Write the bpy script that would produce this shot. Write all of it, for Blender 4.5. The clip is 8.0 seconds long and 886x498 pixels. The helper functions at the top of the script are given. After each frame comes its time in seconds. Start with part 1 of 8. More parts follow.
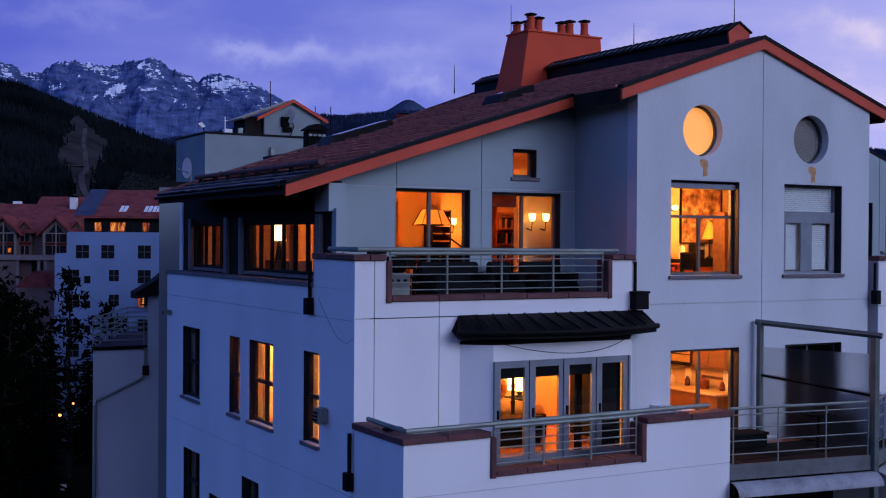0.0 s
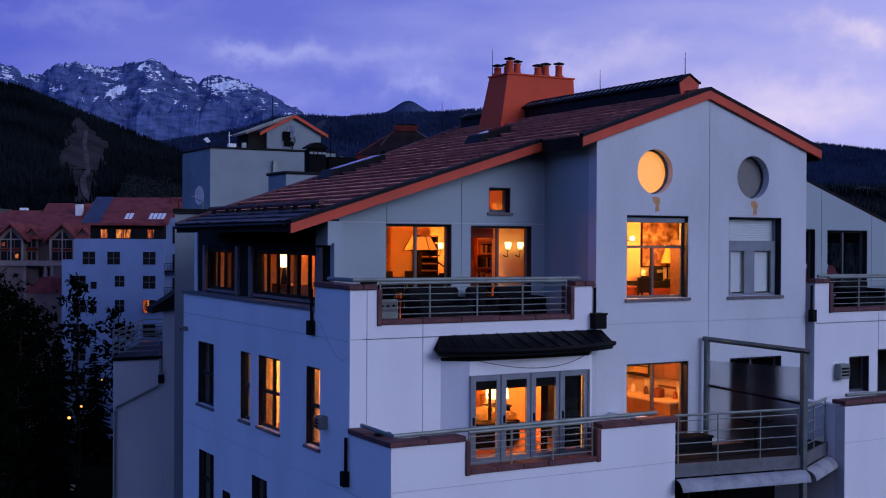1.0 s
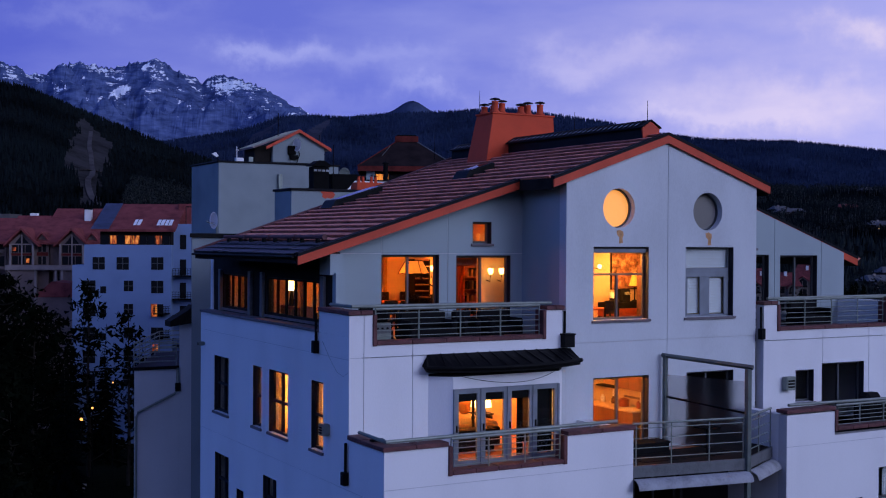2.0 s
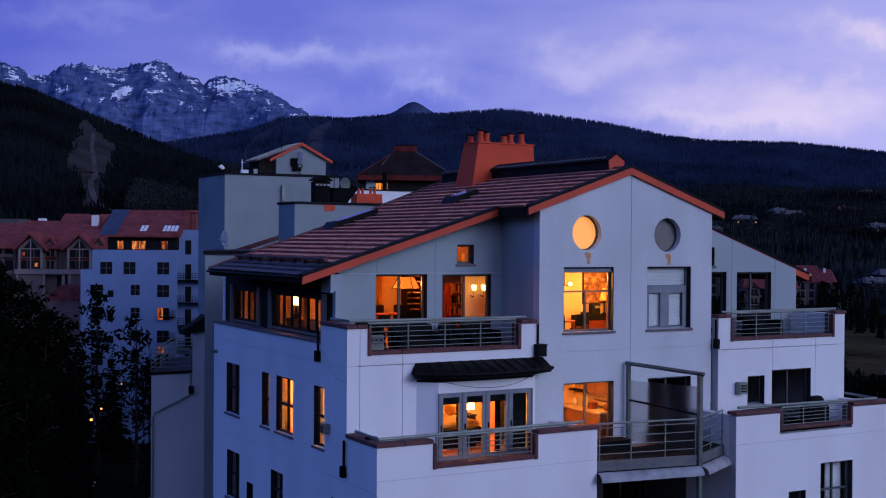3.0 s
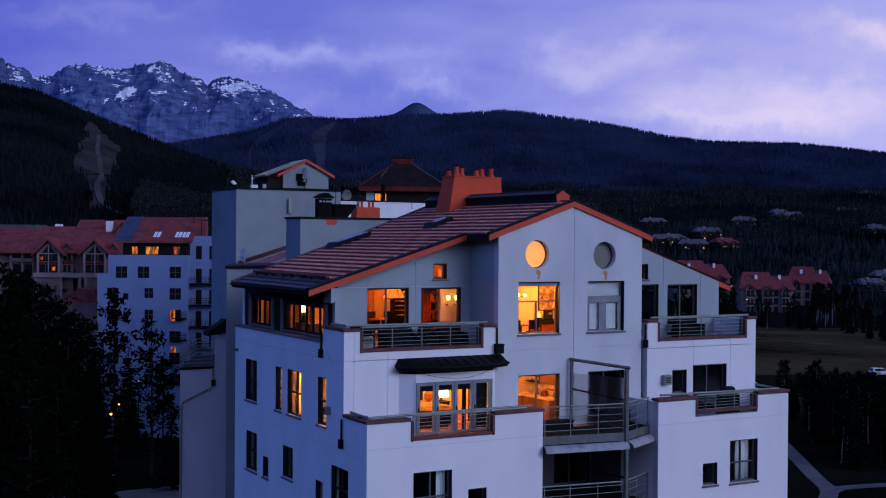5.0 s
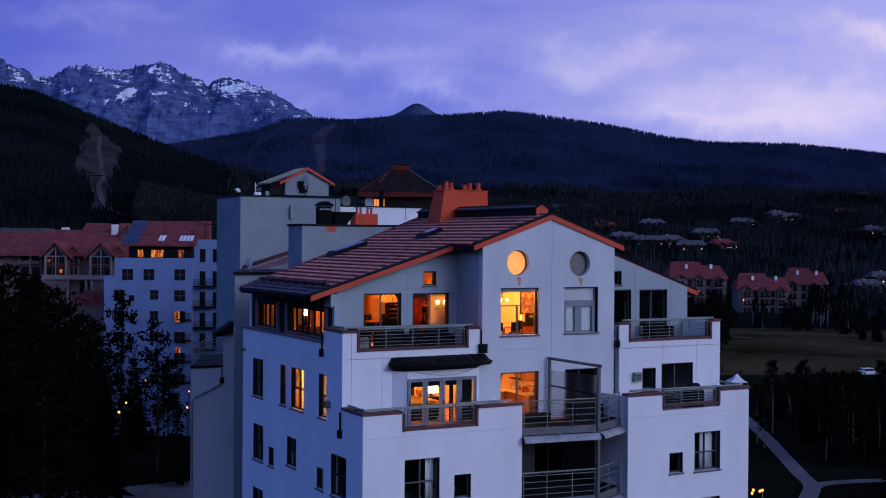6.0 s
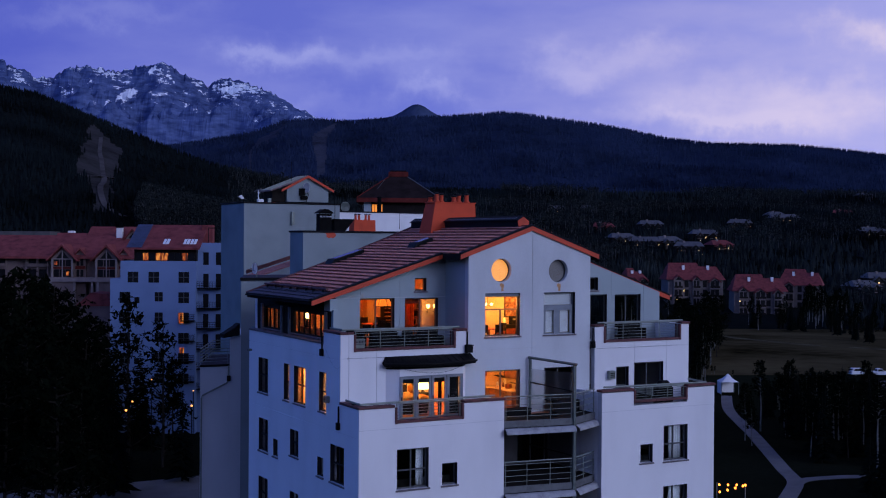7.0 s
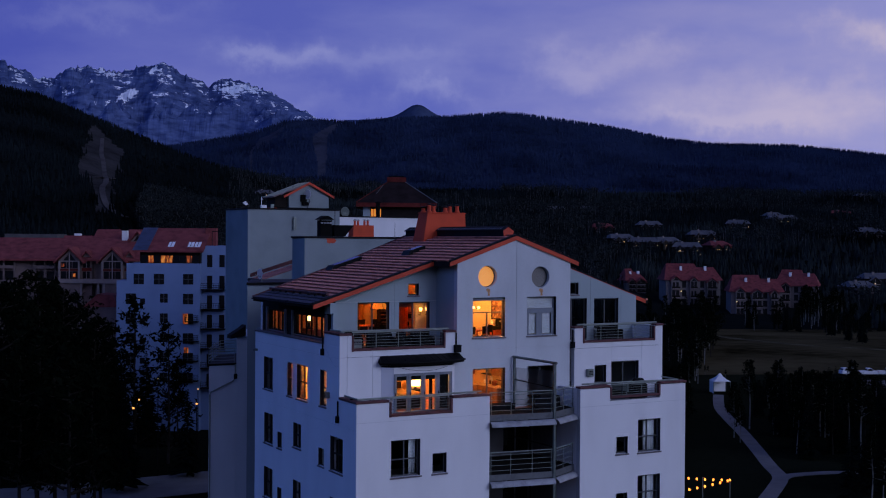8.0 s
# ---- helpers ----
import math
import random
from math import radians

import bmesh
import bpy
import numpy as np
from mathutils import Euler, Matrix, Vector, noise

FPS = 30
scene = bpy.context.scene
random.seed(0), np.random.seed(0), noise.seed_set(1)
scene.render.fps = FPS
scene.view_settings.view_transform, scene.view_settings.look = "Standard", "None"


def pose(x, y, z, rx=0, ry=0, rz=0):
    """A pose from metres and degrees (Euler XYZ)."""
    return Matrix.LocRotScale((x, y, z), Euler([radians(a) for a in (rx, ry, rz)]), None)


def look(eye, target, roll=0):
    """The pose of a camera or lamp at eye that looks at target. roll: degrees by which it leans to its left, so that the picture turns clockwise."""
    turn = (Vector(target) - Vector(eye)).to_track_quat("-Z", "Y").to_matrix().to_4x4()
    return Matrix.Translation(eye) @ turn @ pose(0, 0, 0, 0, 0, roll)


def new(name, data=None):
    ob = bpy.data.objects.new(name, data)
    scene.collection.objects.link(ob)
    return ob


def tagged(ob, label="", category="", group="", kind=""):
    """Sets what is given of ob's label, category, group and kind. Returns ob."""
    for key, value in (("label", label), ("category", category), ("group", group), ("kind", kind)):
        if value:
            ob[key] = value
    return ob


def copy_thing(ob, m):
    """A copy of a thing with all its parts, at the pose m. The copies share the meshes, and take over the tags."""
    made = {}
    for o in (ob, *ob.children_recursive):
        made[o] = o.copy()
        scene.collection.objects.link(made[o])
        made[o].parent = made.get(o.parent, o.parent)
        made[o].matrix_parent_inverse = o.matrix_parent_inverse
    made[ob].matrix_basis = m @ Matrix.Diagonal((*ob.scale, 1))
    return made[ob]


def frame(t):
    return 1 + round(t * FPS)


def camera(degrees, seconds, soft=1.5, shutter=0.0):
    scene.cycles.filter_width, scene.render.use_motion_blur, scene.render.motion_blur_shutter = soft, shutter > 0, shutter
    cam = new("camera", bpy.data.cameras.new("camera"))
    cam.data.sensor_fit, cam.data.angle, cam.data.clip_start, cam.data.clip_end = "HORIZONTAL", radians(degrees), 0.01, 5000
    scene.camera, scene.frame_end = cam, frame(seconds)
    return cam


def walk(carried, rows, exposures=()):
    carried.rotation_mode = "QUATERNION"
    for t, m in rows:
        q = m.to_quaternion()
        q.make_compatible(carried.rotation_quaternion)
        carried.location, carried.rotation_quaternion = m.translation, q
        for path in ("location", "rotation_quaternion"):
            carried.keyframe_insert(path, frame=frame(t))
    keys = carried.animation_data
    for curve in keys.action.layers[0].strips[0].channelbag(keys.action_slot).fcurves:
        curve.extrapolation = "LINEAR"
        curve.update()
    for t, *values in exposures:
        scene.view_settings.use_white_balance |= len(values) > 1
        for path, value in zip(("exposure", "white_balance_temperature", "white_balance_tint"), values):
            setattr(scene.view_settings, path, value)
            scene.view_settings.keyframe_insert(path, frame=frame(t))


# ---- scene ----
cam = camera(40.5, 8.0, soft=1.1)
PATH = [
    (0, (-8.634, -18.23, 16.45), (-7.648, -16.49, 16.434), 0.4),
    (0.5, (-9.318, -19.785, 16.721), (-8.333, -18.044, 16.706), 0.4),
    (1, (-10.014, -21.379, 17.075), (-9.029, -19.639, 17.06), 0.3),
    (1.5, (-10.74, -23.045, 17.449), (-9.758, -21.303, 17.433), 0.3),
    (3, (-13.098, -28.414, 18.403), (-12.12, -26.67, 18.389), 0.4),
    (3.5, (-13.919, -30.341, 18.586), (-12.941, -28.596, 18.572), 0.4),
    (4, (-14.764, -32.283, 18.746), (-13.788, -30.537, 18.733), 0.4),
    (4.5, (-15.61, -34.273, 18.937), (-14.636, -32.526, 18.923), 0.4),
    (6, (-18.258, -40.357, 19.505), (-17.285, -38.609, 19.492), 0.4),
    (6.5, (-19.146, -42.447, 19.695), (-18.173, -40.7, 19.683), 0.4),
    (7, (-20.07, -44.542, 19.893), (-19.097, -42.794, 19.881), 0.4),
    (7.5, (-20.961, -46.626, 20.093), (-19.99, -44.878, 20.08), 0.4),
    (8, (-21.899, -48.752, 20.298), (-20.927, -47.004, 20.286), 0.4),
]
walk(cam, [(t, look(eye, target, roll)) for t, eye, target, roll in PATH], exposures=[(0.0, 0.0), (6.3, 0.0), (7.0, -0.13), (7.5, -0.32), (8.0, -0.58)])

# ---- world and daylight: clear dusk after sunset, afterglow behind the camera and to the east ----
def build_world():
    w = bpy.data.worlds.new("dusk_sky")
    scene.world = w
    w.use_nodes = True
    nt = w.node_tree
    nt.nodes.clear()
    L = nt.links.new

    def nd(kind, **kw):
        n = nt.nodes.new(kind)
        for k, v in kw.items():
            n.inputs[k].default_value = v
        return n
    tc = nd("ShaderNodeTexCoord")
    sep = nd("ShaderNodeSeparateXYZ")
    L(tc.outputs["Generated"], sep.inputs[0])
    # afterglow: warm lavender towards the south-east, deep blue towards the north-west
    dot = nt.nodes.new("ShaderNodeVectorMath")
    dot.operation = "DOT_PRODUCT"
    dot.inputs[1].default_value = (0.97, -0.25, 0.0)
    L(tc.outputs["Generated"], dot.inputs[0])
    glow = nt.nodes.new("ShaderNodeMapRange")
    glow.inputs[1].default_value, glow.inputs[2].default_value = -1.0, 1.0
    L(dot.outputs["Value"], glow.inputs[0])
    base = nt.nodes.new("ShaderNodeValToRGB")
    e = base.color_ramp.elements
    e[0].position, e[0].color = 0.0, (0.112, 0.285, 1.00, 1)
    e[1].position, e[1].color = 1.0, (0.46, 0.45, 0.68, 1)
    for at, c in ((0.25, (0.118, 0.275, 0.96)), (0.445, (0.070, 0.092, 0.43)), (0.62, (0.112, 0.140, 0.49)), (0.785, (0.285, 0.295, 0.61))):
        m = e.new(at)
        m.color = (*c, 1)
    L(glow.outputs[0], base.inputs[0])
    # cloud banks, flattened
    mp = nt.nodes.new("ShaderNodeMapping")
    mp.inputs["Scale"].default_value = (5.2, 5.2, 17.0)
    mp.inputs["Location"].default_value = (2.1, 0.4, 0.95)
    L(tc.outputs["Generated"], mp.inputs[0])
    n1 = nd("ShaderNodeTexNoise", Scale=1.0, Detail=5.0, Roughness=0.52)
    L(mp.outputs[0], n1.inputs["Vector"])
    cr = nt.nodes.new("ShaderNodeValToRGB")
    cr.color_ramp.elements[0].position, cr.color_ramp.elements[0].color = 0.40, (0, 0, 0, 1)
    cr.color_ramp.elements[1].position, cr.color_ramp.elements[1].color = 0.65, (1, 1, 1, 1)
    L(n1.outputs["Fac"], cr.inputs[0])
    # single banks placed to fit the camera's view: offsets from its axis, widths, density
    def vmath(op, a, b=None):
        n = nt.nodes.new("ShaderNodeVectorMath")
        n.operation = op
        for i, q in enumerate((a, b)):
            if isinstance(q, tuple):
                n.inputs[i].default_value = q
            elif q is not None:
                L(q, n.inputs[i])
        return n.outputs["Value"] if op == "DOT_PRODUCT" else n.outputs[0]

    def fmath(op, a, b=None, c=None):
        n = nt.nodes.new("ShaderNodeMath")
        n.operation = op
        for i, q in enumerate((a, b, c)):
            if isinstance(q, (int, float)):
                n.inputs[i].default_value = q
            elif q is not None:
                L(q, n.inputs[i])
        return n.outputs[0]
    warp = nd("ShaderNodeTexNoise", Scale=13.0, Detail=6.0, Roughness=0.62)
    L(tc.outputs["Generated"], warp.inputs["Vector"])
    off = vmath("MULTIPLY", vmath("SUBTRACT", warp.outputs["Color"], (0.5, 0.5, 0.5)), (0.17, 0.17, 0.08))
    way = vmath("ADD", tc.outputs["Generated"], off)
    ax = radians(29.14)
    depth = fmath("MAXIMUM", vmath("DOT_PRODUCT", way, (math.sin(ax), math.cos(ax), 0.0)), 0.05)
    side = fmath("DIVIDE", vmath("DOT_PRODUCT", way, (math.cos(ax), -math.sin(ax), 0.0)), depth)
    high = fmath("DIVIDE", vmath("DOT_PRODUCT", way, (0.0, 0.0, 1.0)), depth)
    bank = None
    for su, sv, wu, wv, k in ((-0.145, 0.155, 0.034, 0.009, 0.75), (-0.065, 0.151, 0.062, 0.012, 0.5), (-0.032, 0.128, 0.026, 0.009, 0.75), (-0.30, 0.19, 0.085, 0.008, 0.35), (0.098, 0.135, 0.034, 0.013, 0.62),
                              (0.135, 0.150, 0.05, 0.012, 0.45), (0.17, 0.163, 0.045, 0.012, 0.5), (0.29, 0.118, 0.085, 0.020, 0.85), (0.35, 0.172, 0.03, 0.013, 0.75), (0.22, 0.100, 0.10, 0.008, 0.5), (-0.105, 0.113, 0.055, 0.008, 0.25)):
        q = fmath("ADD", fmath("POWER", fmath("ABSOLUTE", fmath("MULTIPLY", fmath("SUBTRACT", side, su), 1 / wu)), 2.0), fmath("POWER", fmath("ABSOLUTE", fmath("MULTIPLY", fmath("SUBTRACT", high, sv), 1 / wv)), 2.0))
        g = fmath("MULTIPLY", fmath("EXPONENT", fmath("MULTIPLY", q, -1.0)), k)
        bank = g if bank is None else fmath("ADD", bank, g)
    mottle = fmath("MULTIPLY_ADD", n1.outputs["Fac"], 1.1, 0.42)
    veil = fmath("MULTIPLY", cr.outputs[0], 0.42)
    cloud = nt.nodes.new("ShaderNodeClamp")
    L(fmath("MULTIPLY_ADD", bank, mottle, veil), cloud.inputs[0])
    mix = nt.nodes.new("ShaderNodeMix")
    mix.data_type = "RGBA"
    lit = nt.nodes.new("ShaderNodeValToRGB")
    le = lit.color_ramp.elements
    le[0].position, le[0].color = 0.0, (0.135, 0.31, 1.06, 1)
    le[1].position, le[1].color = 1.0, (0.56, 0.53, 0.70, 1)
    for at, c in ((0.25, (0.145, 0.30, 1.0)), (0.445, (0.17, 0.195, 0.52)), (0.62, (0.265, 0.285, 0.60)), (0.785, (0.54, 0.47, 0.63))):
        m = le.new(at)
        m.color = (*c, 1)
    L(glow.outputs[0], lit.inputs[0])
    L(lit.outputs[0], mix.inputs[7])
    L(cloud.outputs[0], mix.inputs[0])
    L(base.outputs[0], mix.inputs[6])
    # the broad lavender afterglow in the south
    south = nt.nodes.new("ShaderNodeVectorMath")
    south.operation = "DOT_PRODUCT"
    south.inputs[1].default_value = (0.25, -0.97, 0.0)
    L(tc.outputs["Generated"], south.inputs[0])
    amt = nt.nodes.new("ShaderNodeMapRange")
    amt.interpolation_type = "SMOOTHSTEP"
    amt.inputs[1].default_value, amt.inputs[2].default_value = 0.05, 0.95
    L(south.outputs["Value"], amt.inputs[0])
    after = nt.nodes.new("ShaderNodeMix")
    after.data_type = "RGBA"
    after.inputs[7].default_value = (0.52, 0.57, 1.02, 1)
    L(amt.outputs[0], after.inputs[0])
    L(mix.outputs[2], after.inputs[6])
    # the sky darkens towards the zenith
    zen = nt.nodes.new("ShaderNodeValToRGB")
    ze = zen.color_ramp.elements
    ze[0].position, ze[0].color = 0.0, (1, 1, 1, 1)
    ze[1].position, ze[1].color = 1.0, (0.16, 0.18, 0.22, 1)
    zm = ze.new(0.22)
    zm.color = (0.85, 0.85, 0.88, 1)
    zm = ze.new(0.55)
    zm.color = (0.34, 0.36, 0.42, 1)
    L(sep.outputs[2], zen.inputs[0])
    dim = nt.nodes.new("ShaderNodeMix")
    dim.data_type, dim.blend_type = "RGBA", "MULTIPLY"
    dim.inputs[0].default_value = 1.0
    L(after.outputs[2], dim.inputs[6])
    L(zen.outputs[0], dim.inputs[7])
    bg = nd("ShaderNodeBackground", Strength=1.55)
    L(dim.outputs[2], bg.inputs[0])
    out = nt.nodes.new("ShaderNodeOutputWorld")
    L(bg.outputs[0], out.inputs[0])


build_world()
sun_data = bpy.data.lights.new("afterglow_sun", "SUN")
sun_data.energy, sun_data.angle, sun_data.color = 1.62, radians(35), (0.555, 0.655, 1.0)
sun = new("afterglow_sun", sun_data)
sun.matrix_world = look((26.0, -60.0, 35.0), (0.0, 0.0, 16.0))


# ---- materials ----
def material(name, colour, rough=0.7, metal=0.0, vary=0.15, scale=1.2, fine=18.0, bump=0.15, stretch=(1, 1, 1), tint=None, rnd=0.0, spec=0.5):
    """A painted or natural surface: colour that varies at two scales, with fine relief."""
    m = bpy.data.materials.new(name)
    m.use_nodes = True
    nt = m.node_tree
    L = nt.links.new
    b = nt.nodes["Principled BSDF"]
    b.inputs["Roughness"].default_value, b.inputs["Metallic"].default_value = rough, metal
    b.inputs["Specular IOR Level"].default_value = spec
    tc = nt.nodes.new("ShaderNodeTexCoord")
    mp = nt.nodes.new("ShaderNodeMapping")
    mp.inputs["Scale"].default_value = stretch
    L(tc.outputs["Object"], mp.inputs[0])
    big = nt.nodes.new("ShaderNodeTexNoise")
    big.inputs["Scale"].default_value, big.inputs["Detail"].default_value = scale, 4.0
    L(mp.outputs[0], big.inputs["Vector"])
    small = nt.nodes.new("ShaderNodeTexNoise")
    small.inputs["Scale"].default_value, small.inputs["Detail"].default_value = fine, 3.0
    L(mp.outputs[0], small.inputs["Vector"])
    dark = tuple(c * (1 - vary * 1.6) for c in colour)
    light = tint or tuple(min(0.9, c * (1 + vary)) for c in colour)
    r = nt.nodes.new("ShaderNodeValToRGB")
    r.color_ramp.elements[0].position, r.color_ramp.elements[0].color = 0.3, (*dark, 1)
    r.color_ramp.elements[1].position, r.color_ramp.elements[1].color = 0.7, (*light, 1)
    mid = r.color_ramp.elements.new(0.5)
    mid.color = (*colour, 1)
    add = nt.nodes.new("ShaderNodeMath")
    add.operation = "MULTIPLY_ADD"
    add.inputs[1].default_value = 0.35
    L(small.outputs["Fac"], add.inputs[0])
    sub = nt.nodes.new("ShaderNodeMath")
    sub.operation = "MULTIPLY_ADD"
    sub.inputs[1].default_value, sub.inputs[2].default_value = 0.9, -0.125
    L(big.outputs["Fac"], sub.inputs[0])
    L(sub.outputs[0], add.inputs[2])
    if rnd:
        oi = nt.nodes.new("ShaderNodeObjectInfo")
        ra = nt.nodes.new("ShaderNodeMath")
        ra.operation = "MULTIPLY_ADD"
        ra.inputs[1].default_value = rnd
        L(oi.outputs["Random"], ra.inputs[0])
        L(add.outputs[0], ra.inputs[2])
        add = ra
    L(add.outputs[0], r.inputs[0])
    L(r.outputs[0], b.inputs["Base Color"])
    if bump:
        bp = nt.nodes.new("ShaderNodeBump")
        bp.inputs["Strength"].default_value, bp.inputs["Distance"].default_value = bump, 0.01
        L(small.outputs["Fac"], bp.inputs["Height"])
        L(bp.outputs[0], b.inputs["Normal"])
    return m


def glass_material():
    m = bpy.data.materials.new("window_glass")
    m.use_nodes = True
    nt = m.node_tree
    nt.nodes.clear()
    out = nt.nodes.new("ShaderNodeOutputMaterial")
    tr = nt.nodes.new("ShaderNodeBsdfTransparent")
    tr.inputs[0].default_value = (0.92, 0.94, 0.93, 1)
    gl = nt.nodes.new("ShaderNodeBsdfGlossy")
    gl.inputs["Roughness"].default_value = 0.02
    lw = nt.nodes.new("ShaderNodeLayerWeight")
    pw = nt.nodes.new("ShaderNodeMath")
    pw.operation = "POWER"
    pw.inputs[1].default_value = 5.0
    nt.links.new(lw.outputs["Facing"], pw.inputs[0])
    fr = nt.nodes.new("ShaderNodeMath")
    fr.operation = "MULTIPLY_ADD"
    fr.inputs[1].default_value, fr.inputs[2].default_value = 0.94, 0.03
    nt.links.new(pw.outputs[0], fr.inputs[0])
    mx = nt.nodes.new("ShaderNodeMixShader")
    nt.links.new(fr.outputs[0], mx.inputs[0])
    nt.links.new(tr.outputs[0], mx.inputs[1])
    nt.links.new(gl.outputs[0], mx.inputs[2])
    nt.links.new(mx.outputs[0], out.inputs[0])
    return m


def frosted_material():
    """Satin glass: blurs what stands behind it."""
    m = bpy.data.materials.new("frosted_glass")
    m.use_nodes = True
    nt = m.node_tree
    nt.nodes.clear()
    out, mx = nt.nodes.new("ShaderNodeOutputMaterial"), nt.nodes.new("ShaderNodeMixShader")
    rf, df = nt.nodes.new("ShaderNodeBsdfRefraction"), nt.nodes.new("ShaderNodeBsdfDiffuse")
    rf.inputs["Color"].default_value, rf.inputs["Roughness"].default_value, rf.inputs["IOR"].default_value = (0.86, 0.85, 0.84, 1), 0.34, 1.25
    df.inputs["Color"].default_value = (0.30, 0.28, 0.27, 1)
    mx.inputs[0].default_value = 0.035
    nt.links.new(rf.outputs[0], mx.inputs[1])
    nt.links.new(df.outputs[0], mx.inputs[2])
    nt.links.new(mx.outputs[0], out.inputs[0])
    return m


def glow_material(name, colour, strength):
    m = bpy.data.materials.new(name)
    m.use_nodes = True
    b = m.node_tree.nodes["Principled BSDF"]
    b.inputs["Base Color"].default_value = (*colour, 1)
    b.inputs["Emission Color"].default_value = (*colour, 1)
    b.inputs["Emission Strength"].default_value = strength
    return m


def cloth_material(name, colour):
    """Thin cloth that lets lamp light through its folds."""
    m = bpy.data.materials.new(name)
    m.use_nodes = True
    nt = m.node_tree
    nt.nodes.clear()
    out = nt.nodes.new("ShaderNodeOutputMaterial")
    d, t, mx = nt.nodes.new("ShaderNodeBsdfDiffuse"), nt.nodes.new("ShaderNodeBsdfTranslucent"), nt.nodes.new("ShaderNodeMixShader")
    tc, n, r = nt.nodes.new("ShaderNodeTexCoord"), nt.nodes.new("ShaderNodeTexNoise"), nt.nodes.new("ShaderNodeValToRGB")
    n.inputs["Scale"].default_value = 7.0
    r.color_ramp.elements[0].position, r.color_ramp.elements[0].color = 0.3, (*[c * 0.7 for c in colour], 1)
    r.color_ramp.elements[1].position, r.color_ramp.elements[1].color = 0.7, (*colour, 1)
    nt.links.new(tc.outputs["Object"], n.inputs["Vector"])
    nt.links.new(n.outputs["Fac"], r.inputs[0])
    for q in (d, t):
        nt.links.new(r.outputs[0], q.inputs[0])
    mx.inputs[0].default_value = 0.6
    nt.links.new(d.outputs[0], mx.inputs[1])
    nt.links.new(t.outputs[0], mx.inputs[2])
    nt.links.new(mx.outputs[0], out.inputs[0])
    return m


WHITE = material("white_stucco", (0.74, 0.73, 0.74), 0.85, spec=0.2, vary=0.04, scale=0.7, fine=40, bump=0.25, stretch=(1, 1, 0.35))
PALE = material("pale_grey_stucco", (0.54, 0.56, 0.58), 0.85, spec=0.2, vary=0.07, scale=0.7, fine=40, bump=0.25, stretch=(1, 1, 0.35))
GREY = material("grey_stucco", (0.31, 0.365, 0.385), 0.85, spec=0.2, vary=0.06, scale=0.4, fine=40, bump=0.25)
SLATEGREY = material("slate_grey_stucco", (0.225, 0.262, 0.275), 0.85, spec=0.2, vary=0.12, scale=0.35, fine=30, bump=0.25)
JOINT = material("joint_backing_board", (0.52, 0.52, 0.54), 0.9, vary=0.1)
CAP = material("maroon_clay_cap", (0.105, 0.033, 0.034), 0.75, vary=0.3, scale=3.0, fine=30, bump=0.5)
RED = material("red_painted_board", (0.52, 0.050, 0.014), 0.65, vary=0.12, scale=1.5, fine=30)
REDSTUCCO = material("red_stucco", (0.55, 0.062, 0.020), 0.85, vary=0.10, scale=1.2, fine=45, bump=0.3)
TILE = material("maroon_roof_tile", (0.56, 0.225, 0.17), 0.8, spec=0.06, vary=0.28, scale=2.2, fine=9, bump=0.4, stretch=(1, 1.6, 1), rnd=0.12)
SEAM = material("dark_standing_seam_metal", (0.008, 0.008, 0.011), 0.5, metal=0.0, spec=0.07, vary=0.25, scale=1.5, fine=12)
DARKWOOD = material("dark_brown_wood", (0.014, 0.011, 0.010), 0.8, spec=0.1, vary=0.3, scale=2, fine=25)
BLACKMETAL = material("black_sheet_metal", (0.0055, 0.0055, 0.0065), 0.55, metal=0.0, spec=0.07, vary=0.3, scale=2.5, fine=14)
RAIL = material("grey_green_painted_steel", (0.19, 0.215, 0.19), 0.45, metal=0.2, vary=0.15, scale=3, fine=25)
PORTAL = material("dark_green_painted_steel", (0.085, 0.105, 0.098), 0.5, vary=0.2, scale=3, fine=25)
FRAME = material("dark_grey_window_frame", (0.060, 0.064, 0.072), 0.5, vary=0.15, scale=3, fine=30)
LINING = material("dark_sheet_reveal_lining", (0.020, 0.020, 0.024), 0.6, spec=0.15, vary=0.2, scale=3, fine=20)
DOORFRAME = material("blue_grey_painted_door_frame", (0.17, 0.19, 0.22), 0.5, vary=0.12, scale=3, fine=30)
SLATE = material("dark_blue_slate", (0.024, 0.025, 0.032), 0.5, spec=0.32, vary=0.35, scale=1.5, fine=14, rnd=0.16)
SILL = material("stone_window_sill", (0.13, 0.11, 0.12), 0.8, vary=0.2, scale=3, fine=30)
GLASS = glass_material()
FROSTED = frosted_material()
FLOORTILE = material("terrace_paving", (0.016, 0.014, 0.014), 0.85, spec=0.1, vary=0.2, scale=2, fine=15)
CREAM = material("cream_plaster", (0.66, 0.50, 0.31), 0.8, vary=0.08, scale=0.8, fine=20)
OAK = material("oak_joinery", (0.26, 0.12, 0.045), 0.5, vary=0.25, scale=2, fine=14, stretch=(1, 1, 0.2))
REDWOOD = material("red_brown_woodwork", (0.24, 0.050, 0.020), 0.5, vary=0.25, scale=2, fine=14)
CURTAIN = cloth_material("gold_curtain_fabric", (0.62, 0.36, 0.14))
TERRACOTTA = cloth_material("terracotta_drape", (0.60, 0.15, 0.035))
LINEN = cloth_material("cream_linen", (0.80, 0.66, 0.42))
WHITEBLIND = material("white_blind", (0.84, 0.85, 0.88), 0.7, vary=0.05)
BLACK = material("black_fabric", (0.009, 0.009, 0.010), 0.9, spec=0.1, vary=0.3)
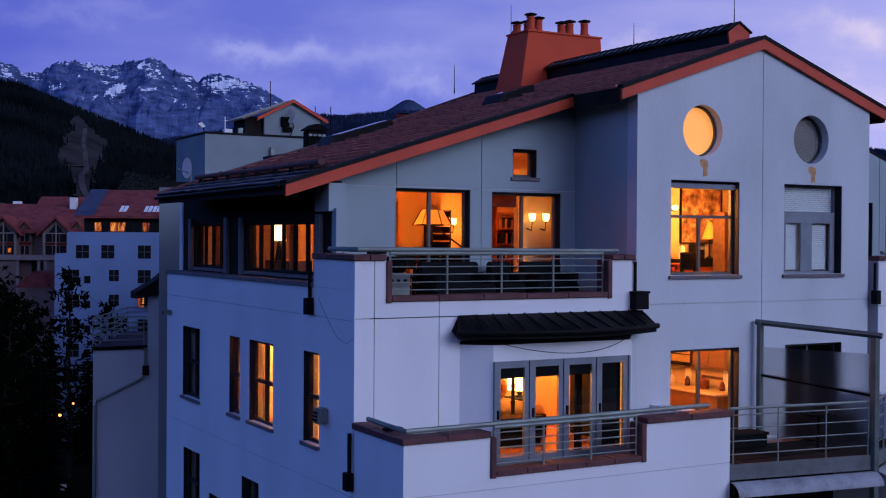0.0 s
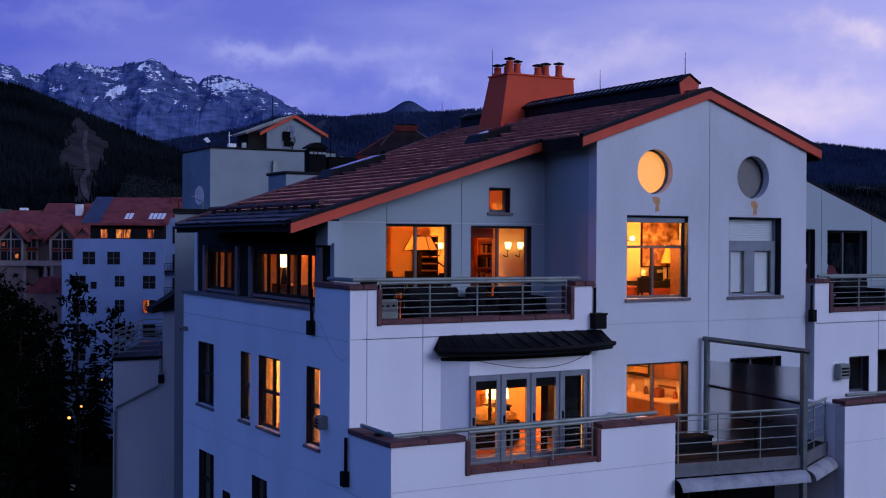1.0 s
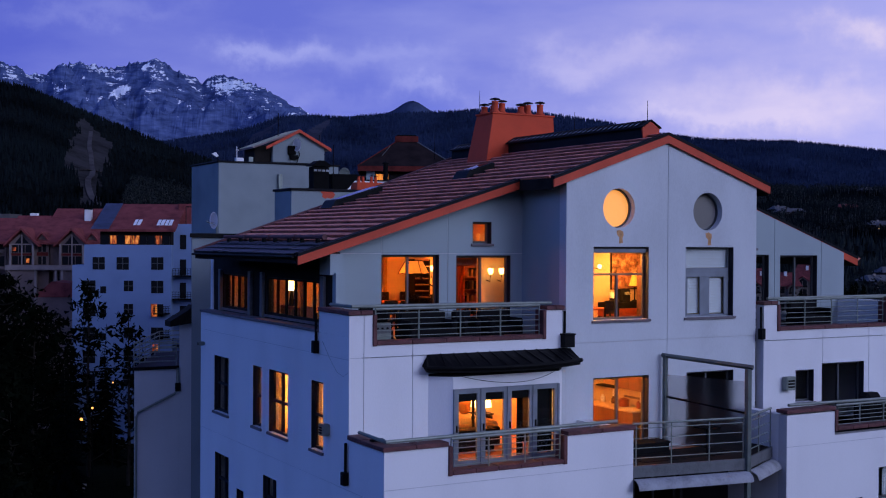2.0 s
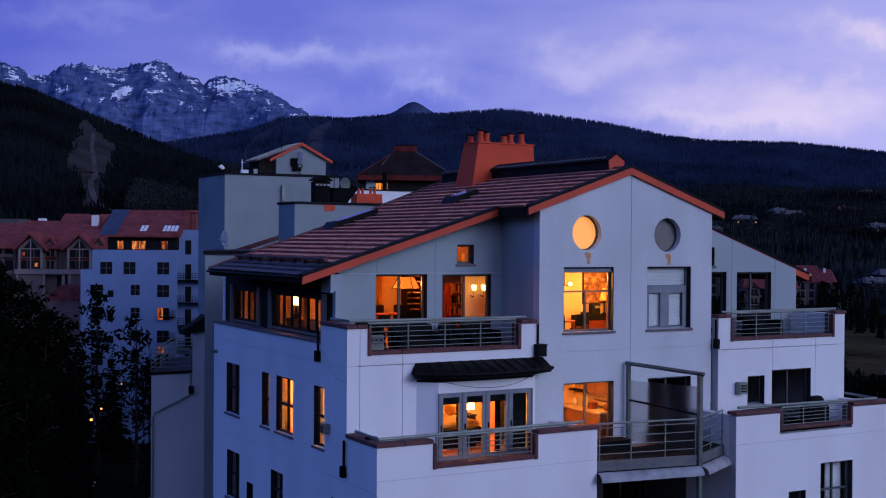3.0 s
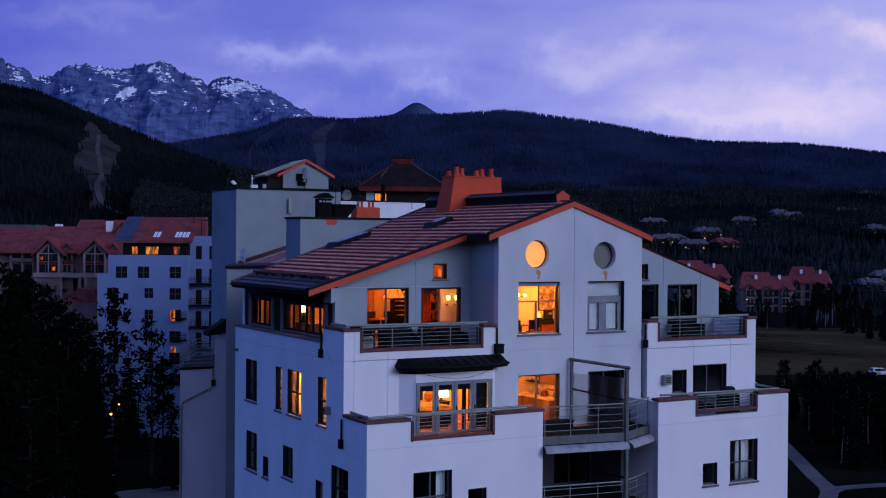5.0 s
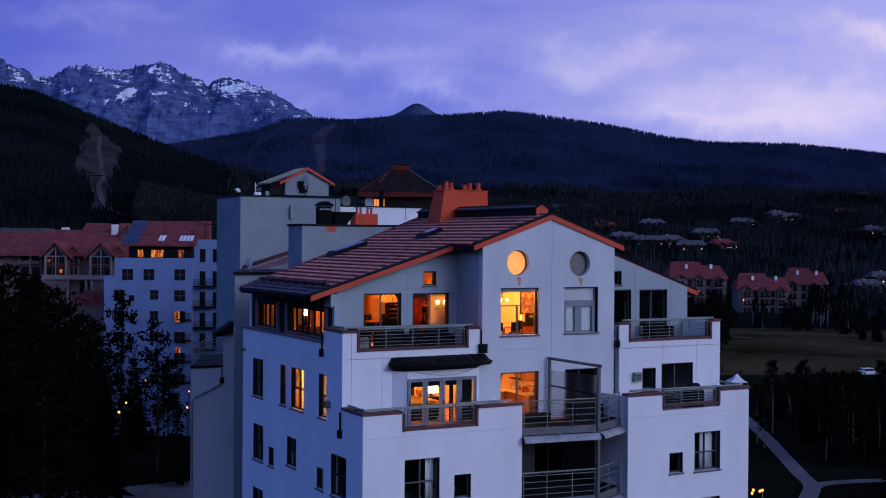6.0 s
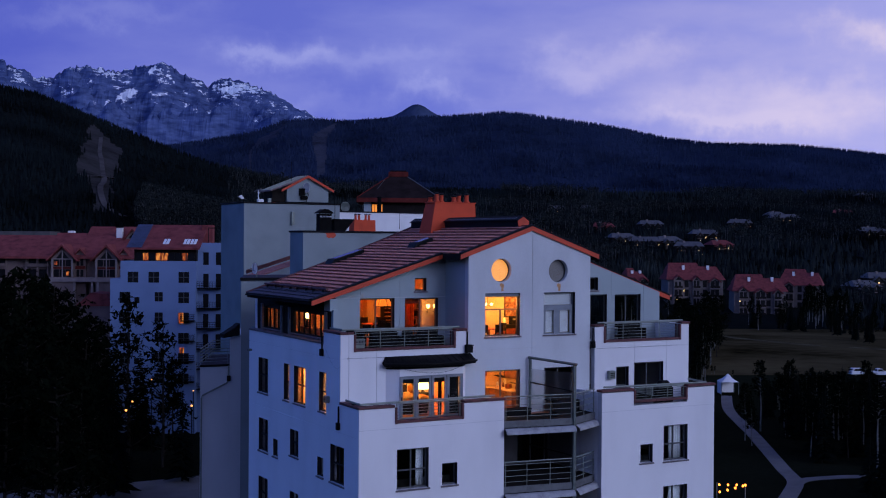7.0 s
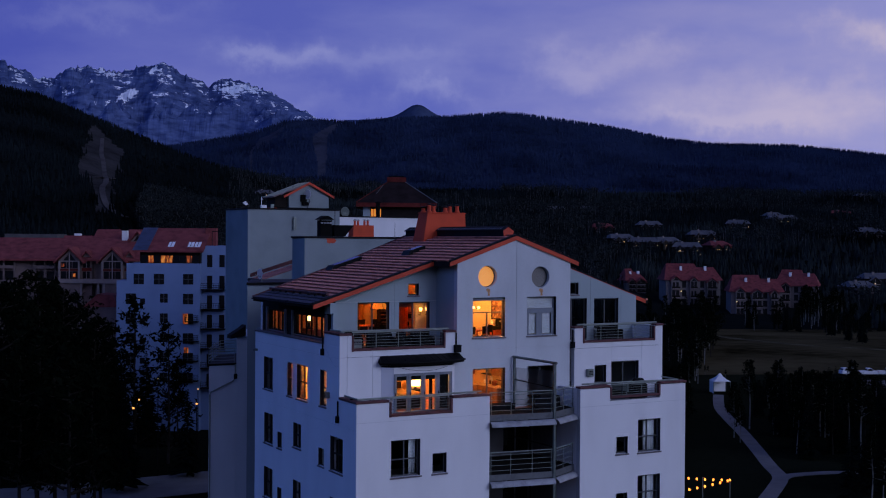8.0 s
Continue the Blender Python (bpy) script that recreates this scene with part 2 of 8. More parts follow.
RUST = material("rust_stain", (0.52, 0.27, 0.12), 0.9, vary=0.25, scale=8, fine=40)
PAINTING = material("ochre_painted_canvas", (0.26, 0.12, 0.065), 0.7, vary=0.62, scale=4.5, fine=11, tint=(0.62, 0.46, 0.30))
BRICK = material("brown_brick", (0.13, 0.058, 0.036), 0.8, vary=0.3, scale=9, fine=30)
SHADE = glow_material("lit_lamp_shade", (1.0, 0.30, 0.035), 0.85)
SCONCE = glow_material("frosted_sconce_glass", (1.0, 0.52, 0.15), 9.0)
LAMPGLOW = glow_material("bright_lamp_glass", (1.0, 0.60, 0.22), 9.0)
BULB = glow_material("lit_bulb", (1.0, 0.55, 0.18), 5.0)
# the blind glows itself, in place of room light behind it
PEACH = glow_material("glowing_paper_blind", (1.0, 0.39, 0.09), 0.95)
# the blue dusk shade on the hotel is put into its stucco colour
HOTELBLUE = material("dusk_shaded_hotel_stucco", (0.185, 0.26, 0.43), 0.85, spec=0.2, vary=0.06, scale=0.3, fine=20, bump=0.2)
# dark tone holds the recess's shade; the lodge's roof block shares it
TAUPE = material("taupe_block_and_recess_shade", (0.085, 0.082, 0.085), 0.9, spec=0.1, vary=0.15, scale=0.8, fine=30)
SOOT = material("soot_black_metal", (0.0035, 0.0035, 0.004), 0.8, spec=0.08, vary=0.3, scale=3, fine=20)
MAROON = material("dull_maroon_paint", (0.11, 0.019, 0.016), 0.8, spec=0.1, vary=0.25, scale=1.5, fine=14)
UMBER = material("dark_umber_shingle", (0.018, 0.011, 0.011), 0.85, spec=0.1, vary=0.35, scale=1.0, fine=9)
FLOORWOOD = material("red_oak_floor", (0.34, 0.095, 0.032), 0.35, vary=0.2, scale=2, fine=14, stretch=(1, 0.2, 1))
# the blind's grey also holds some of the glass's reflection
GREYBLIND = material("grey_blind_with_reflection", (0.27, 0.235, 0.22), 0.8, vary=0.08)
APRON = material("weathered_pale_sheet_metal", (0.31, 0.315, 0.335), 0.7, vary=0.22, scale=2.6, fine=16, spec=0.2)
DIM = material("grey_painted_beam", (0.10, 0.105, 0.11), 0.6, vary=0.2, scale=3, fine=20)


# ---- mesh helpers ----
def finish(name, bm, mat, parent=None, label="", smooth=False):
    me = bpy.data.meshes.new(name)
    bmesh.ops.recalc_face_normals(bm, faces=bm.faces)
    bm.to_mesh(me)
    bm.free()
    for m in (mat if isinstance(mat, (list, tuple)) else [mat]):
        me.materials.append(m)
    if smooth:
        for p in me.polygons:
            p.use_smooth = True
    ob = new(name, me)
    if parent:
        ob.parent = parent
    if label:
        ob["label"] = label
    return ob


def part(name, bm, mat, parent, label="", smooth=False):
    return finish(name, bm, mat, parent, label, smooth)


def empty(name, label, category, group="", at=(0, 0, 0)):
    e = new(name)
    e.empty_display_size = 0.2
    e.location = at
    return tagged(e, label, category, group)


def add_box(bm, x0, x1, y0, y1, z0, z1):
    v = [bm.verts.new(p) for p in ((x0, y0, z0), (x1, y0, z0), (x1, y1, z0), (x0, y1, z0), (x0, y0, z1), (x1, y0, z1), (x1, y1, z1), (x0, y1, z1))]
    for f in ((0, 3, 2, 1), (4, 5, 6, 7), (0, 1, 5, 4), (1, 2, 6, 5), (2, 3, 7, 6), (3, 0, 4, 7)):
        bm.faces.new([v[i] for i in f])
    return v


def boxes(*list_, bevel=0.0):
    bm = bmesh.new()
    for b in list_:
        add_box(bm, *b)
    if bevel:
        bmesh.ops.bevel(bm, geom=bm.edges[:], offset=bevel, segments=1, affect="EDGES", clamp_overlap=True)
    return bm


def add_tube(bm, pts, r, sides=8, cap=True):
    pts = [Vector(p) for p in pts]
    rings = []
    for i, p in enumerate(pts):
        d = (pts[min(i + 1, len(pts) - 1)] - pts[max(i - 1, 0)]).normalized()
        a = d.orthogonal().normalized() if abs(d.z) > 0.9 else d.cross(Vector((0, 0, 1))).normalized()
        b = d.cross(a)
        rr = r[i] if isinstance(r, (list, tuple)) else r
        rings.append([bm.verts.new(p + (a * math.cos(t) + b * math.sin(t)) * rr) for t in [2 * math.pi * k / sides for k in range(sides)]])
    for q, s in zip(rings, rings[1:]):
        for k in range(sides):
            bm.faces.new((q[k], q[(k + 1) % sides], s[(k + 1) % sides], s[k]))
    if cap:
        bm.faces.new(rings[0][::-1])
        bm.faces.new(rings[-1])


def tube(pts, r, sides=8):
    bm = bmesh.new()
    add_tube(bm, pts, r, sides)
    return bm


def lathe(profile, sides=16, at=(0, 0, 0)):
    """A turned shape from rows of (radius, height)."""
    bm = bmesh.new()
    add_tube(bm, [(at[0], at[1], at[2] + z) for _, z in profile], [max(r, 0.002) for r, _ in profile], sides)
    return bm


def add_prism(bm, pts, axis, a0, a1):
    """A flat outline (pairs) drawn out along an axis: for 'y' the pairs are x and z, for 'x' y and z, for 'z' x and y."""
    def p3(p, a):
        return {"y": (p[0], a, p[1]), "x": (a, p[0], p[1]), "z": (p[0], p[1], a)}[axis]
    lo = [bm.verts.new(p3(p, a0)) for p in pts]
    hi = [bm.verts.new(p3(p, a1)) for p in pts]
    bm.faces.new(lo)
    bm.faces.new(hi[::-1])
    n = len(pts)
    for i in range(n):
        bm.faces.new((lo[i], hi[i], hi[(i + 1) % n], lo[(i + 1) % n]))


def prism(pts, axis, a0, a1):
    bm = bmesh.new()
    add_prism(bm, pts, axis, a0, a1)
    return bm


def add_panel(bm, axis, face, depth, u0, u1, z0, z1, holes=()):
    """A wall slab with rectangular holes. axis 'y': runs along x, its outer face at y=face, going back by depth; 'x': runs along y."""
    us = sorted({u0, u1, *[min(max(h[i], u0), u1) for h in holes for i in (0, 1)]})
    zs = sorted({z0, z1, *[min(max(h[i], z0), z1) for h in holes for i in (2, 3)]})
    cell = {}
    for i in range(len(us) - 1):
        for j in range(len(zs) - 1):
            cu, cz = (us[i] + us[i + 1]) / 2, (zs[j] + zs[j + 1]) / 2
            cell[i, j] = not any(h[0] < cu < h[1] and h[2] < cz < h[3] for h in holes)
    pool = {}

    def vert(u, z, k):
        key = (round(u, 5), round(z, 5), k)
        if key not in pool:
            d = face + (depth if k else 0.0)
            pool[key] = bm.verts.new((u, d, z) if axis == "y" else (d, u, z))
        return pool[key]
    for (i, j), solid in cell.items():
        if not solid:
            continue
        a, b, c, d = us[i], us[i + 1], zs[j], zs[j + 1]
        for k in (0, 1):
            bm.faces.new([vert(a, c, k), vert(b, c, k), vert(b, d, k), vert(a, d, k)])
        for ni, nj, e in ((i - 1, j, ((a, c), (a, d))), (i + 1, j, ((b, c), (b, d))), (i, j - 1, ((a, c), (b, c))), (i, j + 1, ((a, d), (b, d)))):
            if not cell.get((ni, nj), False):
                bm.faces.new([vert(*e[0], 0), vert(*e[1], 0), vert(*e[1], 1), vert(*e[0], 1)])


def cut_above(bm, co, no):
    bmesh.ops.bisect_plane(bm, geom=bm.verts[:] + bm.edges[:] + bm.faces[:], plane_co=co, plane_no=no, clear_outer=True)


def stucco_wall(name, axis, face, depth, u0, u1, z0, z1, holes, mat, parent, usplit=(), zsplit=(), cuts=(), label="", skin0=None):
    """A wall with real openings, faced with render panels that are parted by open joints."""
    s = 1 if depth > 0 else -1
    bm = bmesh.new()
    add_panel(bm, axis, face + 0.02 * s, depth - 0.02 * s, u0, u1, z0, z1, holes)
    for co, no in cuts:
        cut_above(bm, co, no)
    wall = part(name, bm, JOINT if (usplit or zsplit) else mat, parent, label)
    us, zs, g = [u0 if skin0 is None else skin0, *usplit, u1], [z0, *zsplit, z1], 0.009
    for i in range(len(us) - 1):
        for j in range(len(zs) - 1):
            a, b = us[i] + (g if i else 0), us[i + 1] - (g if i < len(us) - 2 else 0)
            c, d = zs[j] + (g if j else 0), zs[j + 1] - (g if j < len(zs) - 2 else 0)
            bm = bmesh.new()
            add_panel(bm, axis, face, 0.0205 * s, a, b, c, d, [h for h in holes if h[0] < b and h[1] > a and h[2] < d and h[3] > c])
            for co, no in cuts:
                cut_above(bm, co, no)
            if len(bm.faces) > 3:
                part("stucco_panel", bm, mat, wall)
            else:
                bm.free()
    return wall


def fbox(bm, axis, face, s, u0, u1, d0, d1, z0, z1):
    a, b = sorted((face + d0 * s, face + d1 * s))
    add_box(bm, u0, u1, a, b, z0, z1) if axis == "y" else add_box(bm, a, b, u0, u1, z0, z1)


def window(axis, face, s, u0, u1, z0, z1, parent, cols=2, rows=(0.5,), mat=None, back=0.19, sill=True, bar=0.055, name="window", label="", split_top=True):
    """A framed window in an opening: frame with its bars, a pane in each light, a sill."""
    mat = mat or FRAME
    bm = bmesh.new()
    d0, f = back, 0.06
    zs = [z0 + f, *[z0 + (z1 - z0) * r for r in rows], z1 - f]
    us = [u0 + f + (u1 - u0 - 2 * f) * k / cols for k in range(cols + 1)]
    lights = []
    for j in range(len(zs) - 1):
        cuts = us if (split_top or j < len(zs) - 2) else [us[0], us[-1]]
        for k in range(len(cuts) - 1):
            lights.append((cuts[k] + (bar / 2 if k else 0), cuts[k + 1] - (bar / 2 if k < len(cuts) - 2 else 0),
                           zs[j] + (bar / 2 if j else 0), zs[j + 1] - (bar / 2 if j < len(zs) - 2 else 0)))
    add_panel(bm, axis, face + d0 * s, 0.07 * s, u0, u1, z0, z1, lights)
    w = part(name, bm, mat, parent, label)
    for a, b, c, d in lights:
        bm = bmesh.new()
        fbox(bm, axis, face, s, a, b, d0 + 0.03, d0 + 0.036, c, d)
        p = part("pane", bm, GLASS, w)
        p.visible_shadow = False
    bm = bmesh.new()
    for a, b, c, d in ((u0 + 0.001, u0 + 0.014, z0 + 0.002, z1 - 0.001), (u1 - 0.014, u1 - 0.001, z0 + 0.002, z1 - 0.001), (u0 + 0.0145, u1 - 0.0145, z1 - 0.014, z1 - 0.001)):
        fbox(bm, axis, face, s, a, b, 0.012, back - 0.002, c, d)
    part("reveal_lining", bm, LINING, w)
    if sill:
        bm = bmesh.new()
        fbox(bm, axis, face, s, u0 - 0.05, u1 + 0.05, -0.05, back, z0 - 0.07, z0 - 0.003)
        part("sill", bm, SILL, w)
    return w


def lamp(name, at, watts, colour=(1.0, 0.25, 0.032), size=0.12):
    d = bpy.data.lights.new(name, "POINT")
    d.energy, d.color, d.shadow_soft_size = watts, colour, size
    o = new(name, d)
    o.location = at
    return o


# ---- the apartment building ----
XC, SLOPE, TOP = 9.28, 0.345, 20.66          # ridge line, roof pitch, ridge height
XK, SKIRT = 5.62, 0.314                      # west of XK the roof falls less steeply
YL, YT, YW = -1.80, 0.115, 2.15              # lower front, gable front, set-back upper front
GROUND = -6.5
building = empty("apartment_building", "white stuccoed apartment building with maroon tiled roof and lit windows", "building")


def zr(x):
    return TOP - SLOPE * abs(x - XC) if x > XK else TOP - SLOPE * (XC - XK) - SKIRT * (XK - x)


def slab(x0, x1, y0, y1, t, lift=0.0):
    """A slab that lies on the roof's pitch between two distances from the ridge line."""
    return prism([(x0, zr(x0) + lift - t), (x1, zr(x1) + lift - t), (x1, zr(x1) + lift), (x0, zr(x0) + lift)], "y", y0, y1)


# left side wall, rows of windows down to the ground
PITCH = 2.76
side_windows = [(8.16, 9.44, 12.74, 14.38, 2), (5.54, 6.20, 12.74, 14.38, 1), (3.67, 5.00, 12.74, 14.39, 2), (1.45, 2.18, 12.74, 14.40, 1)]
for k in range(6):
    dz = -PITCH * k
    side_windows += [(8.12, 9.35, 10.0 + dz, 11.54 + dz, 2), (6.88, 7.48, 10.0 + dz, 10.80 + dz, 1), (4.42, 5.41, 10.36 + dz, 11.54 + dz, 2),
                     (1.68, 2.33, 9.98 + dz, 10.80 + dz, 1), (-0.40, 0.98, 9.98 + dz, 11.54 + dz, 2)]
stucco_wall("wall", "x", 0.0, 0.30, 0.0208, 10.7, GROUND, 15.58, [w[:4] for w in side_windows if w[0] > 0] + [(-1, 0.98, w[2], w[3]) for w in side_windows if w[0] < 0],
            WHITE, building, zsplit=(-2.0, 6.9, 12.1, 15.06), label="white stuccoed side wall")
stucco_wall("wall", "x", 0.0, 0.30, YL + 0.0208, 0.0208, GROUND, 13.24, [(-0.40, 0.98, w[2], w[3]) for w in side_windows if w[0] < 0], WHITE, building, zsplit=(-2.0, 6.9, 12.1))
for u0, u1, z0, z1, c in side_windows:
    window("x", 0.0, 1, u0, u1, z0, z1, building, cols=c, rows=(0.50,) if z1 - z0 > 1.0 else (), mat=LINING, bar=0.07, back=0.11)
# rear and far side walls close the block
part("wall", boxes((0.3, 18.3, 10.5, 10.7, GROUND, 17.3)), WHITE, building)
part("wall", boxes((18.0, 18.26, YL + 0.3, 11.1, GROUND, 13.26), (17.95, 18.24, 0.3, 11.1, 13.26, 15.5)), WHITE, building)
part("sill_course", boxes((-0.05, 0.45, 1.72, 10.67, 15.585, 15.655)), SILL, building, "thin stone ledge under the ribbon windows")
# floors inside
part("floor_slab", boxes((0.3, 18.0, 0.4, 10.5, 15.02, 15.2), (0.3, 5.85, 0.02, 0.4, 15.0, 15.2), (12.75, 18.0, 0.02, 0.4, 15.0, 15.2)), FLOORTILE, building)
part("floor_slab", boxes((0.3, 6.7, YL + 0.3, 10.5, 12.15, 12.35), (6.7, 11.8, 0.4, 10.5, 12.15, 12.35), (11.8, 18.0, YL + 0.3, 10.5, 12.15, 12.35)), FLOORTILE, building)
for k in range(1, 6):
    part("floor_slab", boxes((0.3, 18.0, 2.62, 10.5, 12.15 - PITCH * k, 12.35 - PITCH * k)), FLOORTILE, building)

# lower front walls with the terrace parapet
lower_l, lower_r = [], []
for k in range(6):
    dz = -PITCH * k
    lower_l += [(1.68, 3.13, 9.94 + dz, 11.57 + dz, 2), (3.75, 4.47, 9.94 + dz, 10.85 + dz, 1)]
    lower_r += [(15.27, 16.68, 9.97 + dz, 11.60 + dz, 2), (13.93, 14.65, 10.0 + dz, 10.84 + dz, 1)]
for (a, b, n0, n1, ws) in ((0.022, 6.72, 1.58, 4.76, lower_l), (11.79, 18.26, 13.55, 16.64, lower_r)):
    stucco_wall("wall", "y", YL, 0.30, a, b, GROUND, 13.26, [w[:4] for w in ws] + [(n0, n1, 12.62, 14.0)], WHITE, building, zsplit=(-2.0, 6.9, 12.42), skin0=0.0 if a < 1 else a,
                label="white stuccoed lower front wall")
    for u0, u1, z0, z1, c in ws:
        window("y", YL, 1, u0, u1, z0, z1, building, cols=c, rows=(0.46,) if c == 2 else ())
# returns of the two lower blocks beside the recessed balconies
part("wall", boxes((6.42, 6.72, YL + 0.3, 0.4, GROUND, 13.26), (11.79, 12.09, YL + 0.3, 0.4, GROUND, 13.26)), WHITE, building)
CAPJ = 0.012


def cap_run(x0, x1, y0, y1, z0, z1, n, along):
    """A parapet capping laid in lengths."""
    for k in range(n):
        if along == "x":
            a, b = x0 + (x1 - x0) * k / n, x0 + (x1 - x0) * (k + 1) / n - CAPJ
            part("capping", boxes((a, b, y0, y1, z0, z1 + 0.006 * ((k * 7) % 3)), bevel=0.012), CAP, building)
        else:
            a, b = y0 + (y1 - y0) * k / n, y0 + (y1 - y0) * (k + 1) / n - CAPJ
            part("capping", boxes((x0, x1, a, b, z0, z1 + 0.006 * ((k * 5) % 3)), bevel=0.012), CAP, building)


def notched_parapet(a, b, n0, n1, y, top, low, thick=0.30):
    """Clay cappings over a parapet with a dropped middle."""
    t = 0.095
    cap_run(a - 0.05, n0, y - 0.06, y + thick + 0.05, top - t, top, 2, "x")
    cap_run(n1, b + 0.05, y - 0.06, y + thick + 0.05, top - t, top, 2, "x")
    cap_run(n0 + 0.1, n1 - 0.1, y - 0.05, y + thick + 0.05, low, low + t, 5, "x")
    for u in (n0, n1 - 0.1):
        part("capping", boxes((u, u + 0.1, y - 0.045, y + thick + 0.03, low - 0.02, top - t - 0.004), bevel=0.012), CAP, building)


notched_parapet(0.0, 6.72, 1.58, 4.76, YL, 13.36, 12.62)
notched_parapet(11.79, 18.26, 13.55, 16.64, YL, 13.40, 12.74)
cap_run(-0.05, 0.35, YL + 0.36, 0.0, 13.265, 13.36, 2, "y")

# upper front: wall over the bay and the balcony parapet
stucco_wall("wall", "y", 0.0, 0.30, 0.022, 5.87, 12.35, 16.09, [(2.06, 5.85, 12.35, 14.55), (0.59, 5.37, 15.47, 17)], WHITE, building, usplit=(0.37, 1.63), zsplit=(15.10,), skin0=0.0,
            label="white stuccoed upper front wall and balcony parapet")
stucco_wall("wall", "y", 0.0, 0.30, 12.70, 18.24, 12.35, 16.07, [(13.93, 14.66, 13.25, 14.17), (14.97, 16.71, 12.36, 14.32), (13.20, 17.75, 15.40, 17)], WHITE, building,
            usplit=(15.0, 16.9), zsplit=(15.05,))
stucco_wall("wall", "x", 0.0, 0.30, 0.0208, 1.72, 15.585, 16.09, [], WHITE, building)
part("wall", boxes((17.95, 18.24, 0.30, 2.5, 15.5, 16.05)), WHITE, building)
notched_parapet(0.0, 5.87, 0.59, 5.37, 0.0, 16.18, 15.38)
notched_parapet(12.70, 18.24, 13.20, 17.75, 0.0, 16.15, 15.32)
cap_run(-0.05, 0.35, 0.36, 1.72, 16.09, 16.18, 2, "y")
# bay with the garden doors
bm = bmesh.new()
add_prism(bm, [(2.05, 0.0), (2.5, -0.40), (2.5, -0.15), (2.3, 0.15), (2.05, 0.15)], "z", 12.35, 14.60)
add_prism(bm, [(5.5, -0.40), (5.86, 0.0), (5.86, 0.15), (5.6, 0.15), (5.5, -0.1)], "z", 12.35, 14.60)
add_prism(bm, [(2.5, -0.40), (5.5, -0.40), (5.5, -0.1), (2.5, -0.1)], "z", 14.31, 14.60)
part("bay_wall", bm, WHITE, building)
part("bay_roof", prism([(2.05, 0.14), (2.05, 0.0), (2.5, -0.40), (5.5, -0.40), (5.86, 0.0), (5.86, 0.14)], "z", 14.603, 14.66), BLACKMETAL, building)
part("wall", boxes((5.872, 6.2, 0.118, 0.40, 12.35, 16.0)), PALE, building)
part("bay_lintel", boxes((2.52, 5.48, -0.09, 0.14, 14.31, 14.6)), PALE, building)
for k in range(4):
    u0 = 2.52 + 0.7375 * k
    bm = bmesh.new()
    f, y0, y1 = 0.115, -0.43, -0.36
    add_panel(bm, "y", y0, y1 - y0, u0 + 0.024, u0 + 0.7135, 12.37, 14.306, [(u0 + f, u0 + 0.7375 - f, 12.62, 14.19)])
    d = part("garden_door", bm, DOORFRAME, building, "glazed blue-grey garden door")
    p = part("pane", boxes((u0 + f, u0 + 0.7375 - f, -0.40, -0.394, 12.62, 14.19)), GLASS, d)
    p.visible_shadow = False
    drop = 12.64 if k == 3 else 14.0
    part("roller_blind", boxes((u0 + f, u0 + 0.7375 - f - (0.14 if k == 3 else 0.0), -0.372, -0.366, drop, 14.19)), BLACK, d, "dark blind drawn right down" if k == 3 else "dark rolled-up blind")
    part("handle", boxes((u0 + f * 0.3, u0 + f * 0.6, y0 - 0.05, y0 - 0.002, 13.3, 13.46), bevel=0.006), BLACKMETAL, d)
for k in range(5):
    part("door_post", boxes((2.52 + 0.7375 * k - 0.022, 2.52 + 0.7375 * k + 0.022, -0.455, -0.33, 12.35, 14.306)), DOORFRAME, building)

# bowed metal canopy over the bay
def bow(x, deep):
    return -0.28 - deep * (1 - ((x - 4.05) / 2.25) ** 2)


canopy = empty("entrance_canopy", "bowed black standing-seam metal canopy over garden doors", "canopy")
bm = bmesh.new()
N = 24
cols = []
for i in range(N + 1):
    x = 1.88 + (6.2 - 1.88) * i / N
    yo = bow(x, 0.62)
    xi = 4.05 + (x - 4.05) * 0.94
    cols.append([bm.verts.new(p) for p in ((xi, 0.02, 15.10), (xi, -0.06, 15.12), (x, yo, 14.86), (x, yo, 14.72), (x, yo + 0.1, 14.72), (x, 0.02, 14.86))])
for a, b in zip(cols, cols[1:]):
    for j in range(6):
        bm.faces.new((a[j], b[j], b[(j + 1) % 6], a[(j + 1) % 6]))
bm.faces.new(cols[0][::-1])
bm.faces.new(cols[-1])
part("canopy_sheet", bm, BLACKMETAL, canopy)
for i in range(1, 12):
    x = 1.88 + 4.32 * i / 12
    xi = 4.05 + (x - 4.05) * 0.94
    part("seam", tube([(xi, -0.06, 15.13), (x, bow(x, 0.62), 14.875)], 0.014, 5), BLACKMETAL, canopy)
bm = bmesh.new()
add_tube(bm, [(1.84 + 4.4 * i / N, bow(1.84 + 4.4 * i / N, 0.66) , 14.83) for i in range(N + 1)], 0.055, 8)
part("gutter", bm, BLACKMETAL, canopy)
# slack cable under the canopy
tagged(finish("cable", tube([(-0.012, 1.49, 15.39), (-0.014, 1.25, 15.19), (-0.014, 0.92, 14.92), (-0.014, 0.62, 14.73), (-0.014, 0.27, 14.67), (-0.014, 0.02, 14.78)], 0.0035, 5), RAIL), "thin grey cable looping down the corner wall", "cable", "cables")
tagged(finish("cable", tube([(1.95 + 4.1 * t, -0.05 - 0.72 * (1 - (2 * t - 1) ** 2), 14.86 - 0.42 * (1 - (2 * t - 1) ** 2)) for t in [i / 24 for i in range(25)]], 0.007, 5), BLACKMETAL),
       "thin black cable sagging under the metal canopy", "cable")

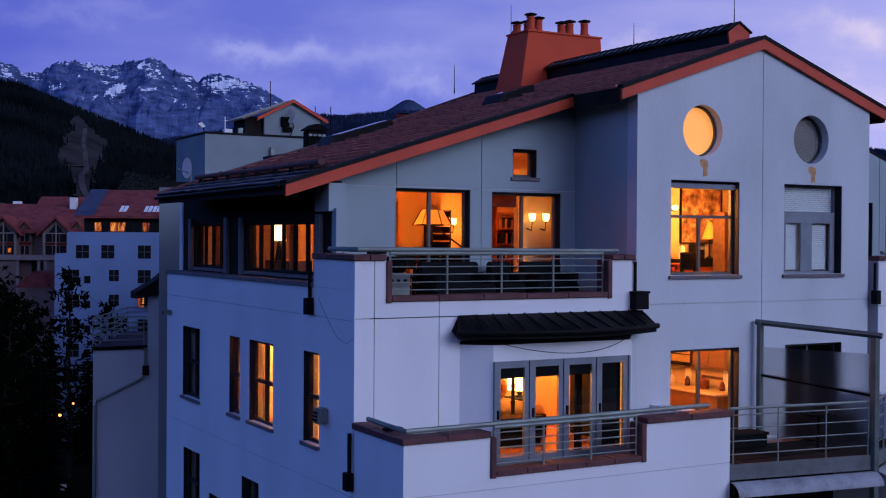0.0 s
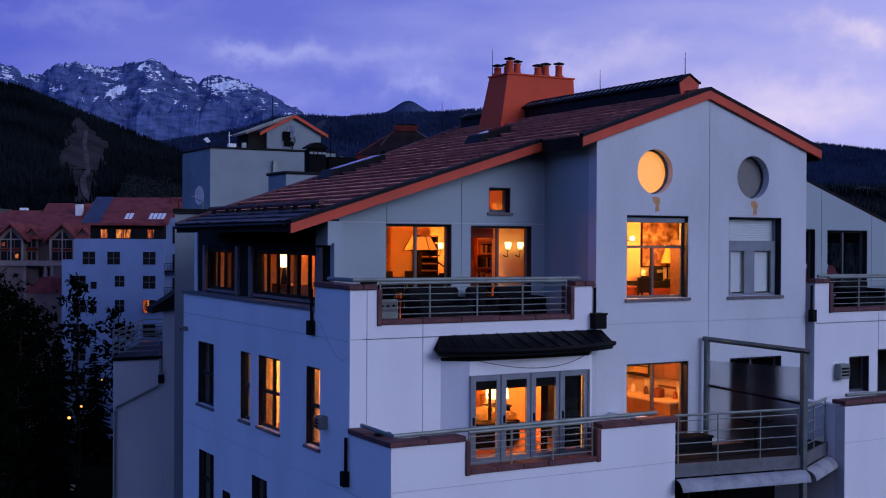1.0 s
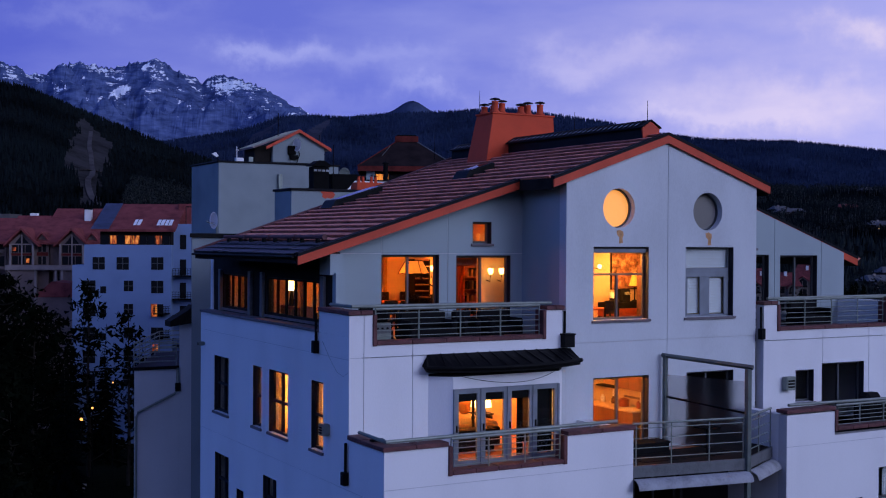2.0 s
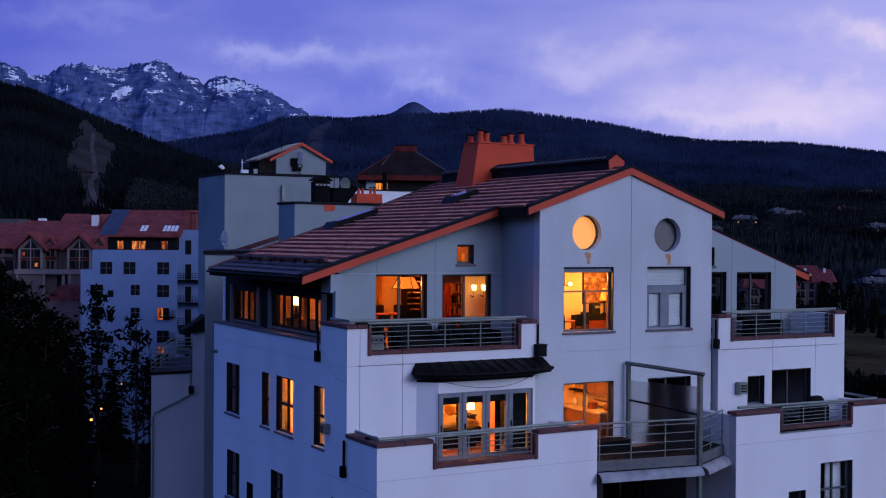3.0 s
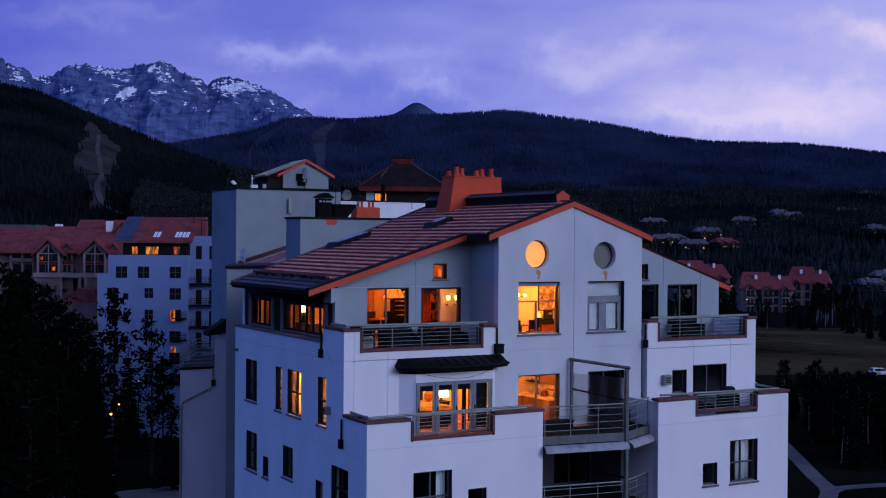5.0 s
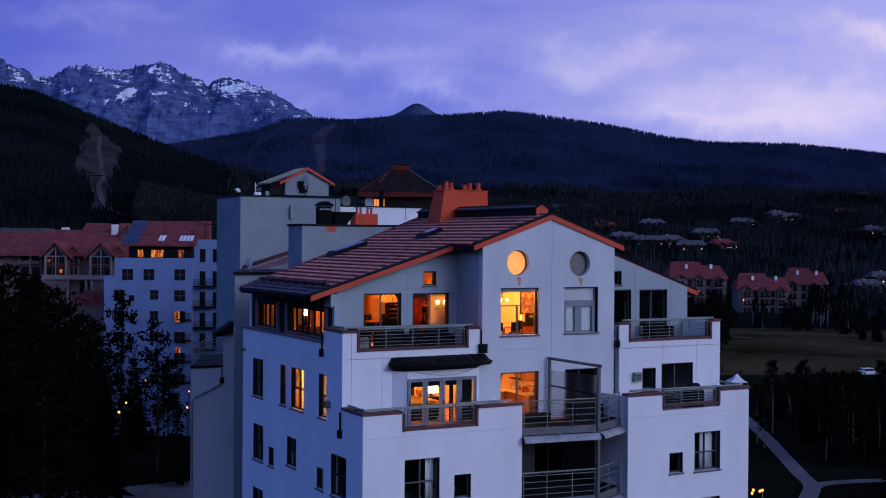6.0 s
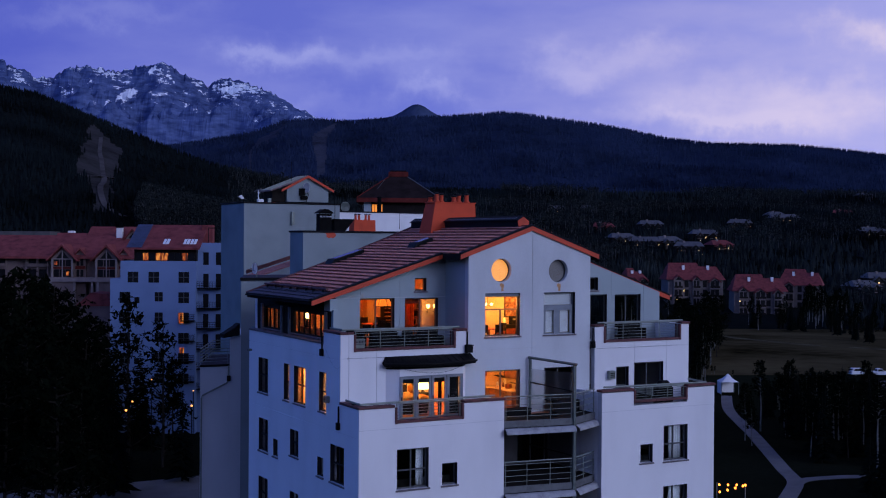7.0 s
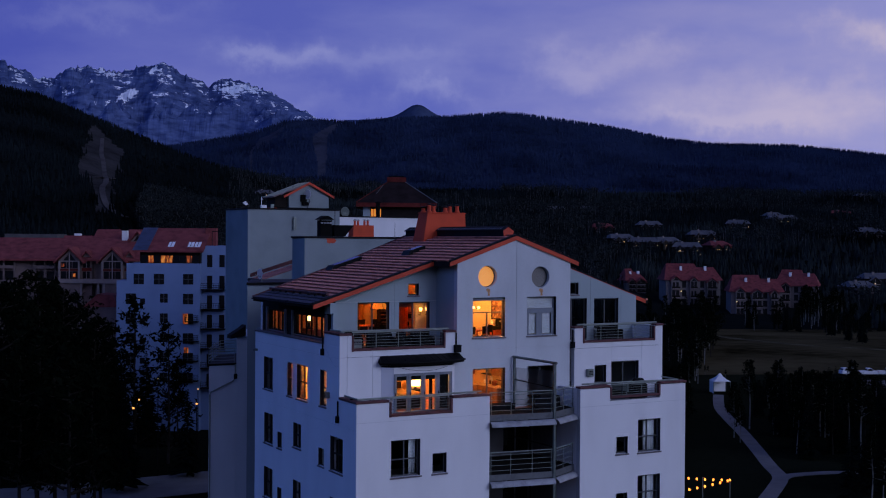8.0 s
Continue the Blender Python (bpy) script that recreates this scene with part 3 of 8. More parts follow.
# gable front
cuts = [((XC, 0, TOP - 0.10), (SLOPE, 0, 1)), ((XC, 0, TOP - 0.10), (-SLOPE, 0, 1))]
round_a, round_b, RR = (7.72, 18.66), (10.73, 18.62), 0.515
sq = [(c[0] - 0.6, c[0] + 0.6, c[1] - 0.6, c[1] + 0.6) for c in (round_a, round_b)]
gw = [(6.91, 8.71, 15.77, 17.66), (9.96, 11.67, 15.77, 17.66)]
slide = [(6.93, 8.74, 12.37, 14.29), (10.02, 11.70, 12.37, 14.29)]
below = [(u0, u1, 12.37 - PITCH * k, 14.29 - PITCH * k) for k in range(1, 6) for u0, u1, _, _ in slide]
stucco_wall("wall", "y", YT, 0.30, 6.06, 12.50, 12.0, 20.8, gw + slide + sq, PALE, building, usplit=(9.34,), zsplit=(15.21,), cuts=cuts, label="pale grey stuccoed gable wall")
part("wall", boxes((6.74, 11.77, YT + 0.02, YT + 0.3, 11.75, 12.0)), PALE, building)
YREC = 2.3                                   # the storeys below stand further back
bm = bmesh.new()
# recess walls coloured darker to stand in for the shade there
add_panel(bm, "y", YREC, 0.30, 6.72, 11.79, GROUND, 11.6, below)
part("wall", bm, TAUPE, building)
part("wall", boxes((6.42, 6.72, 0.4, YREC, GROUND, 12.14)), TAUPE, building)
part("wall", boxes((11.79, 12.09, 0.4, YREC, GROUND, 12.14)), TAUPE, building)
for c, mat_in, lab in ((round_a, PEACH, "lit round window with paper blind"), (round_b, GREYBLIND, "dark round window with grey blind")):
    bm = bmesh.new()
    n = 64
    ring = []
    for i in range(n):
        t = 2 * math.pi * i / n
        cx, sx = math.cos(t), math.sin(t)
        m = 0.6 / max(abs(cx), abs(sx))
        ring.append([bm.verts.new((c[0] + cx * q, y, c[1] + sx * q)) for q, y in ((m, YT), (RR, YT), (RR, YT + 0.3), (m, YT + 0.3))])
    for a, b in zip(ring, ring[1:] + ring[:1]):
        for j in range(4):
            bm.faces.new((a[j], b[j], b[(j + 1) % 4], a[(j + 1) % 4]))
    part("round_surround", bm, PALE, building)
    bm = bmesh.new()
    ring = []
    for i in range(n):
        t = 2 * math.pi * i / n
        ring.append([bm.verts.new((c[0] + math.cos(t) * q, y, c[1] + math.sin(t) * q)) for q, y in ((RR, YT + 0.19), (RR - 0.035, YT + 0.18), (RR - 0.035, YT + 0.26), (RR, YT + 0.27))])
    for a, b in zip(ring, ring[1:] + ring[:1]):
        for j in range(4):
            bm.faces.new((a[j], b[j], b[(j + 1) % 4], a[(j + 1) % 4]))
    w = part("round_window", bm, FRAME, building, lab)
    disc = [(c[0] + math.cos(2 * math.pi * i / n) * (RR - 0.03), c[1] + math.sin(2 * math.pi * i / n) * (RR - 0.03)) for i in range(n)]
    part("blind", prism(disc, "y", YT + 0.24, YT + 0.25), mat_in, w)
    p = part("pane", prism(disc, "y", YT + 0.215, YT + 0.22), GLASS, w)
    p.visible_shadow = False
    # run-off stain below the sill of the round window
    sx = c[0] + 0.02
    bm = prism([(sx - 0.10, c[1] - 0.585), (sx, c[1] - 0.56), (sx + 0.11, c[1] - 0.60), (sx + 0.13, c[1] - 0.70), (sx + 0.09, c[1] - 0.78), (sx + 0.11, c[1] - 0.90), (sx - 0.02, c[1] - 0.92), (sx - 0.01, c[1] - 0.76), (sx - 0.09, c[1] - 0.68)], "y", YT - 0.002, YT + 0.01)
    part("rust_patch", bm, RUST, building, "rust-coloured run-off stain")
window("y", YT, 1, *gw[0], building, cols=2, rows=(0.62,), mat=FRAME, split_top=False, label="lit casement window")
part("blind_box", boxes((gw[0][0] + 0.004, gw[0][1] - 0.004, YT + 0.10, YT + 0.20, 17.50, 17.61), bevel=0.01), DOORFRAME, building, "grey blind box over the lit window")
w = window("y", YT, 1, *gw[1], building, cols=2, rows=(0.66,), mat=DOORFRAME, split_top=False, bar=0.09, label="unlit casement window with white blinds")
# sash stiles and white slatted blinds of the unlit window
u0, u1, z0, z1 = gw[1]
part("sash", boxes((u0 + 0.06, u0 + 0.20, YT + 0.15, YT + 0.19, z0 + 0.06, z0 + 1.078), (u1 - 0.20, u1 - 0.06, YT + 0.15, YT + 0.19, z0 + 0.06, z0 + 1.078),
                   (XC + 0.90 + 0.42, XC + 0.90 + 0.75, YT + 0.15, YT + 0.19, z0 + 0.06, z0 + 1.078), (u0 + 0.06, u1 - 0.06, YT + 0.15, YT + 0.188, z0 + 1.08, z0 + 1.32)), DOORFRAME, w)
blind = empty("venetian_blind", "white slatted blinds drawn in an unlit window", "blind")
for k in range(26):
    zz = z0 + 0.09 + k * 0.042
    part("slat", boxes((u0 + 0.21, u0 + 0.66, YT + 0.25, YT + 0.257, zz, zz + 0.034)), WHITEBLIND, blind)
    part("slat", boxes((u1 - 0.66, u1 - 0.21, YT + 0.25, YT + 0.257, zz, zz + 0.034)), WHITEBLIND, blind)
for k in range(12):
    zz = z0 + 1.33 + k * 0.042
    part("slat", boxes((u0 + 0.06, u1 - 0.06, YT + 0.25, YT + 0.257, zz, zz + 0.034)), WHITEBLIND, blind)
for h in slide + below:
    window("y", YT if h in slide else YREC, 1, *h, building, cols=2, rows=(), sill=False, name="sliding_door", label="glazed sliding balcony door")

# set-back upper front walls, side cheeks of the gable
tw = [(1.87, 3.53, 15.25, 17.43), (4.03, 5.70, 15.25, 17.41), (4.52, 5.10, 17.72, 18.29)]
skirt_cut = [((XK, 0, zr(XK) - 0.10), (-SKIRT, 0, 1))]
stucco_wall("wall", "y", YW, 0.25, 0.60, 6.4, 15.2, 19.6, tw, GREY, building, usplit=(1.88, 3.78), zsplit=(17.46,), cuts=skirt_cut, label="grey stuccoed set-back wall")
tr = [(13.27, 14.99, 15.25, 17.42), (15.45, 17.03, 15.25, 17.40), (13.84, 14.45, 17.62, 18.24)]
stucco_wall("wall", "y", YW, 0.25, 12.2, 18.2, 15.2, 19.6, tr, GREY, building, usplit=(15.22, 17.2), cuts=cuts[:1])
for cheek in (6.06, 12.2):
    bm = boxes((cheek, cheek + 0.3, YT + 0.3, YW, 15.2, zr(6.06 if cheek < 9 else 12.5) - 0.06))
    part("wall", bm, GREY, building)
for h, c in ((tw[0], 2), (tw[1], 2), (tr[0], 2), (tr[1], 2)):
    window("y", YW, 1, *h, building, cols=c, rows=(), sill=False, back=0.17, name="sliding_door", label="glazed sliding terrace door")
for h in (tw[2], tr[2]):
    window("y", YW, 1, *h, building, cols=1, rows=(), label="small square window")
for h, c in (((13.93, 14.66, 13.25, 14.17), 1), ((14.97, 16.71, 12.36, 14.32), 2)):
    window("y", 0.0, 1, *h, building, cols=c, rows=(), sill=c == 1)

# ribbon windows of the top storey above the side wall
XR = 0.34
rib = [(7.35, 9.62, 15.76, 16.78), (2.30, 6.12, 15.76, 16.78)]
bm = bmesh.new()
add_panel(bm, "x", XR, 0.22, 1.75, 10.6, 15.66, 17.5, rib)
part("wall", bm, DARKWOOD, building, "dark timber wall with ribbon windows")
for y0, y1 in ((9.66, 9.84), (6.20, 6.36), (7.12, 7.31), (2.06, 2.26)):
    part("window_pier", boxes((XR - 0.10, XR - 0.004, y0, y1, 15.66, 16.9), bevel=0.01), DIM, building)
part("corner_post", boxes((0.36, 0.61, 1.55, 2.2, 15.66, 17.0)), GREY, building)
part("beam_end", boxes((0.26, 0.595, 1.66, 2.3, 16.95, 17.46)), GREY, building, "grey stuccoed beam end under the eaves")
for r in rib:
    window("x", XR, 1, *r, building, cols=6 if r[1] < 7 else 4, rows=(), sill=True, back=0.05, mat=DARKWOOD, label="ribbon of dark timber casements")

# ---- roof ----
EAVE_L, EAVE_R, YB, YR, YG, YE = -0.62, 19.15, 11.25, 1.62, 0.06, 2.30


def yb(x):
    """The roof's rear edge, slanted to fit the view: ridge longer than the eaves."""
    return 9.35 + 0.205 * max(x, 0.0)


roof = part("roof", slab(EAVE_L, 1.0, YR + 0.03, yb(0.0), 0.16, -0.05), DARKWOOD, building, "maroon tiled gable roof")
for a, b in ((1.0, 2.5), (2.5, 4.0), (4.0, 5.62)):
    part("roof_deck", slab(a, b, YR + 0.03, yb(a), 0.16, -0.05), DARKWOOD, roof)
part("roof_deck", slab(5.62, 7.4, YG + 0.03, yb(5.62), 0.16, -0.05), DARKWOOD, roof)
part("roof_deck", slab(7.4, XC, YG + 0.03, yb(7.4), 0.16, -0.05), DARKWOOD, roof)
part("roof_deck", slab(XC, 12.93, YG + 0.03, YB, 0.16, -0.05), DARKWOOD, roof)
part("roof_deck", slab(12.93, EAVE_R, YE + 0.03, YB, 0.16, -0.05), DARKWOOD, roof)
COURSE = 0.40
rng = random.Random(4)


def course(xa, xb, y0, y1):
    """One course of tiles: lies flat at its head and stands proud at its foot."""
    lo, hi = (xa, xb) if xa < XC else (xb, xa)
    foot, head = (lo, hi) if xa < XC else (hi, lo)
    bm = bmesh.new()
    y = y0
    while y < y1 - 0.05:
        e = min(y + 0.42, y1)
        j = rng.uniform(-0.004, 0.006)
        q = 0.085 if foot < head else -0.085
        add_prism(bm, [(foot + q, zr(foot) - 0.03), (head, zr(head) - 0.04), (head, zr(head) - 0.012 + j), (foot, zr(foot) + 0.058 + j), (foot, zr(foot) + 0.046 + j)], "y", y + 0.003, e - 0.003)
        y = e
    part("tile_course", bm, TILE, roof)


TILE_FOOT = 0.36
x = TILE_FOOT
while x < XC - 0.1:
    course(x, min(x + COURSE, XC - 0.02), YR + 0.15 if x < 5.5 else YG + 0.12, yb(x))
    x += COURSE
x = EAVE_R
while x > XC + 0.1:
    course(x, max(x - COURSE, XC + 0.02), (YE if x > 13.0 else YG) + 0.02, YB)
    x -= COURSE
# metal strip along the eaves with upstanding seams and snow rail
part("verge_flashing", slab(EAVE_L, 5.60, YR + 0.092, YR + 0.17, 0.12, 0.045), SEAM, roof)
part("verge_flashing", slab(5.62, XC - 0.02, YG + 0.092, YG + 0.14, 0.12, 0.045), SEAM, roof)
part("rear_verge", tube([(EAVE_L, yb(0.0) + 0.04, zr(EAVE_L) - 0.02), (0.0, yb(0.0) + 0.04, zr(0.0)), (XK, yb(XK) + 0.04, zr(XK)), (XC, yb(XC) + 0.04, zr(XC))], 0.09, 6), CAP, roof)
# dark slate strip along the eaves: three overlapping rows of single slates
YE0 = yb(0.0)
part("eaves_board", slab(EAVE_L - 0.03, TILE_FOOT + 0.02, YR + 0.02, YE0, 0.03, -0.01), SEAM, roof, "dark eaves strip")
srng = random.Random(12)
for row in range(3):
    xa = EAVE_L - 0.05 + 0.33 * row
    y = YR + 0.18 - 0.2 * (row % 2)
    while y < YE0 - 0.1:
        e = min(y + 0.40 + srng.uniform(-0.05, 0.05), YE0)
        j = srng.uniform(0.0, 0.022)
        part("slate", prism([(xa, zr(xa) + 0.012 + j), (xa + 0.34, zr(xa + 0.34) - 0.004), (xa + 0.34, zr(xa + 0.34) + 0.012), (xa, zr(xa) + 0.034 + j)], "y", max(y, YR + 0.18) + 0.006, e - 0.006), SLATE, roof)
        y = e
part("gutter", tube([(EAVE_L - 0.08, YR + 0.05, zr(EAVE_L) - 0.05), (EAVE_L - 0.08, YE0, zr(EAVE_L) - 0.08)], 0.036, 8), BLACKMETAL, roof)
XS = 0.26
for k in range(4):
    a, b = 2.0 + 1.83 * k, 2.0 + 1.83 * (k + 1) - 0.03
    rail_ = part("snow_rail", tube([(XS, a, zr(XS) + 0.15), (XS, b, zr(XS) + 0.15)], 0.052, 10), CAP, roof, "maroon snow rail")
    part("collar", tube([(XS, a - 0.012, zr(XS) + 0.15), (XS, a + 0.10, zr(XS) + 0.15)], 0.070, 10), CAP, rail_)
    for y in (a + 0.4, b - 0.4):
        part("rail_bracket", boxes((XS - 0.05, XS + 0.05, y, y + 0.05, zr(XS) - 0.01, zr(XS) + 0.10)), BLACKMETAL, rail_)


# red verge boards with a dark metal drip edge
def verge(x0, x1, y, tall=0.25):
    b = part("verge_board", prism([(x0, zr(x0) - tall), (x1, zr(x1) - tall), (x1, zr(x1) - 0.045), (x0, zr(x0) - 0.045)], "y", y - 0.035, y + 0.025), RED, roof, "red painted verge board")
    part("drip_edge", prism([(x0, zr(x0) - 0.042), (x1, zr(x1) - 0.042), (x1, zr(x1) + 0.035), (x0, zr(x0) + 0.035)], "y", y - 0.05, y + 0.09), SEAM, b)


verge(EAVE_L + 0.02, 2.7, YR)
verge(2.703, 5.60, YR)
verge(5.62, XC, YG)
verge(XC, 12.93, YG)
verge(12.95, EAVE_R - 0.2, YE)
part("soffit", prism([(5.64, zr(5.64) - 0.24), (6.06, zr(6.06) - 0.24), (6.06, zr(6.06) - 0.2), (5.64, zr(5.64) - 0.2)], "y", YG, YW), DARKWOOD, roof)
for ex in (5.60, 12.90):
    part("eaves_board", boxes((ex, ex + 0.06, YG + 0.03, YR + 0.5, zr(5.62) - 0.30, zr(5.62) - 0.02)), DARKWOOD, roof)
# ridge ventilator
vent = empty("ridge_vent", "long dark metal ridge ventilator with red end", "roof vent")
part("curb", boxes((XC - 0.24, XC + 0.24, 0.82, 11.2, TOP - 0.2, TOP + 0.24)), SEAM, vent)
bm = bmesh.new()
add_prism(bm, [(XC - 0.34, TOP + 0.20), (XC, TOP + 0.40), (XC + 0.34, TOP + 0.20), (XC + 0.34, TOP + 0.235), (XC, TOP + 0.435), (XC - 0.34, TOP + 0.235)], "y", 0.74, 11.2)
part("hood", bm, SEAM, vent)
part("end_plate", prism([(XC - 0.25, TOP - 0.12), (XC + 0.25, TOP - 0.12), (XC + 0.3, TOP + 0.19), (XC, TOP + 0.385), (XC - 0.3, TOP + 0.19)], "y", 0.77, 0.81), RED, vent, "red end plate")
for k in range(42):
    y = 0.95 + k * 0.24
    part("louvre", prism([(XC - 0.335, TOP + 0.225), (XC - 0.06, TOP + 0.40), (XC - 0.06, TOP + 0.43), (XC - 0.335, TOP + 0.262)], "y", y, y + 0.07), BLACKMETAL, vent)
    part("slot", prism([(XC - 0.27, TOP + 0.278), (XC - 0.14, TOP + 0.355), (XC - 0.14, TOP + 0.362), (XC - 0.27, TOP + 0.285)], "y", y + 0.09, y + 0.20), APRON, vent)

# chimney: battered red stack with clay pots
chimney = empty("chimney", "tall battered red stuccoed chimney with clay pots", "chimney")
bm = bmesh.new()
lo = [(8.02, 7.48), (10.86, 7.48), (10.86, 8.85), (8.02, 8.85)]
hi = [(8.50, 7.62), (10.80, 7.62), (10.80, 8.62), (8.50, 8.62)]
a = [bm.verts.new((*p, 19.3)) for p in lo]
b = [bm.verts.new((*p, 21.82)) for p in hi]
for i in range(4):
    bm.faces.new((a[i], a[(i + 1) % 4], b[(i + 1) % 4], b[i]))
bm.faces.new(b)
part("shaft", bm, REDSTUCCO, chimney)
part("crown", boxes((8.46, 10.84, 7.58, 8.66, 21.82, 21.87), bevel=0.012), REDSTUCCO, chimney)
for i, (px, py, hh) in enumerate(((8.72, 7.86, 0.44), (9.06, 8.0, 0.40), (8.66, 8.42, 0.30), (9.72, 7.90, 0.32), (10.06, 8.0, 0.40), (10.44, 7.86, 0.42), (9.0, 8.42, 0.36), (10.2, 8.42, 0.34))):
    pot = part("chimney_pot", lathe([(0.15, 0), (0.15, 0.05), (0.105, 0.09), (0.10, hh - 0.1), (0.12, hh - 0.06)], 14, (px, py, 21.87)), REDSTUCCO, chimney, smooth=True)
    part("rain_cap", lathe([(0.02, hh - 0.05), (0.02, hh - 0.02), (0.165, hh - 0.015), (0.165, hh + 0.012), (0.03, hh + 0.05)], 14, (px, py, 21.87)), BLACKMETAL, pot)
# roof windows, lightning rods
for (xa, xb, ya, ye) in ((3.75, 5.3, 9.0, 9.75), (6.3, 7.1, 5.25, 5.95)):
    sk = empty("roof_window", "dark-framed roof window set in maroon tiles", "roof window", "roof windows")
    part("curb", slab(xa, xb, ya, ye, 0.2, 0.17), BLACKMETAL, sk)
    part("sash", slab(xa + 0.03, xb - 0.02, ya + 0.02, ye - 0.02, 0.03, 0.203), SEAM, sk)
    part("lower_flashing", prism([(xa - 0.22, zr(xa - 0.22) + 0.03), (xa - 0.003, zr(xa) + 0.03), (xa - 0.003, zr(xa) + 0.225), (xa - 0.08, zr(xa) + 0.19)], "y", ya - 0.04, ye + 0.04), SEAM, sk)
    part("pane", slab(xa + 0.11, xb - 0.09, ya + 0.09, ye - 0.09, 0.01, 0.216), GLASS, sk)
for (px, py, h) in ((9.3, 0.95, 0.62), (9.28, 4.3, 0.6), (8.56, 8.55, 0.80), (8.2, 10.9, 0.7)):
    z = zr(px) + 0.35 if py < 6 or py > 10 else 21.86
    tagged(finish("lightning_rod", tube([(px, py, z - 0.1), (px, py, z + 0.1), (px, py, z + h)], [0.02, 0.012, 0.006], 5), BLACKMETAL), "thin lightning rod on the roof ridge", "lightning rod", "lightning rods")


# ---- railings ----
def railing(name_label, pts, top, bottom, bars, posts, handrail=0.032, post_r=0.02, parts_top=True):
    """A steel railing along a line in plan: handrail, level bars, posts."""
    r = empty("balcony_railing", name_label, "railing", "balcony railings")
    if parts_top:
        part("handrail", tube([(*p, top) for p in pts], handrail, 8), RAIL, r)
    for k in range(bars):
        z = bottom + (top - bottom) * (k + 0.6) / (bars + 0.3)
        part("bar", tube([(*p, z) for p in pts], 0.011, 6), RAIL, r)
    for i in range(len(pts) - 1):
        a, b = Vector(pts[i]), Vector(pts[i + 1])
        n = max(1, round((b - a).length / posts))
        for k in range(n + (1 if i == len(pts) - 2 else 0)):
            p = a.lerp(b, k / n)
            part("post", tube([(p.x, p.y, bottom - 0.05), (p.x, p.y, top)], post_r, 6), RAIL, r)
    return r


railing("grey steel railing in a dropped balcony parapet", [(0.72, 0.12), (5.25, 0.12)], 16.20, 15.49, 5, 1.15)
railing("grey steel railing in a dropped balcony parapet", [(13.32, 0.12), (17.62, 0.12)], 16.18, 15.43, 5, 1.1)
railing("grey steel railing in a dropped terrace parapet", [(1.71, YL + 0.1), (4.63, YL + 0.1)], 13.40, 12.73, 5, 1.0)
railing("grey steel railing in a dropped terrace parapet", [(13.68, YL + 0.1), (16.50, YL + 0.1)], 13.40, 12.81, 5, 0.95)
for lab, pts in (("grey steel handrail on a balcony parapet", [(0.12, 1.3, 16.27), (0.12, 0.14, 16.27), (5.62, 0.14, 16.25)]),
                 ("grey steel handrail on a terrace parapet", [(0.12, -0.3, 13.46), (0.12, YL + 0.16, 13.44), (6.35, YL + 0.16, 13.47)]),
                 ("grey steel handrail on a terrace parapet", [(12.0, YL + 0.16, 13.50), (17.9, YL + 0.16, 13.44), (18.05, -0.2, 13.44)]),
                 ("grey steel handrail on a balcony parapet", [(12.95, 0.14, 16.22), (17.95, 0.14, 16.22)])):
    h = empty("parapet_handrail", lab, "handrail", "parapet handrails")
    part("rail", tube(pts, 0.042, 8), RAIL, h)
    for i in range(len(pts) - 1):
        a, b = Vector(pts[i]), Vector(pts[i + 1])
        n = max(1, int((b - a).length / 1.4))
        for k in range(1, n + 1):
            p = a.lerp(b, (k - 0.5) / n)
            part("bracket", tube([(p.x, p.y, p.z - 0.10), tuple(p)], 0.014, 5), RAIL, h)

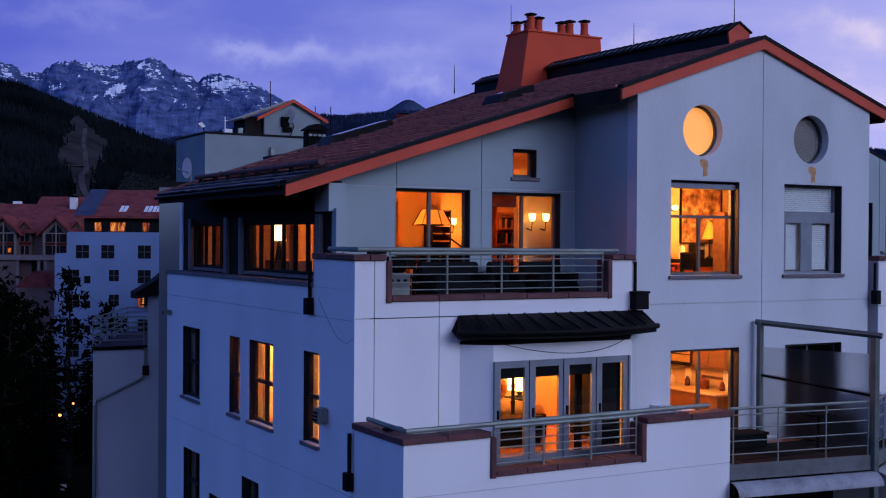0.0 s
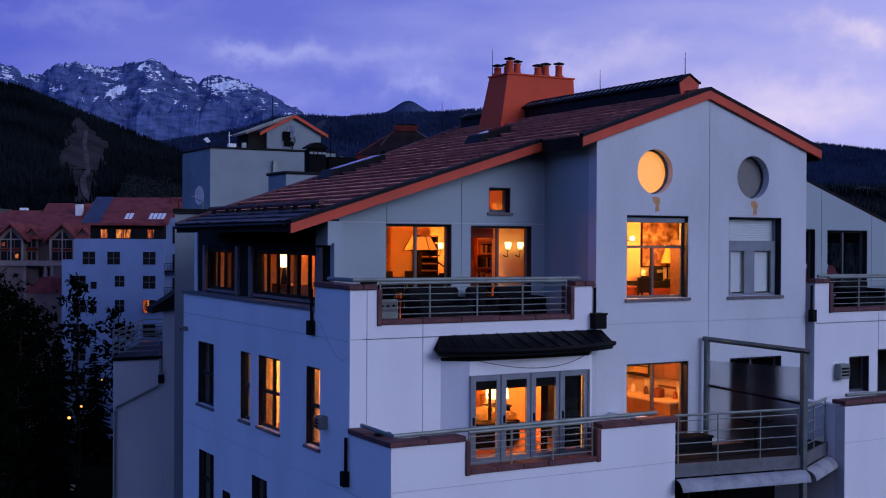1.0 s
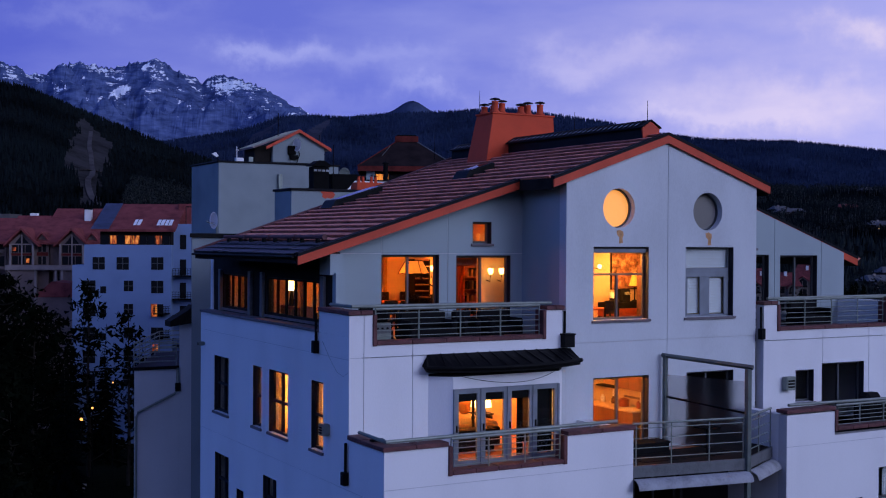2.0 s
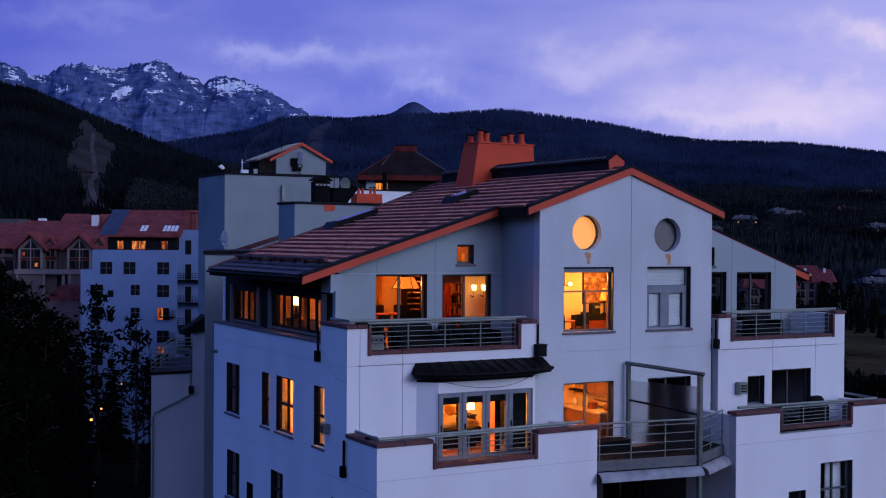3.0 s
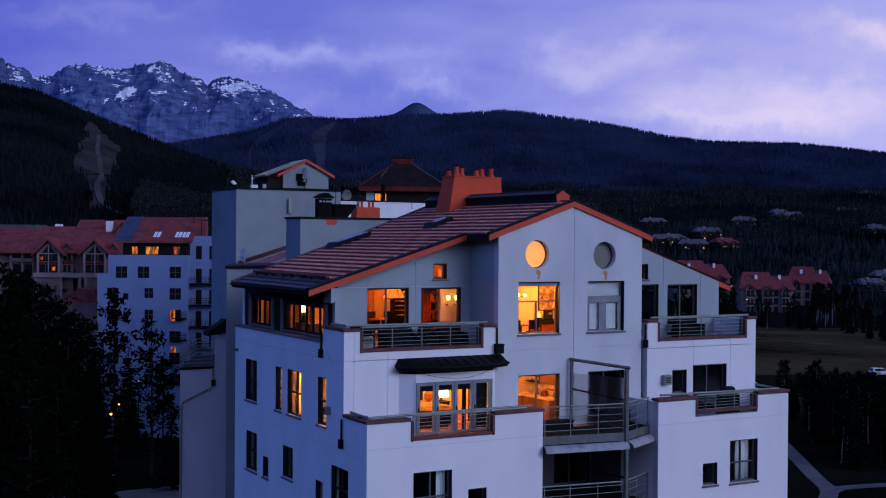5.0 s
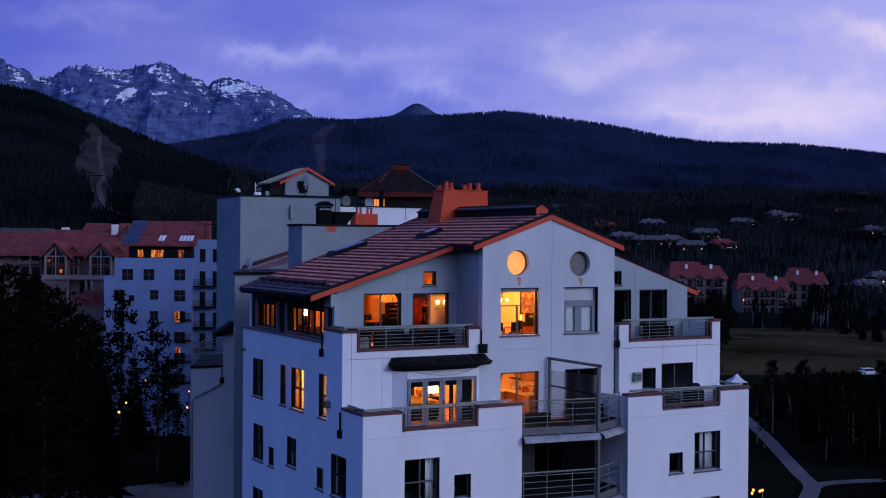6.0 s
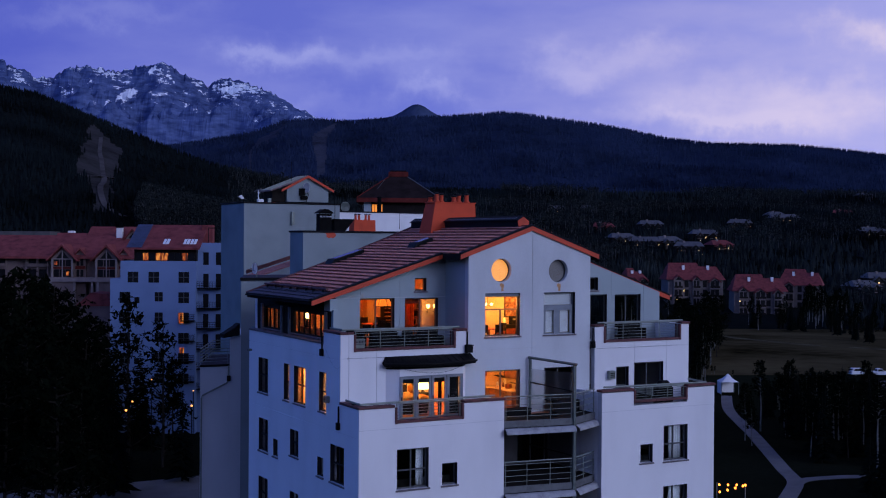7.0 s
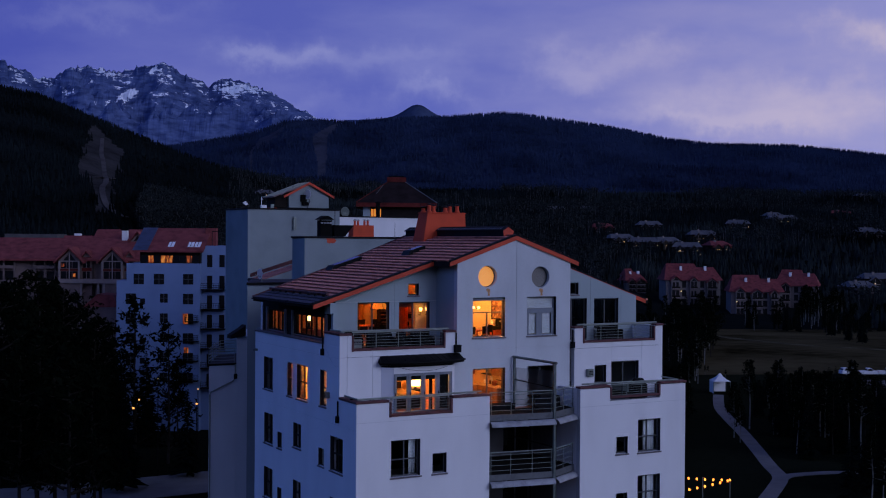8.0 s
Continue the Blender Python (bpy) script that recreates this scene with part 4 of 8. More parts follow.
# pointed balconies between the two lower blocks, with sheet-metal aprons, one post and a steel goal frame
PX, PY = 9.95, -2.25
for k in range(5):
    zf = 12.35 - PITCH * k
    out = [(6.72, YL + 0.02), (PX, PY), (11.79, -1.25)]
    bal = empty("pointed_balcony", "pointed steel balcony with curved sheet-metal apron", "balcony", "pointed balconies")
    part("deck", prism([(6.73, 0.1 if k == 0 else YREC - 0.01), *out[:1], (PX, PY), (11.78, -1.25), (11.78, 0.1 if k == 0 else YREC - 0.01)], "z", zf - 0.14, zf), FLOORTILE, bal)
    bm = bmesh.new()
    for a, b in zip(out, out[1:]):
        va, vb = Vector((*a, 0)), Vector((*b, 0))
        n = (vb - va).cross(Vector((0, 0, 1))).normalized()
        v = [bm.verts.new(va + n * o + Vector((0, 0, z))) if e == 0 else bm.verts.new(vb + n * o + Vector((0, 0, z))) for e in (0, 1) for o, z in ((0.03, zf + 0.02), (0.03, zf - 0.26), (-0.03, zf - 0.26), (-0.03, zf + 0.02))]
        for j in range(4):
            bm.faces.new((v[j], v[(j + 1) % 4], v[4 + (j + 1) % 4], v[4 + j]))
        bm.faces.new(v[:4])
        bm.faces.new(v[4:])
    part("edge_beam", bm, DIM, bal)
    for a, b in zip(out, out[1:]):
        va, vb = Vector((*a, 0)), Vector((*b, 0))
        n = (vb - va).cross(Vector((0, 0, 1))).normalized()
        bm = bmesh.new()
        prev = None
        for i in range(7):
            t = i / 6 * math.pi / 2
            o, z = 0.05 + 0.28 * math.sin(t), zf - 0.29 - 0.22 * (1 - math.cos(t))
            row = [bm.verts.new(p + n * oo + Vector((0, 0, z - dz))) for p in (va, vb) for oo, dz in ((o, 0), (o - 0.006, 0.014))]
            if prev:
                bm.faces.new((prev[0], prev[2], row[2], row[0]))
                bm.faces.new((prev[1], prev[3], row[3], row[1]))
            prev = row
        part("apron", bm, APRON, bal, "curved pale sheet-metal apron", smooth=True)
        m = max(1, round((vb - va).length / 1.3))
        for i in range(m + 1):
            p = va.lerp(vb, min(max(i / m, 0.03), 0.97)) - n * 0.02
            part("post", tube([(p.x, p.y, zf - 0.2), (p.x, p.y, zf + 1.02)], 0.018, 6), RAIL, bal)
            part("post_foot", boxes((p.x - 0.05, p.x + 0.05, p.y - 0.03, p.y + 0.03, zf - 0.2, zf - 0.08)), BLACKMETAL, bal)
        for z, r in ((1.04, 0.03), (0.92, 0.012), (0.68, 0.012), (0.44, 0.012), (0.20, 0.012)):
            part("bar", tube([va - n * 0.02 + Vector((0, 0, zf + z)), vb - n * 0.02 + Vector((0, 0, zf + z))], r, 6), RAIL, bal)
frame_ = empty("steel_portal", "grey steel portal frame and post standing at the balcony point", "steel frame")
part("post", boxes((PX - 0.06, PX + 0.06, PY - 0.10, PY + 0.02, GROUND, 14.62)), PORTAL, frame_)
part("wall_post", boxes((9.10, 9.20, -0.10, 0.0, 12.35, 14.82)), PORTAL, frame_)
part("beam", tube([(9.12, 0.05, 14.80), (PX + 0.06, PY - 0.15, 14.66)], 0.06, 4), PORTAL, frame_)
part("tie_rod", tube([(9.15, -0.05, 13.72), (PX, PY, 13.50)], 0.035, 6), BLACKMETAL, frame_)
scr = part("wind_screen", prism([(9.16, -0.12), (PX - 0.03, PY + 0.06), (PX - 0.045, PY + 0.06), (9.145, -0.12)], "z", 12.52, 14.30), FROSTED, frame_, "frosted glass wind screen")
scr.visible_shadow = False
for k in range(1, 5):
    part("tie_rod", tube([(9.15, -0.05, 13.72 - PITCH * k), (PX, PY, 13.50 - PITCH * k)], 0.035, 6), BLACKMETAL, frame_)

# ---- rainwater heads, pipes, vents on the walls ----
def spout(x, y, z, axis, wide=0.26):
    s = empty("rainwater_head", "black sheet-metal rainwater head on the wall", "rainwater head", "rainwater heads")
    if axis == "x":
        part("box", boxes((-0.14, -0.005, y - 0.09, y + 0.09, z - 0.30, z), bevel=0.01), BLACKMETAL, s)
        part("pipe", tube([(-0.05, y, z - 0.02), (-0.05, y, z + 0.66)], 0.035, 6), BLACKMETAL, s)
    else:
        part("box", boxes((x - wide / 2, x + wide / 2, y - 0.06 - wide * 0.7, y - 0.005, z - 0.30, z), bevel=0.01), BLACKMETAL, s)
        if wide > 0.2:
            part("rim", boxes((x - wide / 2 - 0.02, x + wide / 2 + 0.02, y - 0.08 - wide * 0.7, y - 0.004, z + 0.002, z + 0.045), bevel=0.008), BLACKMETAL, s)
        part("pipe", tube([(x, y - 0.05, z - 0.02), (x, y - 0.05, z + 0.6)], 0.035, 6), BLACKMETAL, s)


spout(0, 1.78, 15.38, "x")
spout(0, 0.06, 12.52, "x")
spout(5.98, 0.10, 15.44, "y", 0.32)
spout(12.60, 0.06, 15.40, "y", 0.15)


def wall_unit(axis, u, z, w, h, face):
    """A vent hood box on a wall."""
    v = empty("wall_vent", "grey metal vent box fixed to the stuccoed wall", "vent", "wall vents")
    bm = bmesh.new()
    fbox(bm, axis, face, 1, u - w / 2, u + w / 2, -0.20, -0.003, z, z + h)
    bmesh.ops.bevel(bm, geom=bm.edges[:], offset=0.02, segments=2, affect="EDGES")
    part("hood", bm, RAIL, v)
    for k in range(3):
        bm = bmesh.new()
        fbox(bm, axis, face, 1, u - w * 0.36, u + w * 0.36, -0.212, -0.199, z + h * (0.2 + 0.22 * k), z + h * (0.32 + 0.22 * k))
        part("slot", bm, BLACKMETAL, v)


wall_unit("x", 1.15, 13.2, 0.26, 0.28, 0.0)
wall_unit("y", 13.58, 13.64, 0.36, 0.38, 0.0)
wall_unit("x", 10.35, 14.58, 0.12, 0.12, 0.0)


# ---- lit rooms behind the windows ----
def room(label, walls, ceiling, floor):
    r = empty("room_lining", label, "room")
    for b in walls:
        part("room_wall", boxes(b), CREAM, r)
    part("room_ceiling", boxes(ceiling), CREAM, r)
    part("room_floor", boxes(floor), FLOORWOOD, r)
    return r


living = room("cream plastered living room with oak floor", [(9.2, 9.3, 3.45, 8.6, 15.22, 18.6), (6.36, 12.2, 3.35, 3.45, 15.22, 18.6), (12.1, 12.2, 0.45, 3.35, 15.22, 18.3)],
     (4.4, 9.3, 2.76, 8.7, 18.6, 18.68), (0.6, 12.2, 0.45, 8.7, 15.205, 15.225))
part("room_ceiling", boxes((6.36, 12.2, 0.43, 3.45, 18.02, 18.08)), CREAM, living)
part("room_ceiling", slab(0.6, 4.4, 2.76, 8.6, 0.06, -0.30), CREAM, living)
part("room_wall", prism([(2.6, 15.22), (9.2, 15.22), (9.2, 18.6), (4.4, 18.6), (2.6, zr(2.6) - 0.36)], "y", 8.6, 8.7), CREAM, living)
part("room_wall", prism([(0.6, 15.22), (2.6, 15.22), (2.6, zr(2.6) - 0.4), (0.6, zr(0.6) - 0.4)], "y", 9.9, 10.0), CREAM, living)
part("room_wall", boxes((2.6, 2.68, 8.7, 9.9, 15.22, 17.9)), CREAM, living)
part("room_floor", boxes((0.6, 2.6, 8.7, 9.9, 15.205, 15.225)), OAK, living)
part("room_wall", boxes((5.75, 6.75, 3.82, 4.0, 15.22, 18.0)), CREAM, living, "cream wall pier with sconces")
room("cream plastered bedroom suite with oak floor", [(0.32, 4.1, 3.7, 3.78, 12.36, 14.95), (4.02, 4.1, 3.78, 4.6, 12.36, 14.95), (4.02, 9.0, 4.6, 4.68, 12.36, 14.95), (8.9, 9.0, 2.98, 4.6, 12.36, 14.95), (6.94, 11.7, 2.9, 2.98, 12.36, 14.95), (6.86, 6.94, 0.42, 2.98, 12.36, 14.95), (9.34, 9.42, 0.42, 2.9, 12.36, 14.95)],
     (0.32, 11.7, 0.16, 4.68, 14.92, 14.98), (0.32, 11.7, -0.3, 4.68, 12.352, 12.365))
room("cream plastered bedroom with oak floor", [(0.32, 4.0, 7.5, 7.58, 12.36, 14.95), (3.92, 4.0, 3.78, 7.5, 12.36, 14.95)], (0.32, 4.0, 4.7, 7.58, 14.92, 14.98), (0.32, 4.0, 4.7, 7.58, 12.352, 12.365))

# board added behind the drawn blinds to block the room's lamp light
part("room_wall", boxes((9.5, 12.1, 0.52, 0.60, 15.22, 18.0)), CREAM, living)
for at, w in (((6.6, 8.0, 16.9), 85), ((4.3, 7.2, 16.6), 125), ((6.9, 4.8, 17.0), 34), ((1.7, 8.6, 16.9), 13), ((1.6, 6.3, 16.7), 34), ((5.55, 3.5, 13.75), 110), ((7.6, 3.8, 14.2), 230), ((5.0, 4.6, 18.0), 30)):
    lamp("room_lamp", at, w)
YELLOW = (1.0, 0.36, 0.07)
lamp("room_lamp", (2.2, 2.6, 14.2), 380, (1.0, 0.47, 0.13))
lamp("room_lamp", (2.2, 6.0, 14.2), 520, (1.0, 0.47, 0.13))
for at, w in (((7.9, 1.5, 17.2), 330), ((9.9, 2.5, 16.9), 110), ((7.6, 1.2, 14.5), 175)):
    lamp("room_lamp", at, w, YELLOW)

# lamp with a wide panelled shade
fl = empty("floor_lamp", "standing lamp with a wide panelled amber shade, lit", "lamp")
part("shade", lathe([(0.47, 0), (0.45, 0.02), (0.26, 0.36), (0.24, 0.36)], 6, (5.46, 7.17, 16.80)), SHADE, fl)
for k in range(6):
    a = 2 * math.pi * k / 6
    rib_pts = [(5.46 + q * math.cos(a + math.pi / 2), 7.17 + q * math.sin(a + math.pi / 2), 16.80 + z) for q, z in ((0.475, 0.0), (0.265, 0.365))]
    part("shade_rib", tube(rib_pts, 0.012, 5), DARKWOOD, fl)
part("shade_rim", tube([(5.46 + 0.48 * math.cos(2 * math.pi * k / 6 + math.pi / 2), 7.17 + 0.48 * math.sin(2 * math.pi * k / 6 + math.pi / 2), 16.80) for k in range(7)], 0.014, 5), DARKWOOD, fl)
part("stem", tube([(6.6, 7.6, 15.3), (6.55, 7.58, 16.25), (5.46, 7.17, 16.8)], 0.022, 6), DARKWOOD, fl)
part("base", lathe([(0.2, 0), (0.2, 0.03), (0.05, 0.09)], 14, (6.6, 7.6, 15.23)), DARKWOOD, fl)
for (x, y, z) in ((6.75, 8.52, 16.76), (5.97, 3.74, 16.80), (6.33, 3.74, 16.80)):
    s = empty("wall_sconce", "lit glass wall sconce on a dark bracket", "lamp", "wall sconces")
    part("glass_shade", lathe([(0.035, 0), (0.065, 0.04), (0.08, 0.15), (0.06, 0.17)], 10, (x, y - 0.14, z + 0.06)), SCONCE, s, smooth=True)
    part("bracket", tube([(x, y + 0.07, z - 0.1), (x, y - 0.1, z - 0.14), (x, y - 0.14, z + 0.06)], 0.016, 6), DARKWOOD, s)


def shelf_unit(label, x0, x1, y0, y1, z0, z1, rows, mat, books, shelf_mat=None):
    u = empty("bookcase", label, "bookcase", "bookcases")
    part("side", boxes((x0, x0 + 0.04, y0, y1, z0, z1)), mat, u)
    part("side", boxes((x1 - 0.04, x1, y0, y1, z0, z1)), mat, u)
    part("back", boxes((x0 + 0.04, x1 - 0.04, y1 - 0.03, y1, z0, z1)), mat, u)
    r = random.Random(int(x0 * 100))
    for k in range(rows + 1):
        z = z0 + (z1 - z0 - 0.04) * k / rows
        part("shelf", boxes((x0 + 0.04, x1 - 0.04, y0, y1 - 0.03, z, z + 0.035)), shelf_mat or mat, u)
        if k < rows and books:
            x = x0 + 0.06
            while x < x1 - 0.12:
                w, h = r.uniform(0.03, 0.07), r.uniform(0.16, 0.26)
                if r.random() < 0.75:
                    b = finish("book", boxes((x, x + w, y0 + 0.03, y1 - 0.05, z + 0.037, z + 0.037 + h)), r.choice((REDWOOD, DARKWOOD, BLACK, OAK)))
                    tagged(b, "bound book standing on a wooden shelf", "book", "books on shelves")
                x += w + 0.012
    return u


shelf_unit("tall dark wooden bottle rack with pale shelf edges", 5.98, 6.55, 8.15, 8.55, 15.23, 17.2, 10, DARKWOOD, False, OAK)
shelf_unit("red-brown wooden hutch with books", 6.17, 7.05, 5.65, 5.98, 15.23, 17.1, 5, REDWOOD, True)


def chair(x, y, z, turn, mat=None):
    c = empty("dining_chair", "dark-stained wooden dining chair with upholstered seat", "chair", "dining chairs", (x, y, z))
    c.rotation_euler = (0, 0, radians(turn))
    m = mat or DARKWOOD
    part("seat", boxes((-0.22, 0.22, -0.22, 0.22, 0.43, 0.48), bevel=0.015), BLACK, c)
    part("backrest", boxes((-0.2, 0.2, 0.19, 0.22, 0.62, 0.98), bevel=0.01), m, c)
    for sx in (-0.2, 0.17):
        part("leg", boxes((sx, sx + 0.035, -0.21, -0.175, 0, 0.43)), m, c)
        part("leg", boxes((sx, sx + 0.035, 0.185, 0.22, 0, 0.98)), m, c)
    return c


def table(label, x0, x1, y0, y1, z, h, mat):
    t = empty("dining_table", label, "table")
    part("tabletop", boxes((x0, x1, y0, y1, z + h - 0.05, z + h), bevel=0.012), mat, t)
    for x in (x0 + 0.06, x1 - 0.13):
        for y in (y0 + 0.06, y1 - 0.13):
            part("leg", boxes((x, x + 0.07, y, y + 0.07, z, z + h - 0.05)), mat, t)
    return t


ZT = 15.226
table("red-brown wooden dining table in a lit room", 4.5, 6.2, 6.7, 7.6, ZT, 0.75, REDWOOD)
for (x, y, a) in ((4.9, 6.4, 180), (5.7, 6.4, 180), (4.9, 7.95, 0), (5.7, 7.95, 0), (4.15, 7.1, 90), (4.5, 4.6, 150), (2.15, 3.4, 170), (2.7, 3.5, 190), (3.2, 3.4, 175)):
    chair(x, y, ZT, a)
table("wooden table in a lit gable room", 7.2, 8.6, 1.7, 2.5, ZT, 0.75, REDWOOD)
for (x, y, a) in ((7.5, 1.4, 180), (8.3, 1.4, 180), (8.9, 2.1, 270)):
    chair(x, y, ZT, a)


def curtain(label, axis, at, u0, u1, z0, z1, mat):
    """A gathered curtain with folds."""
    n = max(8, int((u1 - u0) / 0.035))
    bm = bmesh.new()
    rows = []
    for i in range(n + 1):
        u = u0 + (u1 - u0) * i / n
        d = 0.035 * math.sin(i * 1.9) + 0.012 * math.sin(i * 0.7)
        rows.append([bm.verts.new((u, at + d + o, z) if axis == "y" else (at + d + o, u, z)) for z in (z0, z1) for o in (0, 0.006)])
    for a, b in zip(rows, rows[1:]):
        bm.faces.new((a[0], b[0], b[2], a[2]))
        bm.faces.new((a[1], b[1], b[3], a[3]))
        bm.faces.new((a[2], b[2], b[3], a[3]))
        bm.faces.new((a[0], b[0], b[1], a[1]))
    return tagged(finish("curtain", bm, mat, smooth=True), label, "curtain", "curtains")


for u0, u1 in ((2.3, 2.75), (3.3, 3.55), (4.5, 4.8), (6.75, 7.2), (7.7, 8.1), (8.5, 8.9), (9.2, 9.55)):
    curtain("gathered gold curtain behind ribbon windows", "x", 0.80, u0, u1, 15.3, 17.15, CURTAIN)
curtain("gathered gold curtain by a terrace door", "y", 8.45, 4.55, 5.2, 15.25, 17.4, CURTAIN)
curtain("gathered terracotta drape by the terrace door", "y", 3.0, 4.36, 4.62, 15.25, 17.4, TERRACOTTA)
curtain("gathered terracotta drape hanging in the lit room", "y", 5.2, 5.35, 6.1, 15.25, 17.3, TERRACOTTA)
tagged(finish("pelmet", boxes((4.42, 5.08, 2.86, 2.92, 17.13, 17.38), bevel=0.01), REDWOOD), "red-brown wooden pelmet over the terrace door", "pelmet")
for (u0, u1) in ((5.08, 5.25), (3.8, 3.92)):
    curtain("gathered cream curtain in a side window", "x", 0.42, u0, u1, 12.6, 14.6, LINEN)
curtain("drawn dark curtain in a side window", "x", 0.42, 5.72, 6.5, 12.6, 14.6, CURTAIN)
for (u0, u1) in ((2.75, 3.1), (15.9, 16.6), (14.0, 14.3)):
    for k in range(2):
        curtain("white net curtain in an unlit window", "y", YL + 0.42, u0, u1, 9.9 - PITCH * k, 11.7 - PITCH * k, WHITEBLIND)

# lamp by the ribbon windows
tl = empty("table_lamp", "lit table lamp with a tall drum shade", "lamp", "table lamps")
part("shade", lathe([(0.16, 0), (0.15, 0.01), (0.12, 0.36), (0.11, 0.36)], 16, (1.0, 5.9, 16.40)), LAMPGLOW, tl, smooth=True)
part("stem", tube([(1.0, 5.9, 15.98), (1.0, 5.9, 16.41)], [0.09, 0.03], 10), DARKWOOD, tl)
sb = empty("sideboard", "low dark wooden sideboard", "sideboard", "sideboards")
part("body", boxes((0.95, 1.45, 5.2, 6.6, ZT, 15.98), bevel=0.012), REDWOOD, sb)
part("door", boxes((0.935, 0.949, 5.25, 5.88, ZT + 0.08, 15.9)), OAK, sb)
part("door", boxes((0.935, 0.949, 5.92, 6.55, ZT + 0.08, 15.9)), OAK, sb)
# bedroom behind the garden doors
bed = empty("bed", "dark wooden four-poster bed with amber cover", "bed")
part("frame", boxes((3.5, 5.5, 2.3, 4.3, 12.37, 12.85), bevel=0.015), DARKWOOD, bed)
part("mattress", boxes((3.53, 5.47, 2.33, 4.27, 12.853, 13.02), bevel=0.05), LINEN, bed)
part("headboard", boxes((4.12, 5.3, 4.32, 4.38, 12.37, 13.35), bevel=0.02), DARKWOOD, bed)
for x in (3.56, 4.64):
    part("bedpost", lathe([(0.04, 0), (0.04, 0.5), (0.055, 0.56), (0.03, 0.62), (0.045, 0.9), (0.025, 1.1), (0.05, 1.14), (0.01, 1.3)], 10, (x, 2.27, 12.6)), DARKWOOD, bed)
for x in (4.0, 4.2):
    part("pillow", boxes((x, x + 0.48, 3.8, 4.05, 13.022, 13.42), bevel=0.11), CURTAIN, bed)
part("bolster", boxes((5.02, 5.40, 3.55, 3.85, 13.022, 13.45), bevel=0.12), CURTAIN, bed)
nt_ = empty("bedside_table", "dark wooden bedside table with a lamp", "table")
part("top", boxes((5.62, 6.15, 3.65, 4.2, 12.95, 12.99), bevel=0.01), DARKWOOD, nt_)
part("body", boxes((5.65, 6.12, 3.68, 4.18, 12.37, 12.948), bevel=0.01), DARKWOOD, nt_)
tl = empty("table_lamp", "lit bedside lamp with a white drum shade", "lamp", "table lamps")
part("shade", lathe([(0.30, 0), (0.29, 0.01), (0.24, 0.42), (0.23, 0.42)], 18, (5.88, 3.92, 13.16)), LAMPGLOW, tl, smooth=True)
part("stem", lathe([(0.09, 0), (0.1, 0.02), (0.04, 0.05), (0.07, 0.1), (0.02, 0.2)], 12, (5.88, 3.92, 12.992)), DARKWOOD, tl)
bc = empty("blanket_chest", "dark wooden blanket chest at the foot of the bed", "chest")
part("box", boxes((3.7, 4.98, 1.75, 2.2, 12.37, 12.86), bevel=0.015), DARKWOOD, bc)
part("lid", boxes((3.67, 5.01, 1.72, 2.22, 12.862, 12.92), bevel=0.012), DARKWOOD, bc)
arm = empty("armoire", "tall dark wooden armoire beside the garden doors", "armoire")
part("body", boxes((6.3, 6.85, 0.45, 2.62, 12.37, 14.7), bevel=0.015), DARKWOOD, arm)
for y in (0.5, 1.2, 1.9):
    part("door", boxes((6.28, 6.299, y, y + 0.68, 12.45, 14.6)), DARKWOOD, arm)
curtain("dark drape pushed aside at a garden door", "y", -0.05, 4.50, 4.68, 12.4, 14.25, BLACK)
curtain("dark drape pushed aside at a garden door", "y", -0.30, 5.25, 5.36, 12.4, 14.25, BLACK)
# kitchen
kit = empty("kitchen_counter", "orange wooden kitchen counter with pale worktop", "counter")
part("body", boxes((8.6, 9.33, 0.6, 2.88, 12.37, 13.22), bevel=0.008), OAK, kit)
part("worktop", boxes((8.55, 9.335, 0.58, 2.89, 13.224, 13.27), bevel=0.008), CREAM, kit)
part("body", boxes((6.97, 8.5, 2.35, 2.89, 12.37, 13.22), bevel=0.008), OAK, kit)
part("worktop", boxes((6.96, 8.54, 2.3, 2.892, 13.224, 13.27), bevel=0.008), CREAM, kit)
for (x0, x1, z0) in ((6.97, 7.31, 13.75), (7.34, 7.75, 13.95), (8.0, 8.5, 13.75)):
    cb = empty("wall_cabinet", "orange wooden kitchen wall cabinet", "cabinet", "wall cabinets")
    part("body", boxes((x0, x1, 2.55, 2.89, z0, 14.6), bevel=0.008), OAK, cb)
    part("door", boxes((x0 + 0.02, x1 - 0.02, 2.53, 2.548, z0 + 0.02, 14.58), bevel=0.005), REDWOOD, cb)
tagged(finish("cooking_pot", lathe([(0.14, 0), (0.15, 0.02), (0.15, 0.18), (0.16, 0.19), (0.02, 0.24)], 16, (9.0, 1.5, 13.272)), REDWOOD, smooth=True), "round lidded pot on the kitchen counter", "pot")
tagged(finish("tea_towel", boxes((9.31, 9.335, 2.22, 2.42, 13.28, 13.62)), WHITEBLIND), "white tea towel hanging on the kitchen wall", "towel")
tagged(finish("tea_towel", boxes((9.31, 9.335, 1.0, 1.2, 13.32, 13.68)), WHITEBLIND), "pale tea towel hanging under a wall cabinet", "towel")
cb = empty("wall_cabinet", "dark brown kitchen wall cabinet", "cabinet", "wall cabinets")
part("body", boxes((9.02, 9.335, 0.75, 1.85, 13.74, 14.6), bevel=0.008), BRICK, cb)
for y in (0.77, 1.32):
    part("door", boxes((9.0, 9.018, y, y + 0.51, 13.76, 14.58), bevel=0.005), BRICK, cb)
sh = empty("wall_shelf", "dark kitchen wall shelf on brackets", "shelf")
part("board", boxes((9.06, 9.335, 1.95, 2.88, 13.70, 13.74)), DARKWOOD, sh)
part("rail", tube([(9.08, 1.95, 13.95), (9.08, 2.88, 13.95)], 0.015, 6), DARKWOOD, sh)
